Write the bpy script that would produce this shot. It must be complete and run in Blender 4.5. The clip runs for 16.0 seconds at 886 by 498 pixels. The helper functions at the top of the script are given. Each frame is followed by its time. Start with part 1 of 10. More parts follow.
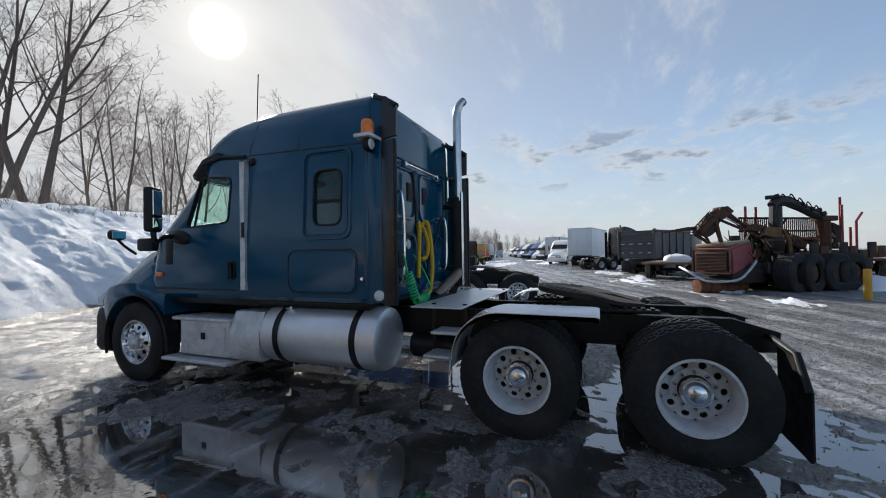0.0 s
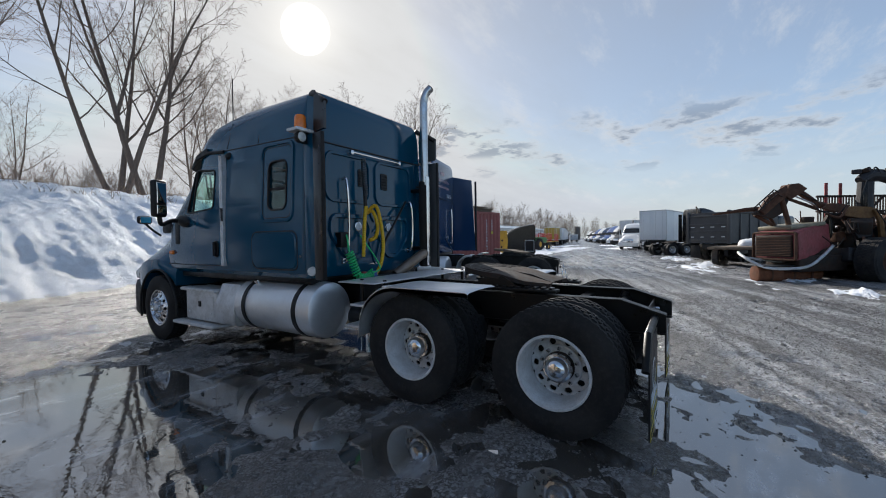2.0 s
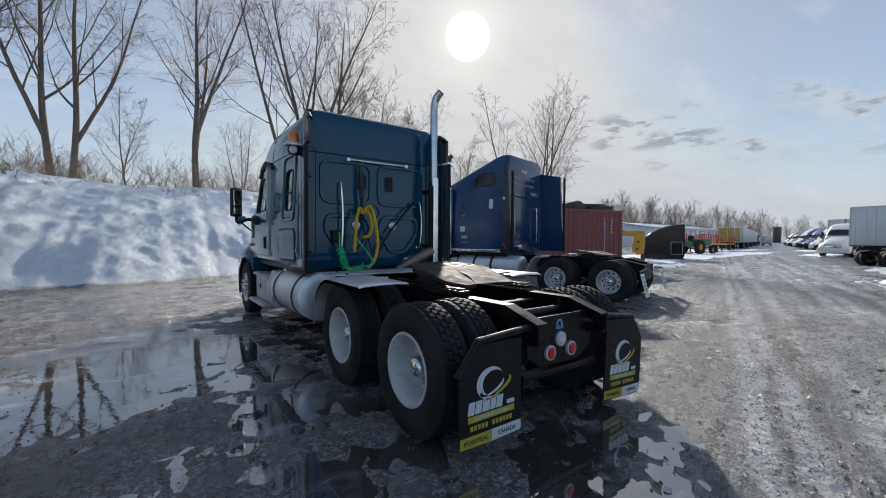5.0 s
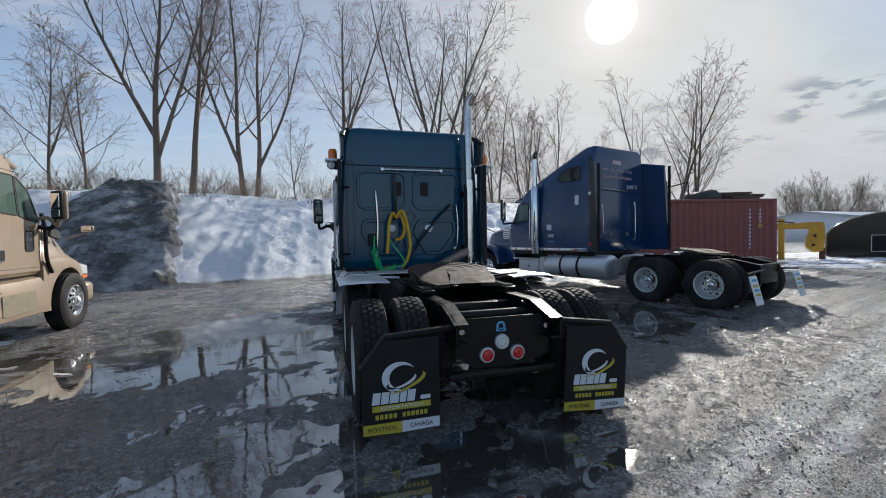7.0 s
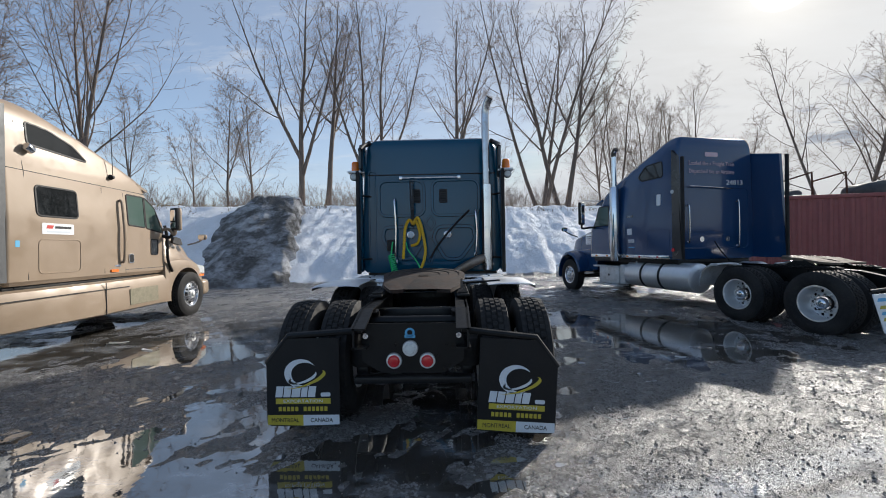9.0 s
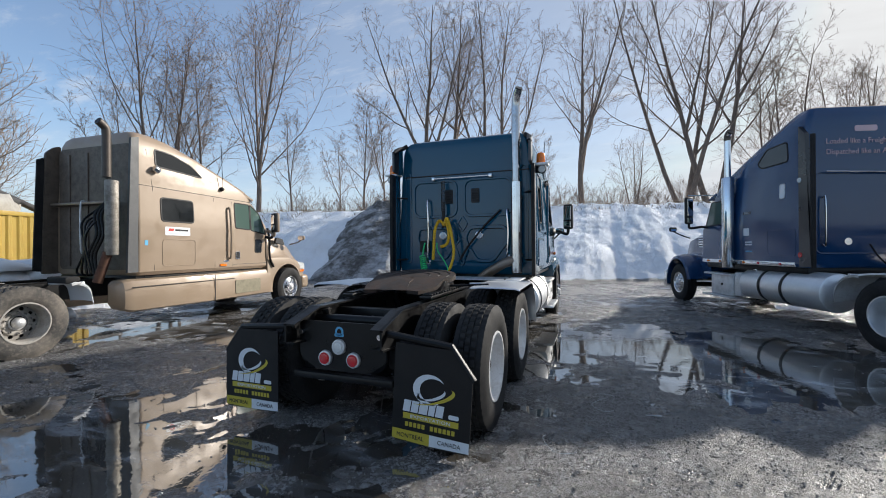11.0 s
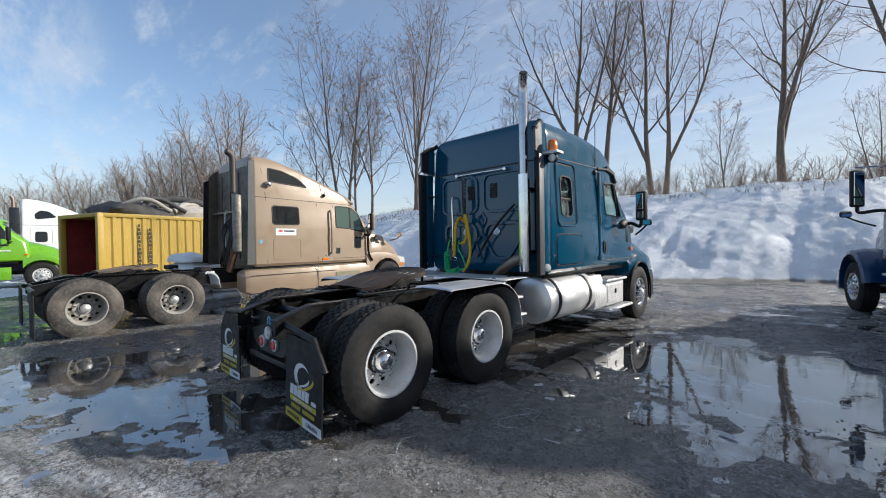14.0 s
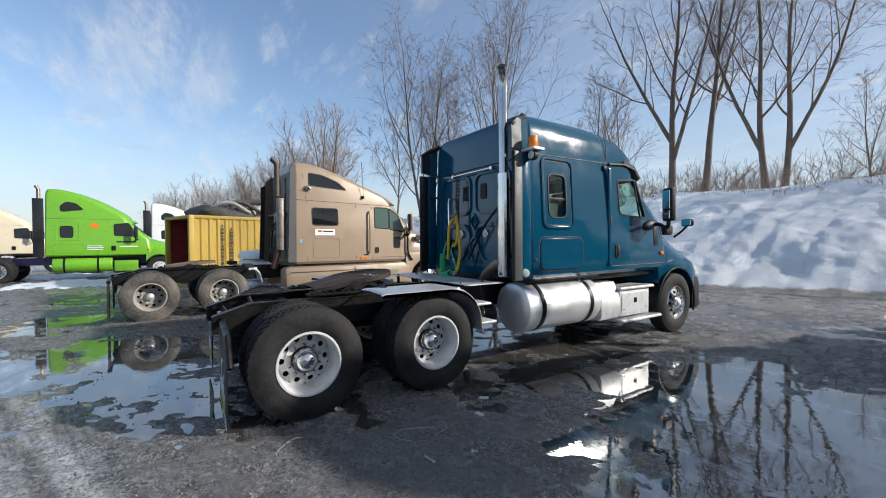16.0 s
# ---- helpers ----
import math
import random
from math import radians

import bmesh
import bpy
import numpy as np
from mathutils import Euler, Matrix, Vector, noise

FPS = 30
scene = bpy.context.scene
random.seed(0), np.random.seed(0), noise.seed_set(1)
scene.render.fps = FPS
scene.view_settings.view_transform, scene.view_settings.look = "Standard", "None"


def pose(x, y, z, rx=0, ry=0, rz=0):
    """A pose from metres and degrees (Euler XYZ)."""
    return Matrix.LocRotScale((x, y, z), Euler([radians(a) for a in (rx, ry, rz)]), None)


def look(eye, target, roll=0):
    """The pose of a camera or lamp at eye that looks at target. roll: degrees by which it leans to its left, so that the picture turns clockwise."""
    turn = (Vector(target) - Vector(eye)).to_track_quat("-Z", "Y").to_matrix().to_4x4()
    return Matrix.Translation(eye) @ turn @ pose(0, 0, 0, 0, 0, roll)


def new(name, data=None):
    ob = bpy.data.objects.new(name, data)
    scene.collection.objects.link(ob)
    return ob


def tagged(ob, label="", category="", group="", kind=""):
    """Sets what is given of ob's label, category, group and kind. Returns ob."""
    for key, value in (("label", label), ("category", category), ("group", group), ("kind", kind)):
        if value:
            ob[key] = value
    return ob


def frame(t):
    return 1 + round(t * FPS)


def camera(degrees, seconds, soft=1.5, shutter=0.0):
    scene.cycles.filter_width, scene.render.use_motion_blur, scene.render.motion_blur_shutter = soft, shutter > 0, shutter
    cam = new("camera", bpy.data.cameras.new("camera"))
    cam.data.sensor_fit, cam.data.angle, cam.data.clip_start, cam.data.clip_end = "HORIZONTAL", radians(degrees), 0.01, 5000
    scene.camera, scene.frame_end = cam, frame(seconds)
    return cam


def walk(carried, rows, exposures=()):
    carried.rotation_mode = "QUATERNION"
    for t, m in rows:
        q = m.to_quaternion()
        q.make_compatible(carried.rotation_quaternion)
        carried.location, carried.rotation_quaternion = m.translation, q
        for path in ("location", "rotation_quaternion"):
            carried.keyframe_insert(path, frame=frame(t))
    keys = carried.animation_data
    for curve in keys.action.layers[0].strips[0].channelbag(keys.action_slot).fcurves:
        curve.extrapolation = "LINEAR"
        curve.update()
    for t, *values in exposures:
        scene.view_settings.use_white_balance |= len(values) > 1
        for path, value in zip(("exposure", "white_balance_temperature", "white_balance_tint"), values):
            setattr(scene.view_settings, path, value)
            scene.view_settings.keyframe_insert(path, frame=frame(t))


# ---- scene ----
cam = camera(95.7, 16.0, 1.0)
PATH = [
    (0, (-4.462, 0.635, 1.561), (-2.602, 1.37, 1.585), -0.9),
    (0.5, (-4.424, 0.245, 1.544), (-2.603, 1.073, 1.537), -0.7),
    (1, (-4.284, -0.126, 1.497), (-2.506, 0.788, 1.48), -0.6),
    (1.5, (-4.13, -0.472, 1.514), (-2.392, 0.517, 1.475), -0.9),
    (2, (-4.032, -0.901, 1.498), (-2.342, 0.168, 1.45), -0.8),
    (2.5, (-3.837, -1.22, 1.472), (-2.202, -0.068, 1.444), -0.7),
    (3, (-3.625, -1.534, 1.48), (-2.052, -0.298, 1.477), -0.7),
    (3.5, (-3.422, -1.888, 1.476), (-1.928, -0.558, 1.473), -0.8),
    (3.7, (-3.329, -2.001, 1.463), (-1.871, -0.632, 1.457), -0.8),
    (5.8, (-2.206, -3.015, 1.514), (-1.257, -1.256, 1.446), 0.4),
    (6, (-2.074, -3.136, 1.502), (-1.191, -1.343, 1.437), 0.2),
    (6.5, (-1.746, -3.367, 1.514), (-1.017, -1.505, 1.45), -0.2),
    (7, (-1.347, -3.448, 1.513), (-0.776, -1.531, 1.46), -0.9),
    (7.5, (-0.931, -3.632, 1.511), (-0.526, -1.673, 1.474), -1.3),
    (8, (-0.536, -3.675, 1.475), (-0.298, -1.689, 1.454), -1.3),
    (8.2, (-0.37, -3.685, 1.485), (-0.199, -1.692, 1.469), -1.2),
    (10.3, (1.349, -3.531, 1.463), (0.937, -1.574, 1.457), -0.3),
    (10.5, (1.483, -3.465, 1.452), (0.99, -1.527, 1.447), -0.1),
    (11, (1.857, -3.264, 1.464), (1.167, -1.387, 1.465), -0.4),
    (11.5, (2.296, -3.164, 1.471), (1.447, -1.353, 1.476), -0.6),
    (12, (2.633, -2.976, 1.468), (1.647, -1.236, 1.466), -0.8),
    (12.5, (2.964, -2.794, 1.49), (1.851, -1.132, 1.471), -0.9),
    (13, (3.312, -2.624, 1.506), (2.085, -1.045, 1.477), -1.2),
    (13.5, (3.551, -2.376, 1.51), (2.232, -0.873, 1.479), -1.2),
    (14, (3.795, -2.144, 1.518), (2.411, -0.701, 1.488), -0.9),
    (14.5, (4.075, -1.865, 1.532), (2.628, -0.485, 1.5), -0.8),
    (15, (4.25, -1.532, 1.53), (2.727, -0.235, 1.503), -0.8),
    (15.5, (4.49, -1.233, 1.535), (2.888, -0.035, 1.509), -0.7),
    (16, (4.685, -0.943, 1.553), (3.015, 0.157, 1.521), -0.4),
]
walk(cam, [(t, look(eye, target, roll)) for t, eye, target, roll in PATH], [(0, 0.86), (6, 0.76), (8, 0.85), (11, 1.05), (16, 0.97)])

# ---- light ----
SUN_AZ, SUN_EL = -39.4, 26.3          # azimuth counter-clockwise from +y, elevation
SUN_WAY = Vector((-math.sin(radians(SUN_AZ)) * math.cos(radians(SUN_EL)),
                  math.cos(radians(SUN_AZ)) * math.cos(radians(SUN_EL)), math.sin(radians(SUN_EL))))
sun = new("sun", bpy.data.lights.new("sun", "SUN"))
sun.data.energy, sun.data.angle, sun.data.color = 3.0, radians(1.2), (1.0, 0.95, 0.87)
sun.matrix_world = look((0, 0, 60), Vector((0, 0, 60)) - SUN_WAY)

world = bpy.data.worlds.new("sky")
scene.world = world
world.use_nodes = True
wt = world.node_tree
wt.nodes.clear()


def wnode(kind, **kw):
    n = wt.nodes.new(kind)
    for k, v in kw.items():
        setattr(n, k, v)
    return n


def wmath(op, a, b=None, clamp=False):
    n = wnode("ShaderNodeMath", operation=op, use_clamp=clamp)
    for s, v in zip(n.inputs, (a, b)):
        if v is None:
            continue
        if isinstance(v, (int, float)):
            s.default_value = v
        else:
            wt.links.new(v, s)
    return n.outputs[0]


def wmix(fac, a, b, mode="MIX"):
    n = wnode("ShaderNodeMix", data_type="RGBA", blend_type=mode)
    for s, v in ((n.inputs[0], fac), (n.inputs[6], a), (n.inputs[7], b)):
        if isinstance(v, (int, float)):
            s.default_value = v
        elif isinstance(v, tuple):
            s.default_value = (*v, 1)
        else:
            wt.links.new(v, s)
    return n.outputs[2]


coord = wnode("ShaderNodeTexCoord").outputs["Generated"]
sky = wnode("ShaderNodeTexSky", sky_type="NISHITA", sun_disc=False)
sky.sun_elevation, sky.sun_rotation = radians(SUN_EL), radians(-SUN_AZ)
sky.air_density, sky.dust_density, sky.ozone_density = 1.0, 0.6, 2.0
sky_col = wmix(1.0, sky.outputs[0], (0.097, 0.097, 0.097), "MULTIPLY")
sky_col = wmix(1.0, sky_col, (0.70, 0.72, 0.76), "DARKEN")
dot = wnode("ShaderNodeVectorMath", operation="DOT_PRODUCT")
wt.links.new(coord, dot.inputs[0])
dot.inputs[1].default_value = SUN_WAY
cosang = wmath("MAXIMUM", dot.outputs["Value"], 0.0)
# thin cloud veil: cumulus rows low down, wisps high up
sep = wnode("ShaderNodeSeparateXYZ")
wt.links.new(coord, sep.inputs[0])
height = wmath("MAXIMUM", sep.outputs[2], 0.02)
plane_xy = wnode("ShaderNodeCombineXYZ")
wt.links.new(wmath("DIVIDE", sep.outputs[0], wmath("ADD", height, 0.12)), plane_xy.inputs[0])
wt.links.new(wmath("DIVIDE", sep.outputs[1], wmath("ADD", height, 0.12)), plane_xy.inputs[1])


def cloud(scale, lo, hi, detail, rough, stretch=(1, 1, 1), turn=0.0, shift=(0, 0, 0)):
    m = wnode("ShaderNodeMapping")
    m.inputs["Scale"].default_value = stretch
    m.inputs["Rotation"].default_value = (0, 0, turn)
    m.inputs["Location"].default_value = shift
    wt.links.new(plane_xy.outputs[0], m.inputs[0])
    n = wnode("ShaderNodeTexNoise")
    n.inputs["Scale"].default_value, n.inputs["Detail"].default_value, n.inputs["Roughness"].default_value = scale, detail, rough
    wt.links.new(m.outputs[0], n.inputs[0])
    r = wnode("ShaderNodeMapRange", interpolation_type="SMOOTHSTEP")
    r.inputs[1].default_value, r.inputs[2].default_value = lo, hi
    wt.links.new(n.outputs[0], r.inputs[0])
    return r.outputs[0]


veil = cloud(0.9, 0.35, 0.85, 6, 0.6, (1, 2.2, 1), 0.6)
puffs = cloud(2.6, 0.47, 0.64, 8, 0.6, (1, 1.0, 1), 0.3, (3, 1, 0))
shade = cloud(2.6, 0.54, 0.66, 8, 0.6, (1, 1.0, 1), 0.3, (3, 1, 0))
wisps = cloud(1.3, 0.50, 0.72, 8, 0.68, (1, 3.0, 1), 0.9, (5, 2, 0))


def wrange(v, a0, a1, b0, b1):
    r = wnode("ShaderNodeMapRange", interpolation_type="SMOOTHSTEP")
    for i_, val in zip((1, 2, 3, 4), (a0, a1, b0, b1)):
        r.inputs[i_].default_value = val
    wt.links.new(v, r.inputs[0])
    return r.outputs[0]


# a row of broken cloud stands low over the east
puffs = wmath("MULTIPLY", wmath("MULTIPLY", puffs, wrange(sep.outputs[2], 0.13, 0.19, 0.0, 1.0)), wrange(sep.outputs[2], 0.22, 0.32, 1.0, 0.0))
puffs = wmath("MULTIPLY", puffs, wrange(sep.outputs[0], 0.2, 0.6, 0.12, 1.0))
# dark-bellied clouds south of the sun's side
bank_of = wnode("ShaderNodeVectorMath", operation="DOT_PRODUCT")
wt.links.new(coord, bank_of.inputs[0])
bank_of.inputs[1].default_value = Vector((0.866, 0.437, 0.238)).normalized()
bellies = wmath("MULTIPLY", cloud(3.4, 0.40, 0.58, 8, 0.6, (1, 1.0, 1), 0.3, (7, 2, 0)), wrange(bank_of.outputs["Value"], math.cos(radians(10)), math.cos(radians(4)), 0.0, 1.0))
bellies = wmath("MULTIPLY", bellies, wmath("MULTIPLY", wrange(sep.outputs[2], 0.17, 0.21, 0.0, 1.0), wrange(sep.outputs[2], 0.25, 0.31, 1.0, 0.0)))
puffs = wmath("MAXIMUM", puffs, bellies)
shade = wmath("MAXIMUM", shade, wrange(bellies, 0.45, 0.95, 0.0, 0.9))
near_sun = wrange(dot.outputs["Value"], -0.20, 1.0, 0.0, 1.0)
haze = wmath("ADD", wmath("MULTIPLY", near_sun, 0.62), wmath("MULTIPLY", veil, 0.14), True)
halo = wmath("POWER", cosang, 6.0)
veil_col = wmix(halo, (0.200, 0.227, 0.268), (0.250, 0.241, 0.220))
c1 = wmix(haze, sky_col, veil_col)
horizon = wrange(sep.outputs[2], -0.02, 0.30, 0.72, 0.0)
c1 = wmix(horizon, c1, wmix(halo, (0.285, 0.318, 0.368), (0.300, 0.288, 0.260)))
feather = wnode("ShaderNodeVectorMath", operation="DOT_PRODUCT")
wt.links.new(coord, feather.inputs[0])
feather.inputs[1].default_value = Vector((-0.937, -0.035, 0.347)).normalized()
plume = wmath("MULTIPLY", cloud(1.1, 0.40, 0.62, 8, 0.66, (1, 4.5, 1), 1.25, (2, 7, 0)), wrange(feather.outputs["Value"], math.cos(radians(10)), math.cos(radians(3)), 0.0, 1.0))
wisps = wmath("ADD", wisps, wmath("MULTIPLY", plume, 0.8), True)
c1 = wmix(wmath("MULTIPLY", wisps, 0.42), c1, (0.42, 0.43, 0.44))
c2 = wmix(wmath("MULTIPLY", puffs, 0.72), c1, wmix(shade, (0.37, 0.375, 0.38), (0.13, 0.155, 0.20)))
# aureole of the sun behind the veil
glow = wmath("ADD", wmath("MULTIPLY", wmath("POWER", cosang, 60.0), 0.03),
             wmath("ADD", wmath("MULTIPLY", wmath("POWER", cosang, 400.0), 0.16), wmath("MULTIPLY", wrange(dot.outputs["Value"], math.cos(radians(2.9)), math.cos(radians(1.6)), 0.0, 1.0), 5.0)))
glow_col = wnode("ShaderNodeVectorMath", operation="SCALE")
glow_col.inputs[0].default_value = (1.0, 0.93, 0.80)
wt.links.new(glow, glow_col.inputs["Scale"])
c3 = wmix(1.0, c2, glow_col.outputs[0], "ADD")
bg = wnode("ShaderNodeBackground")
wt.links.new(c3, bg.inputs[0])
bg.inputs[1].default_value = 1.0
wt.links.new(bg.outputs[0], wnode("ShaderNodeOutputWorld").inputs[0])

# ---- materials ----
def rgb(c):
    return (*c, 1.0)


class Mat:
    """A node material in the making."""

    def __init__(self, name, colour, rough=0.5, metal=0.0, coat=0.0, spec=0.5):
        self.m = bpy.data.materials.new(name)
        self.m.use_nodes = True
        self.t = self.m.node_tree
        self.b = self.t.nodes["Principled BSDF"]
        self.b.inputs["Base Color"].default_value = rgb(colour)
        self.b.inputs["Roughness"].default_value = rough
        self.b.inputs["Metallic"].default_value = metal
        self.b.inputs["Coat Weight"].default_value = coat
        self.b.inputs["Coat Roughness"].default_value = 0.06
        self.b.inputs["Specular IOR Level"].default_value = spec
        self.colour = None
        self.base = colour
        self.co = self.node("ShaderNodeTexCoord").outputs["Object"]
        self.bump_out = None

    def node(self, kind, **kw):
        n = self.t.nodes.new(kind)
        for k, v in kw.items():
            setattr(n, k, v)
        return n

    def put(self, sock, v):
        if isinstance(v, (int, float)):
            sock.default_value = v
        elif isinstance(v, tuple):
            sock.default_value = rgb(v) if len(sock.default_value) == 4 else v
        else:
            self.t.links.new(v, sock)

    def world(self):
        self.co = self.node("ShaderNodeNewGeometry").outputs["Position"]
        return self

    def noise(self, scale, lo=0.35, hi=0.65, detail=4, rough=0.6, stretch=(1, 1, 1), smooth=False, shift=(0, 0, 0)):
        m = self.node("ShaderNodeMapping")
        m.inputs["Scale"].default_value = stretch
        m.inputs["Location"].default_value = shift
        self.put(m.inputs[0], self.co)
        n = self.node("ShaderNodeTexNoise")
        n.inputs["Scale"].default_value, n.inputs["Detail"].default_value, n.inputs["Roughness"].default_value = scale, detail, rough
        self.put(n.inputs[0], m.outputs[0])
        r = self.node("ShaderNodeMapRange", interpolation_type="SMOOTHSTEP" if smooth else "LINEAR")
        r.inputs[1].default_value, r.inputs[2].default_value = lo, hi
        self.put(r.inputs[0], n.outputs[0])
        return r.outputs[0]

    def math(self, op, a, b=0.0, clamp=False):
        n = self.node("ShaderNodeMath", operation=op, use_clamp=clamp)
        self.put(n.inputs[0], a)
        self.put(n.inputs[1], b)
        return n.outputs[0]

    def mix(self, fac, a, b, mode="MIX"):
        n = self.node("ShaderNodeMix", data_type="RGBA", blend_type=mode)
        self.put(n.inputs[0], fac), self.put(n.inputs[6], a), self.put(n.inputs[7], b)
        return n.outputs[2]

    def stain(self, fac, colour, amount=1.0):
        """Lay a colour over the base where fac is high."""
        under = self.colour if self.colour is not None else self.base
        self.colour = self.mix(self.math("MULTIPLY", fac, amount), under, colour)
        self.put(self.b.inputs["Base Color"], self.colour)
        return self

    def gloss(self, fac, a, b):
        r = self.node("ShaderNodeMapRange")
        self.put(r.inputs[0], fac)
        r.inputs[3].default_value, r.inputs[4].default_value = a, b
        self.put(self.b.inputs["Roughness"], r.outputs[0])
        return self

    def bump(self, fac, dist, strength=1.0):
        n = self.node("ShaderNodeBump")
        n.inputs["Distance"].default_value = dist
        self.put(n.inputs["Strength"], strength)
        self.put(n.inputs["Height"], fac)
        if self.bump_out is not None:
            self.put(n.inputs["Normal"], self.bump_out)
        self.bump_out = n.outputs[0]
        self.put(self.b.inputs["Normal"], self.bump_out)
        return self


def paint(name, colour, dirt=(0.10, 0.095, 0.085), amount=0.35, rough=0.28, coat=0.7, metal=0.0, spec=0.5):
    """Vehicle paint: clear coat, fine orange peel, road film and dust blotches."""
    k = Mat(name, colour, rough, metal, coat, spec)
    k.stain(k.noise(0.7, 0.4, 0.75, 5, 0.65, (1, 1, 0.6)), dirt, amount * 0.5)
    k.stain(k.noise(14, 0.55, 0.8, 6, 0.7, (1, 1, 0.25)), dirt, amount * 0.6)
    k.gloss(k.noise(3, 0.35, 0.75, 5), rough * 0.8, rough * 1.7)
    k.bump(k.noise(5, 0, 1, 2), 0.006, 0.25)
    return k.m


def plain(name, colour, rough=0.6, metal=0.0, dirt=None, amount=0.4, scale=6.0, relief=0.001, coat=0.0, spec=0.5):
    k = Mat(name, colour, rough, metal, coat, spec)
    if dirt is None:
        dirt = tuple(0.5 * c + 0.03 for c in colour)
    k.stain(k.noise(scale, 0.4, 0.7, 6, 0.65), dirt, amount)
    k.stain(k.noise(scale * 8, 0.5, 0.8, 4, 0.6), dirt, amount * 0.6)
    k.gloss(k.noise(scale * 2, 0.3, 0.7), max(rough - 0.12, 0.03), min(rough + 0.15, 1))
    k.bump(k.noise(scale * 10, 0, 1, 4), relief)
    return k.m


TEAL = paint("teal_paint", (0.0015, 0.058, 0.112), (0.010, 0.045, 0.075), amount=0.08, rough=0.12, coat=0.22, spec=0.38)
BLUE = paint("navy_paint", (0.007, 0.040, 0.115), (0.018, 0.045, 0.095), amount=0.12, rough=0.15, coat=0.3)
BEIGE = paint("beige_metallic_paint", (0.300, 0.222, 0.153), (0.22, 0.165, 0.115), 0.2, 0.36, 0.25, 0.06)
GREEN = paint("lime_green_paint", (0.140, 0.385, 0.014), (0.12, 0.22, 0.04), 0.2)
WHITE = paint("white_paint", (0.72, 0.73, 0.74), (0.35, 0.33, 0.30), 0.3, 0.4, 0.3)
CREAM = paint("cream_paint", (0.66, 0.57, 0.42), (0.35, 0.3, 0.22), 0.25)
BLACK_PAINT = paint("black_paint", (0.007, 0.007, 0.009), (0.03, 0.028, 0.026), 0.2, coat=0.4)
GLOSS_BLACK = paint("glossy_black_paint", (0.003, 0.003, 0.0035), (0.012, 0.012, 0.013), 0.12, rough=0.10, coat=0.15, spec=0.3)
BLACK = plain("black_chassis_paint", (0.003, 0.003, 0.0035), 0.38, dirt=(0.016, 0.015, 0.014), amount=0.25, scale=5, spec=0.30)
PLASTIC = plain("black_plastic", (0.006, 0.006, 0.007), 0.5, dirt=(0.024, 0.023, 0.022), amount=0.3, spec=0.30)
RUBBER = plain("tyre_rubber", (0.011, 0.011, 0.012), 0.75, dirt=(0.062, 0.058, 0.053), amount=0.42, scale=4, relief=0.002, spec=0.25)
MUDDY_RUBBER = plain("muddy_tyre_rubber", (0.035, 0.033, 0.031), 0.85, dirt=(0.22, 0.19, 0.16), amount=0.7, scale=3, relief=0.003)
ALU = plain("brushed_aluminium", (0.74, 0.75, 0.76), 0.40, 0.75, dirt=(0.56, 0.55, 0.54), amount=0.22, scale=3, relief=0.0006)
ALU_DULL = plain("oxidised_aluminium", (0.66, 0.67, 0.68), 0.5, 0.6, dirt=(0.36, 0.34, 0.32), amount=0.5, scale=7, relief=0.001)
CHROME = plain("chrome", (0.66, 0.67, 0.69), 0.07, 1.0, dirt=(0.55, 0.53, 0.50), amount=0.15, scale=5, relief=0.0)
RIM_WHITE = plain("white_wheel_paint", (0.62, 0.63, 0.64), 0.42, dirt=(0.26, 0.22, 0.18), amount=0.42, scale=9)
RIM_GREY = plain("dusty_grey_wheel_paint", (0.36, 0.34, 0.31), 0.6, dirt=(0.14, 0.12, 0.10), amount=0.55, scale=8)
SOOT = plain("sooty_iron", (0.010, 0.009, 0.009), 0.9, dirt=(0.03, 0.02, 0.015), amount=0.4)
GUNMETAL = plain("dull_dark_metal", (0.085, 0.087, 0.09), 0.5, 0.2, dirt=(0.06, 0.06, 0.06), amount=0.4, scale=4)
RUST = plain("rusty_steel", (0.10, 0.042, 0.022), 0.88, 0.0, dirt=(0.030, 0.018, 0.014), amount=0.7, scale=4, relief=0.003)
DARK_IRON = plain("greasy_dark_iron", (0.022, 0.018, 0.016), 0.75, 0.2, dirt=(0.085, 0.038, 0.02), amount=0.5, scale=5, relief=0.003)
RED_BOX = plain("maroon_container_paint", (0.29, 0.075, 0.068), 0.5, dirt=(0.20, 0.065, 0.055), amount=0.5, scale=2.5, relief=0.002)
RED = plain("faded_red_paint", (0.30, 0.035, 0.04), 0.5, dirt=(0.12, 0.05, 0.04), amount=0.5, scale=3)
YELLOW_BOX = plain("yellow_container_paint", (0.44, 0.30, 0.050), 0.5, dirt=(0.40, 0.22, 0.04), amount=0.35, scale=2.5, relief=0.001)
YELLOW = plain("machine_yellow_paint", (0.65, 0.34, 0.02), 0.5, dirt=(0.25, 0.14, 0.04), amount=0.4, scale=3)
GREY = plain("grey_dump_body_paint", (0.050, 0.052, 0.057), 0.5, dirt=(0.10, 0.095, 0.09), amount=0.5, scale=2.2)
PURPLE = plain("purple_chassis_paint", (0.06, 0.035, 0.14), 0.45)
YELLOW_HOSE = plain("yellow_rubber_hose", (0.70, 0.42, 0.015), 0.5, dirt=(0.4, 0.25, 0.03), amount=0.3, scale=20)
GREEN_HOSE = plain("green_nylon_hose", (0.02, 0.50, 0.16), 0.35, dirt=(0.02, 0.3, 0.1), amount=0.2, scale=20)
LOGO_GREY = plain("logo_light_grey", (0.60, 0.64, 0.68), 0.5, amount=0.15)
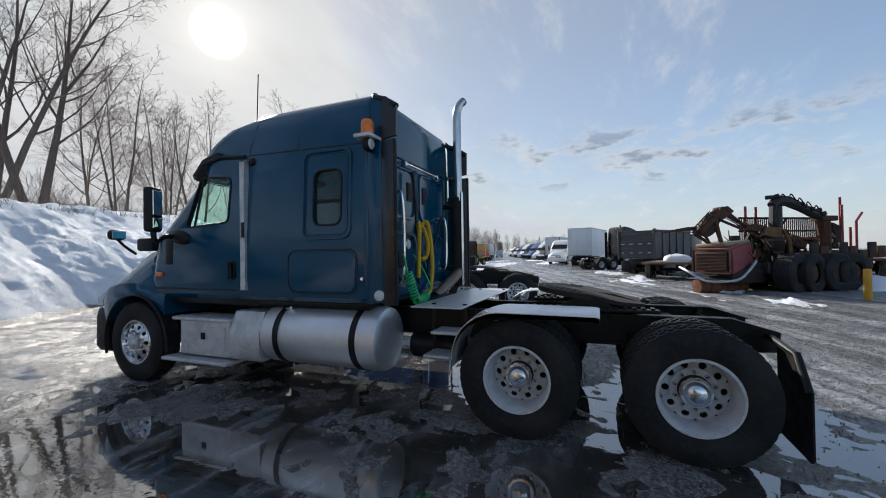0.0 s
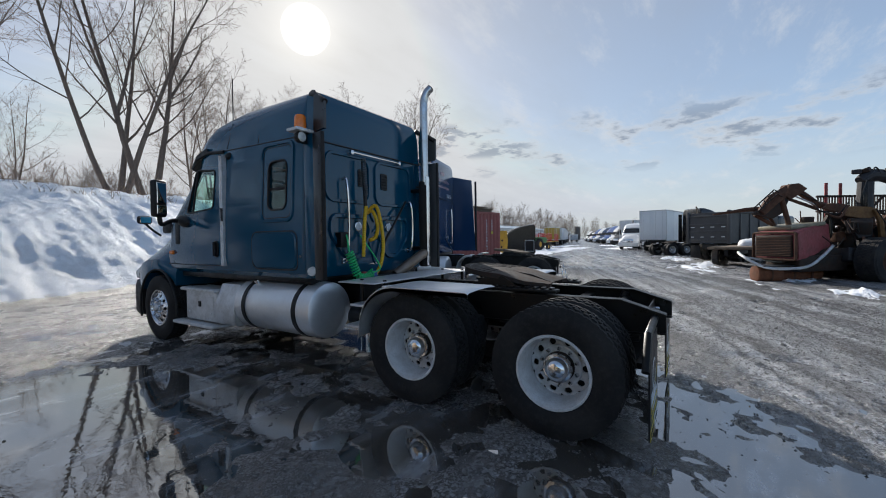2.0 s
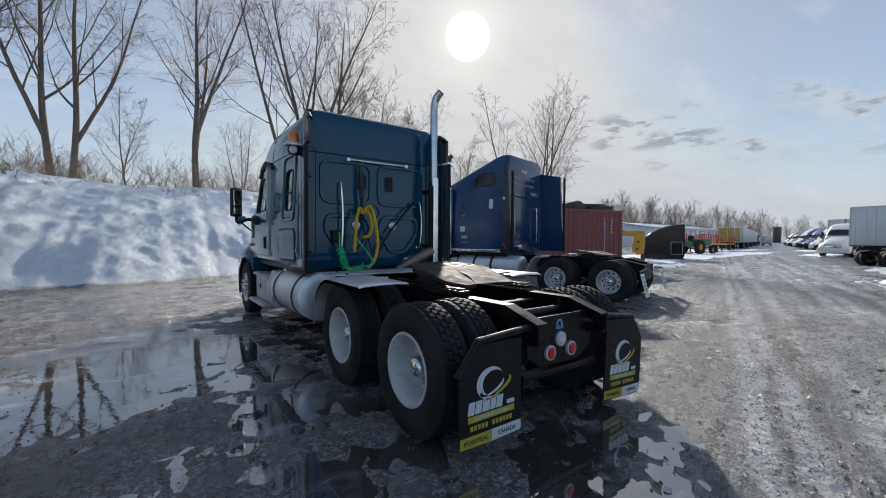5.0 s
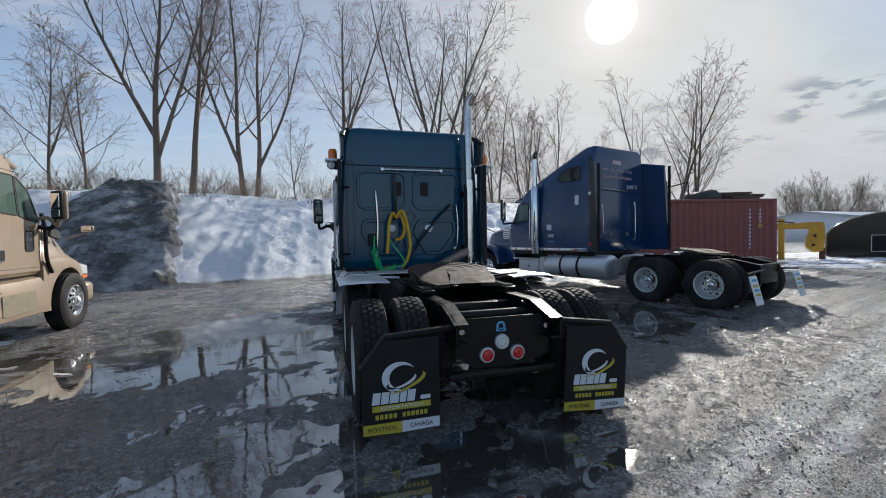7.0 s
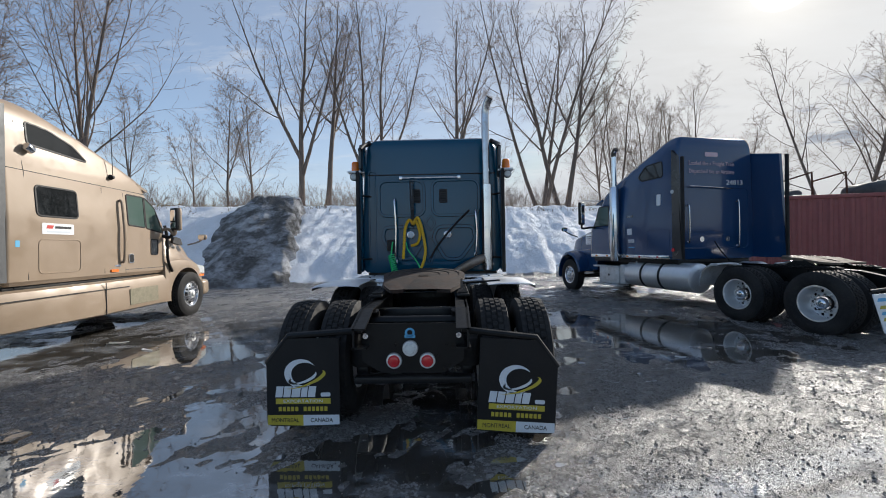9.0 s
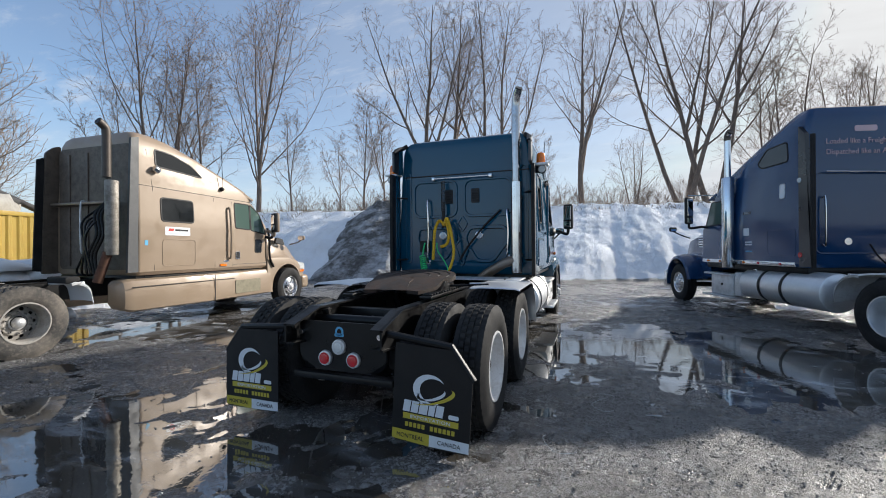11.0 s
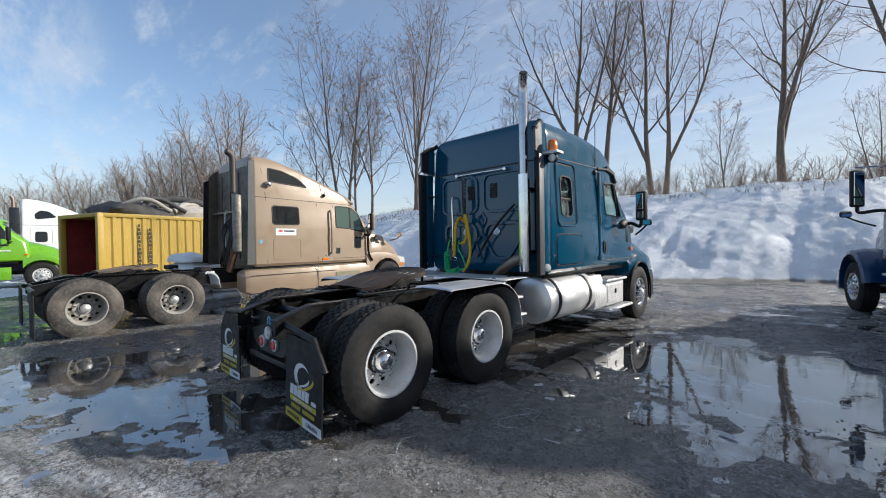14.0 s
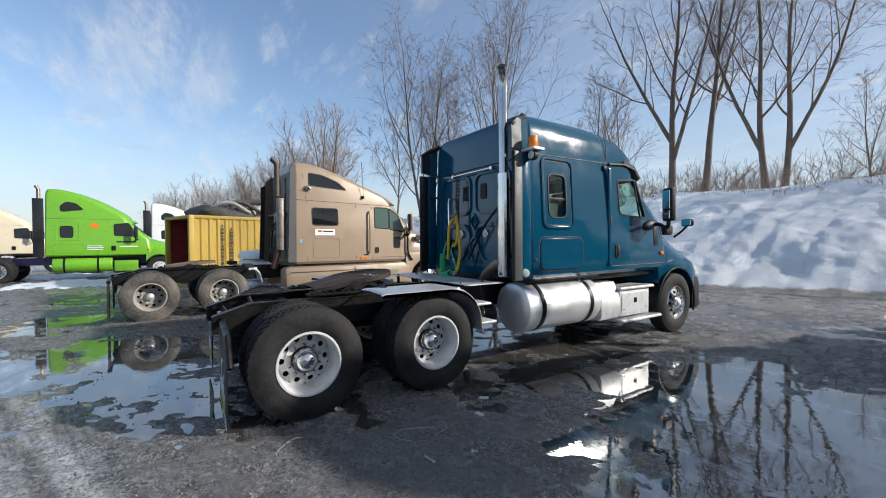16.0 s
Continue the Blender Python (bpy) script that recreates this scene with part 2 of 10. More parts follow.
LOGO_GOLD = plain("logo_olive_gold", (0.46, 0.37, 0.035), 0.5, amount=0.2)
INK = plain("dark_ink", (0.012, 0.012, 0.014), 0.6, amount=0.1)
STACK = plain("weathered_chrome", (0.46, 0.46, 0.47), 0.13, 1.0, dirt=(0.26, 0.22, 0.18), amount=0.45, scale=3, relief=0.0)
STEEL_BROWN = plain("heat_stained_steel", (0.20, 0.15, 0.11), 0.45, 0.8, dirt=(0.35, 0.32, 0.30), amount=0.4, scale=8)
TARP = plain("dark_tarpaulin", (0.045, 0.045, 0.048), 0.75, dirt=(0.15, 0.14, 0.12), amount=0.4, scale=5, relief=0.004)
TARP_PALE = plain("pale_canvas", (0.42, 0.40, 0.36), 0.85, dirt=(0.20, 0.18, 0.16), amount=0.4, scale=5, relief=0.004)
SEAT = plain("grey_seat_cloth", (0.05, 0.05, 0.055), 0.9)
WOOD = plain("weathered_wood", (0.16, 0.12, 0.085), 0.85, dirt=(0.06, 0.045, 0.035), amount=0.6, scale=5, relief=0.003)
PAPER = plain("white_decal", (0.75, 0.76, 0.77), 0.5, amount=0.1)
BLUE_DECAL = plain("blue_decal", (0.10, 0.38, 0.62), 0.5, amount=0.1)
RED_DECAL = plain("red_decal", (0.55, 0.04, 0.03), 0.5, amount=0.1)
PINK_SIGN = plain("pale_pink_lettering", (0.62, 0.45, 0.48), 0.5, amount=0.15)
BLUE_TRAILER = plain("blue_paint_far", (0.03, 0.10, 0.30), 0.45)


def lens_mat(name, colour, rough=0.12):
    k = Mat(name, colour, rough, 0.0, 0.5)
    k.b.inputs["Subsurface Weight"].default_value = 0.15
    k.b.inputs["Subsurface Radius"].default_value = (0.01, 0.01, 0.01)
    k.stain(k.noise(30, 0.45, 0.7), tuple(0.6 * c for c in colour), 0.5)
    k.bump(k.noise(60, 0, 1, 2), 0.002)
    return k.m


RED_LENS = lens_mat("red_lamp_lens", (0.55, 0.012, 0.018))
AMBER_LENS = lens_mat("amber_lamp_lens", (0.85, 0.20, 0.008))
CLEAR_LENS = lens_mat("clear_lamp_lens", (0.62, 0.64, 0.63))


def thin_glass(name, tint):
    """A pane: clear straight through, with a mirror share that grows at a slant."""
    k = Mat(name, tint, 0.02)
    see = k.node("ShaderNodeBsdfTransparent")
    see.inputs[0].default_value = rgb(tint)
    shine = k.node("ShaderNodeBsdfGlossy")
    shine.inputs["Roughness"].default_value = 0.02
    slant = k.node("ShaderNodeLayerWeight")
    slant.inputs[0].default_value = 0.5
    mixer = k.node("ShaderNodeMixShader")
    k.put(mixer.inputs[0], k.math("ADD", k.math("MULTIPLY", k.math("POWER", slant.outputs["Facing"], 4.0), 0.85), 0.04))
    k.put(mixer.inputs[1], see.outputs[0])
    k.put(mixer.inputs[2], shine.outputs[0])
    k.put(k.t.nodes["Material Output"].inputs[0], mixer.outputs[0])
    return k.m


GLASS = thin_glass("green_tinted_glass", (0.80, 0.95, 0.90))
GLASS_DARK = Mat("dark_tinted_glass", (0.008, 0.010, 0.011), 0.03, 0.0, 0.0, 0.6).m
GLASS_GREEN = Mat("hazy_green_glass", (0.070, 0.115, 0.098), 0.05, 0.0, 0.0, 0.6).m
MIRROR = Mat("mirror_glass", (0.8, 0.82, 0.84), 0.02, 1.0).m

# ---- kit ----
def mesh_of(bm, name, mat, smooth=35.0):
    me = bpy.data.meshes.new(name)
    bm.normal_update()
    bm.to_mesh(me)
    bm.free()
    for m in (mat if isinstance(mat, (list, tuple)) else [mat]):
        me.materials.append(m)
    if smooth:
        me.shade_smooth()
        me.set_sharp_from_angle(angle=radians(smooth))
    return me


def part(name, bm, mat, parent, label="", smooth=35.0, m=None):
    """One mesh object under a thing or under a part."""
    ob = new(name, bm if isinstance(bm, bpy.types.Mesh) else mesh_of(bm, name, mat, smooth))
    ob.parent = parent
    if m is not None:
        ob.matrix_basis = m
    if label:
        tagged(ob, label)
    return ob


def thing(name, label, category, group="", kind="", m=None):
    return_ob = tagged(new(name), label, category, group, kind)
    if m is not None:
        return_ob.matrix_basis = m
    return return_ob


def solo(name, bm, mat, label, category, group="", kind="", smooth=35.0, m=None):
    ob = tagged(new(name, mesh_of(bm, name, mat, smooth)), label, category, group, kind)
    if m is not None:
        ob.matrix_basis = m
    return ob


def box(bm, lo, hi, bev=0.0, segs=2, m=None):
    """A box between two corners, its edges rounded by bev."""
    lo, hi = Vector(lo), Vector(hi)
    r = bmesh.ops.create_cube(bm, size=1.0)
    vs = r["verts"]
    for v in vs:
        v.co = Vector([(lo[i] + hi[i]) / 2 + v.co[i] * (hi[i] - lo[i]) for i in range(3)])
        if m is not None:
            v.co = m @ v.co
    if bev:
        es = list({e for v in vs for e in v.link_edges})
        bmesh.ops.bevel(bm, geom=es, offset=bev, segments=segs, profile=0.5, affect="EDGES", clamp_overlap=True)
    return bm


def boxed(lo, hi, bev=0.0, segs=2, m=None):
    return box(bmesh.new(), lo, hi, bev, segs, m)


def skin(bm, loops, close=True, cap=True):
    """Bridge loops of points, each of the same length, into a skin."""
    rows = [[bm.verts.new(p) for p in loop] for loop in loops]
    n = len(rows[0])
    for a, b in zip(rows, rows[1:]):
        for i in range(n if close else n - 1):
            j = (i + 1) % n
            bm.faces.new((a[i], a[j], b[j], b[i]))
    if cap and close:
        bm.faces.new(rows[0][::-1])
        bm.faces.new(rows[-1])
    return rows


def fix(bm):
    bmesh.ops.recalc_face_normals(bm, faces=bm.faces)
    return bm


def tube(bm, pts, r, sides=8, cap=True):
    """A pipe along points; r is one radius or one for each point."""
    pts = [Vector(p) for p in pts]
    rs = r if isinstance(r, (list, tuple)) else [r] * len(pts)
    loops, side = [], None
    for i, p in enumerate(pts):
        t = (pts[min(i + 1, len(pts) - 1)] - pts[max(i - 1, 0)])
        t = t.normalized() if t.length > 1e-9 else Vector((0, 0, 1))
        if side is None:
            side = t.cross(Vector((0.3, 0.2, 1)) if abs(t.z) < 0.9 else Vector((1, 0, 0))).normalized()
        side = (side - t * side.dot(t)).normalized()
        up = t.cross(side)
        loops.append([p + (side * math.cos(a) + up * math.sin(a)) * rs[i] for a in (2 * math.pi * k / sides for k in range(sides))])
    skin(bm, loops, True, cap)
    return bm


def piped(pts, r, sides=8):
    return fix(tube(bmesh.new(), pts, r, sides))


def smooth_line(pts, n=6):
    """Catmull-Rom through points."""
    p = [Vector(q) for q in pts]
    p = [2 * p[0] - p[1]] + p + [2 * p[-1] - p[-2]]
    out = []
    for i in range(1, len(p) - 2):
        for k in range(n):
            t = k / n
            a, b, c, d = p[i - 1], p[i], p[i + 1], p[i + 2]
            out.append(0.5 * ((2 * b) + (c - a) * t + (2 * a - 5 * b + 4 * c - d) * t * t + (3 * b - a - 3 * c + d) * t ** 3))
    return out + [p[-2]]


def rod(bm, a, b, r, sides=16, r2=None, bev=0.0):
    """A round bar from a to b; with bev its ends are rounded."""
    a, b = Vector(a), Vector(b)
    r2 = r if r2 is None else r2
    if bev:
        d = (b - a).normalized()
        pts = [a, a + d * bev * 0.3, a + d * bev, b - d * bev, b - d * bev * 0.3, b]
        rs = [r - bev, r - bev * 0.3, r, r2, r2 - bev * 0.3, r2 - bev]
        return tube(bm, pts, rs, sides)
    return tube(bm, [a, b], [r, r2], sides)


def rodded(a, b, r, sides=16, r2=None, bev=0.0):
    return fix(rod(bmesh.new(), a, b, r, sides, r2, bev))


def spin(bm, prof, seg=40, axis="x"):
    """Turn a profile of (along, radius) round an axis."""
    loops = []
    for u, r in prof:
        ring = []
        for k in range(seg):
            a = 2 * math.pi * k / seg
            c, s = r * math.cos(a), r * math.sin(a)
            ring.append({"x": (u, c, s), "y": (s, u, c), "z": (c, s, u)}[axis])
        loops.append(ring)
    skin(bm, loops, True, False)
    return bm


def rounded_rect(x0, y0, x1, y1, r, n=5):
    """Points of a rectangle with round corners, counter-clockwise."""
    r = min(r, abs(x1 - x0) / 2 - 1e-4, abs(y1 - y0) / 2 - 1e-4)
    out = []
    for cx, cy, a0 in ((x1 - r, y1 - r, 0), (x0 + r, y1 - r, 90), (x0 + r, y0 + r, 180), (x1 - r, y0 + r, 270)):
        for k in range(n + 1):
            a = radians(a0 + 90 * k / n)
            out.append((cx + r * math.cos(a), cy + r * math.sin(a)))
    return out


def rounded_poly(pts, r, n=4):
    """Points of a polygon with round corners."""
    out, p = [], [Vector(q) for q in pts]
    for i in range(len(p)):
        a, b, c = p[i - 1], p[i], p[(i + 1) % len(p)]
        u, v = (a - b), (c - b)
        d = min(r, u.length * 0.45, v.length * 0.45)
        s, e = b + u.normalized() * d, b + v.normalized() * d
        for k in range(n + 1):
            t = k / n
            out.append(tuple(s * (1 - t) ** 2 + b * 2 * t * (1 - t) + e * t * t))
    return out


def slab(bm, outline, to3, d0, d1, bev=0.0):
    """Extrude an outline between two depths; to3(u, v, depth) gives the place."""
    if bev:
        cx = sum(p[0] for p in outline) / len(outline)
        cy = sum(p[1] for p in outline) / len(outline)

        def inset(p):
            v = Vector((p[0] - cx, p[1] - cy))
            k = max(v.length - bev, 1e-4) / max(v.length, 1e-4)
            return (cx + v.x * k, cy + v.y * k)
        small = [inset(p) for p in outline]
        s = 1 if d1 > d0 else -1
        loops = [[to3(*p, d0) for p in outline], [to3(*p, d1 - s * bev) for p in outline], [to3(*p, d1) for p in small]]
    else:
        loops = [[to3(*p, d0) for p in outline], [to3(*p, d1) for p in outline]]
    skin(bm, loops)
    return bm


def slabbed(outline, to3, d0, d1, bev=0.0):
    return fix(slab(bmesh.new(), outline, to3, d0, d1, bev))


def ring(bm, outline, to3, width, d0, d1):
    """A raised bead that follows a closed outline: width across, from depth d0 up to d1."""
    n = len(outline)
    p = [Vector(q) for q in outline]
    area = sum(p[i - 1].x * p[i].y - p[i].x * p[i - 1].y for i in range(n))
    sign = 1 if area > 0 else -1
    nor = []
    for i in range(n):
        t = (p[(i + 1) % n] - p[i - 1])
        t = t.normalized() if t.length > 1e-9 else Vector((1, 0))
        nor.append(Vector((t.y, -t.x)) * sign)
    offs = ((-0.5, d0), (-0.3, d1), (0.3, d1), (0.5, d0))
    loops = [[to3(*(p[i] + nor[i] * width * o), d) for i in range(n)] for o, d in offs]
    rows = [[bm.verts.new(q) for q in loop] for loop in loops]
    for a, b in zip(rows, rows[1:] + rows[:1]):
        for i in range(n):
            j = (i + 1) % n
            bm.faces.new((a[i], a[j], b[j], b[i]))
    return bm


def ringed(outline, to3, width, d0, d1):
    return fix(ring(bmesh.new(), outline, to3, width, d0, d1))


def on_side(s, x):
    """A map onto the side wall at x (s: -1 left, 1 right): u runs ahead, v up, depth outwards."""
    return lambda u, v, d: (s * (x + d), u, v)


def on_back(y):
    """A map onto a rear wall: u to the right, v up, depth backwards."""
    return lambda u, v, d: (u, y - d, v)


def words(name, text, size, mat, parent, m, width=None, label=""):
    """Raised lettering in the built-in font, as a mesh; centred on the pose m."""
    cu = bpy.data.curves.new(name, "FONT")
    cu.body, cu.size, cu.align_x, cu.align_y, cu.extrude = text, size, "CENTER", "CENTER", 0.0015
    cu.resolution_u = 3
    tmp = bpy.data.objects.new(name, cu)
    scene.collection.objects.link(tmp)
    dg = bpy.context.evaluated_depsgraph_get()
    me = bpy.data.meshes.new_from_object(tmp.evaluated_get(dg))
    bpy.data.objects.remove(tmp)
    bpy.data.curves.remove(cu)
    me.materials.clear()
    me.materials.append(mat)
    if width and len(me.vertices):
        xs = [v.co.x for v in me.vertices]
        k = width / max(max(xs) - min(xs), 1e-6)
        for v in me.vertices:
            v.co.x *= k
    return part(name, me, mat, parent, label, m=m)


def carve(bm, cutters, name, mat, smooth=35.0):
    """Cut solids out of a solid, and give the mesh that is left."""
    a = bpy.data.objects.new(name, mesh_of(bm, name, mat, 0))
    scene.collection.objects.link(a)
    obs = []
    for c in cutters:
        o = bpy.data.objects.new("cutter", mesh_of(c, "cutter", mat, 0))
        scene.collection.objects.link(o)
        md = a.modifiers.new("cut", "BOOLEAN")
        md.operation, md.object, md.solver = "DIFFERENCE", o, "EXACT"
        obs.append(o)
    dg = bpy.context.evaluated_depsgraph_get()
    me = bpy.data.meshes.new_from_object(a.evaluated_get(dg))
    for o in obs + [a]:
        d = o.data
        bpy.data.objects.remove(o)
        if d is not me:
            bpy.data.meshes.remove(d)
    if smooth:
        me.shade_smooth()
        me.set_sharp_from_angle(angle=radians(smooth))
    return me


# ---- wheels ----
def tyre_mesh(mat, tread=True, r=0.505, w=0.28, rim=0.272, name="tyre"):
    """A truck tyre about the x axis, outer side at +x = w / 2: five ribs cut into blocks."""
    bm = bmesh.new()
    h = w / 2
    rr = r - (0.014 if tread else 0.0)
    prof = [(-h * 0.72, rim - 0.006), (-h * 0.86, rim + 0.012), (-h * 0.95, rim + 0.05), (-h * 0.97, rim + 0.056), (-h, rim + 0.09), (-h * 1.0, rim + 0.13), (-h * 0.95, rr - 0.050), (-h * 0.93, rr - 0.045), (-h * 0.86, rr - 0.012)]
    if not tread:
        prof = prof + [(-h * 0.78, rr), (0, rr + 0.004), (h * 0.78, rr)] + [(-u, q) for u, q in prof[::-1]]
        spin(bm, prof, 72)
        return mesh_of(fix(bm), name, mat, 40)
    pitch, per, ribs = 46, 4, 5
    steps = pitch * per
    rows = [(u, q, None) for u, q in prof]
    for i in range(ribs):
        u0 = -h * 0.84 + i * (h * 1.68) / ribs + 0.004
        u1 = u0 + (h * 1.68) / ribs - 0.009
        top = r - (0.008 if i in (0, ribs - 1) else 0.0)
        rows += [(u0 - 0.001, rr, None), (u0 + 0.001, top, i), (u1 - 0.001, top, i), (u1 + 0.001, rr, None)]
    rows += [(-u, q, None) for u, q in prof[::-1]]
    grid = []
    for u, q, rib in rows:
        line = []
        for k in range(steps):
            a = 2 * math.pi * k / steps
            cut = rib is not None and (k + (2 if rib % 2 else 0)) % per == 0
            rad_ = rr if cut else q
            line.append(bm.verts.new((u, rad_ * math.cos(a), rad_ * math.sin(a))))
        grid.append(line)
    for a, b in zip(grid, grid[1:]):
        for k in range(steps):
            n = (k + 1) % steps
            bm.faces.new((a[k], a[n], b[n], b[k]))
    return mesh_of(fix(bm), name, mat, 40)


def holed_disc(bm, u, r0, r1, hr, count, thick=0.02, n=12, u2=None):
    """A disc with round hand holes, at u (or dished from u to u2) along x."""
    u2 = u if u2 is None else u2
    rc = (r0 + r1) / 2
    sec = 2 * math.pi / count

    def place(rad_, a, d=0.0):
        k = (rad_ - r0) / (r1 - r0)
        return (u + (u2 - u) * k + d, rad_ * math.cos(a), rad_ * math.sin(a))
    for c in range(count):
        mid = sec * c
        outer, inner = [], []
        for k in range(n):
            t = 2 * math.pi * k / n + math.pi / 4
            cx, cy = math.cos(t), math.sin(t)
            q = 1 / max(abs(cx), abs(cy))
            outer.append((rc + (r1 - r0) / 2 * cx * q, mid + sec / 2 * cy * q))
            inner.append((rc + hr * cx, mid + hr * cy / rc))
        a = [bm.verts.new(place(*p)) for p in outer]
        b = [bm.verts.new(place(*p)) for p in inner]
        d = [bm.verts.new(place(*p, -thick)) for p in inner]
        for k in range(n):
            j = (k + 1) % n
            bm.faces.new((a[k], a[j], b[j], b[k]))
            bm.faces.new((b[k], b[j], d[j], d[k]))
    return bm


def rim_outer_mesh(mat, rim=0.270):
    """An outer dual rim: deep barrel, dished disc with ten hand holes far in."""
    bm = bmesh.new()
    spin(bm, [(0.118, rim + 0.016), (0.128, rim + 0.012), (0.128, rim - 0.004), (0.112, rim - 0.012), (0.0, rim - 0.024), (-0.08, rim - 0.030), (-0.100, 0.236)], 48)
    holed_disc(bm, -0.08, 0.150, 0.236, 0.027, 10, 0.016, 14, -0.100)
    spin(bm, [(-0.08, 0.150), (-0.080, 0.170), (-0.068, 0.168), (-0.066, 0.162), (-0.068, 0.118), (-0.082, 0.112), (-0.084, 0.0)], 48)
    bmesh.ops.remove_doubles(bm, verts=bm.verts, dist=0.0004)
    fix(bm)
    return mesh_of(bm, "rim", mat, 40)


def rim_front_mesh(mat, rim=0.270):
    """A steer rim: bulged disc near the outer face."""
    bm = bmesh.new()
    spin(bm, [(0.118, rim + 0.016), (0.128, rim + 0.010), (0.126, rim - 0.006), (0.10, rim - 0.020), (0.086, rim - 0.026), (0.10, 0.236)], 48)
    holed_disc(bm, 0.135, 0.150, 0.236, 0.025, 10, 0.016, 14, 0.10)
    spin(bm, [(0.135, 0.150), (0.140, 0.143), (0.140, 0.09), (0.136, 0.0)], 48)
    bmesh.ops.remove_doubles(bm, verts=bm.verts, dist=0.0004)
    fix(bm)
    return mesh_of(bm, "rim", mat, 40)


def hub_mesh(mat, u0=0.03, length=0.115, r=0.078):
    bm = bmesh.new()
    spin(bm, [(u0, r + 0.022), (u0 + 0.02, r + 0.020), (u0 + 0.022, r), (u0 + length * 0.55, r * 0.97), (u0 + length * 0.8, r * 0.80), (u0 + length * 0.94, r * 0.5), (u0 + length, 0.001)], 32)
    return mesh_of(fix(bm), "hubcap", mat, 50)


def nut_mesh(mat, u, length=0.04, pr=0.0):
    bm = bmesh.new()
    tube(bm, [(u, pr, 0), (u + length * 0.6, pr, 0), (u + length, pr, 0)], [0.017, 0.016, 0.007], 6)
    return mesh_of(fix(bm), "lug_nut", mat, 30)


TYRE = tyre_mesh(RUBBER)
TYRE_MUD = tyre_mesh(MUDDY_RUBBER, True)
TYRE_FAR = tyre_mesh(RUBBER, False)
RIM_OUT = {"white": rim_outer_mesh(RIM_WHITE), "alu": rim_outer_mesh(ALU), "grey": rim_outer_mesh(RIM_GREY)}
RIM_FRONT = {"alu": rim_front_mesh(CHROME), "white": rim_front_mesh(RIM_WHITE)}


def drum_mesh(u):
    bm = bmesh.new()
    spin(bm, [(u - 0.10, 0.225), (u - 0.01, 0.225), (u, 0.215), (u, 0.05)], 32)
    return mesh_of(fix(bm), "brake_drum", SOOT, 40)


DRUM_IN, DRUM_FRONT = drum_mesh(-0.150), drum_mesh(0.02)
HUB = hub_mesh(CHROME, -0.02, 0.095, 0.090)
bm = bmesh.new()
spin(bm, [(-0.078, 0.118), (-0.066, 0.116), (-0.062, 0.100), (-0.012, 0.098), (-0.006, 0.090), (-0.006, 0.02)], 32)
HUB_BARREL = mesh_of(fix(bm), "hub_barrel", DARK_IRON, 40)
HUB_DULL = hub_mesh(ALU_DULL, -0.076, 0.10, 0.075)
HUB_FRONT = hub_mesh(ALU_DULL, 0.136, 0.055, 0.062)
NUT_IN = nut_mesh(CHROME, -0.070)
NUT_OUT = nut_mesh(CHROME, 0.138, 0.05)


def wheel(parent, x, y, side, kind="outer", rim="white", tyre=None, hub=None, z=0.497, far=False, lean=0.0):
    """A wheel under a vehicle; side -1 faces left, 1 faces right."""
    m = pose(x, y, z, 0, 0, 0 if side > 0 else 180) @ pose(0, 0, 0, lean)
    t = part("wheel", tyre or (TYRE_FAR if far else TYRE), None, parent, m=m)
    if kind == "inner":
        part("rim", RIM_OUT[rim], None, t)
        return t
    if kind == "outer":
        part("rim", RIM_OUT[rim], None, t)
        part("brake_drum", DRUM_IN, None, t)
        part("hubcap", hub or HUB, None, t, "domed shiny hub cap")
        if hub is None and not far:
            part("hub_barrel", HUB_BARREL, None, t, "greasy dark hub")
        nut, nr = NUT_IN, 0.1425
    else:
        part("rim", RIM_FRONT[rim], None, t)
        part("brake_drum", DRUM_FRONT, None, t)
        part("hubcap", hub or HUB_FRONT, None, t)
        nut, nr = NUT_OUT, 0.1425
    if not far:
        for k in range(10):
            a = 2 * math.pi * (k + 0.5) / 10
            part("lug_nut", nut, None, t, m=pose(0, nr * math.cos(a), nr * math.sin(a)))
    return t


def dual(parent, y, rim="white", tyre=None, hub=None, far=False, half=1.0):
    """Both ends of a drive axle: two wheels a side."""
    for s in (-1, 1):
        wheel(parent, s * half, y, s, "outer", rim, tyre, hub, far=far)
        wheel(parent, s * (half - 0.335), y, -s, "inner", rim, tyre, far=far)

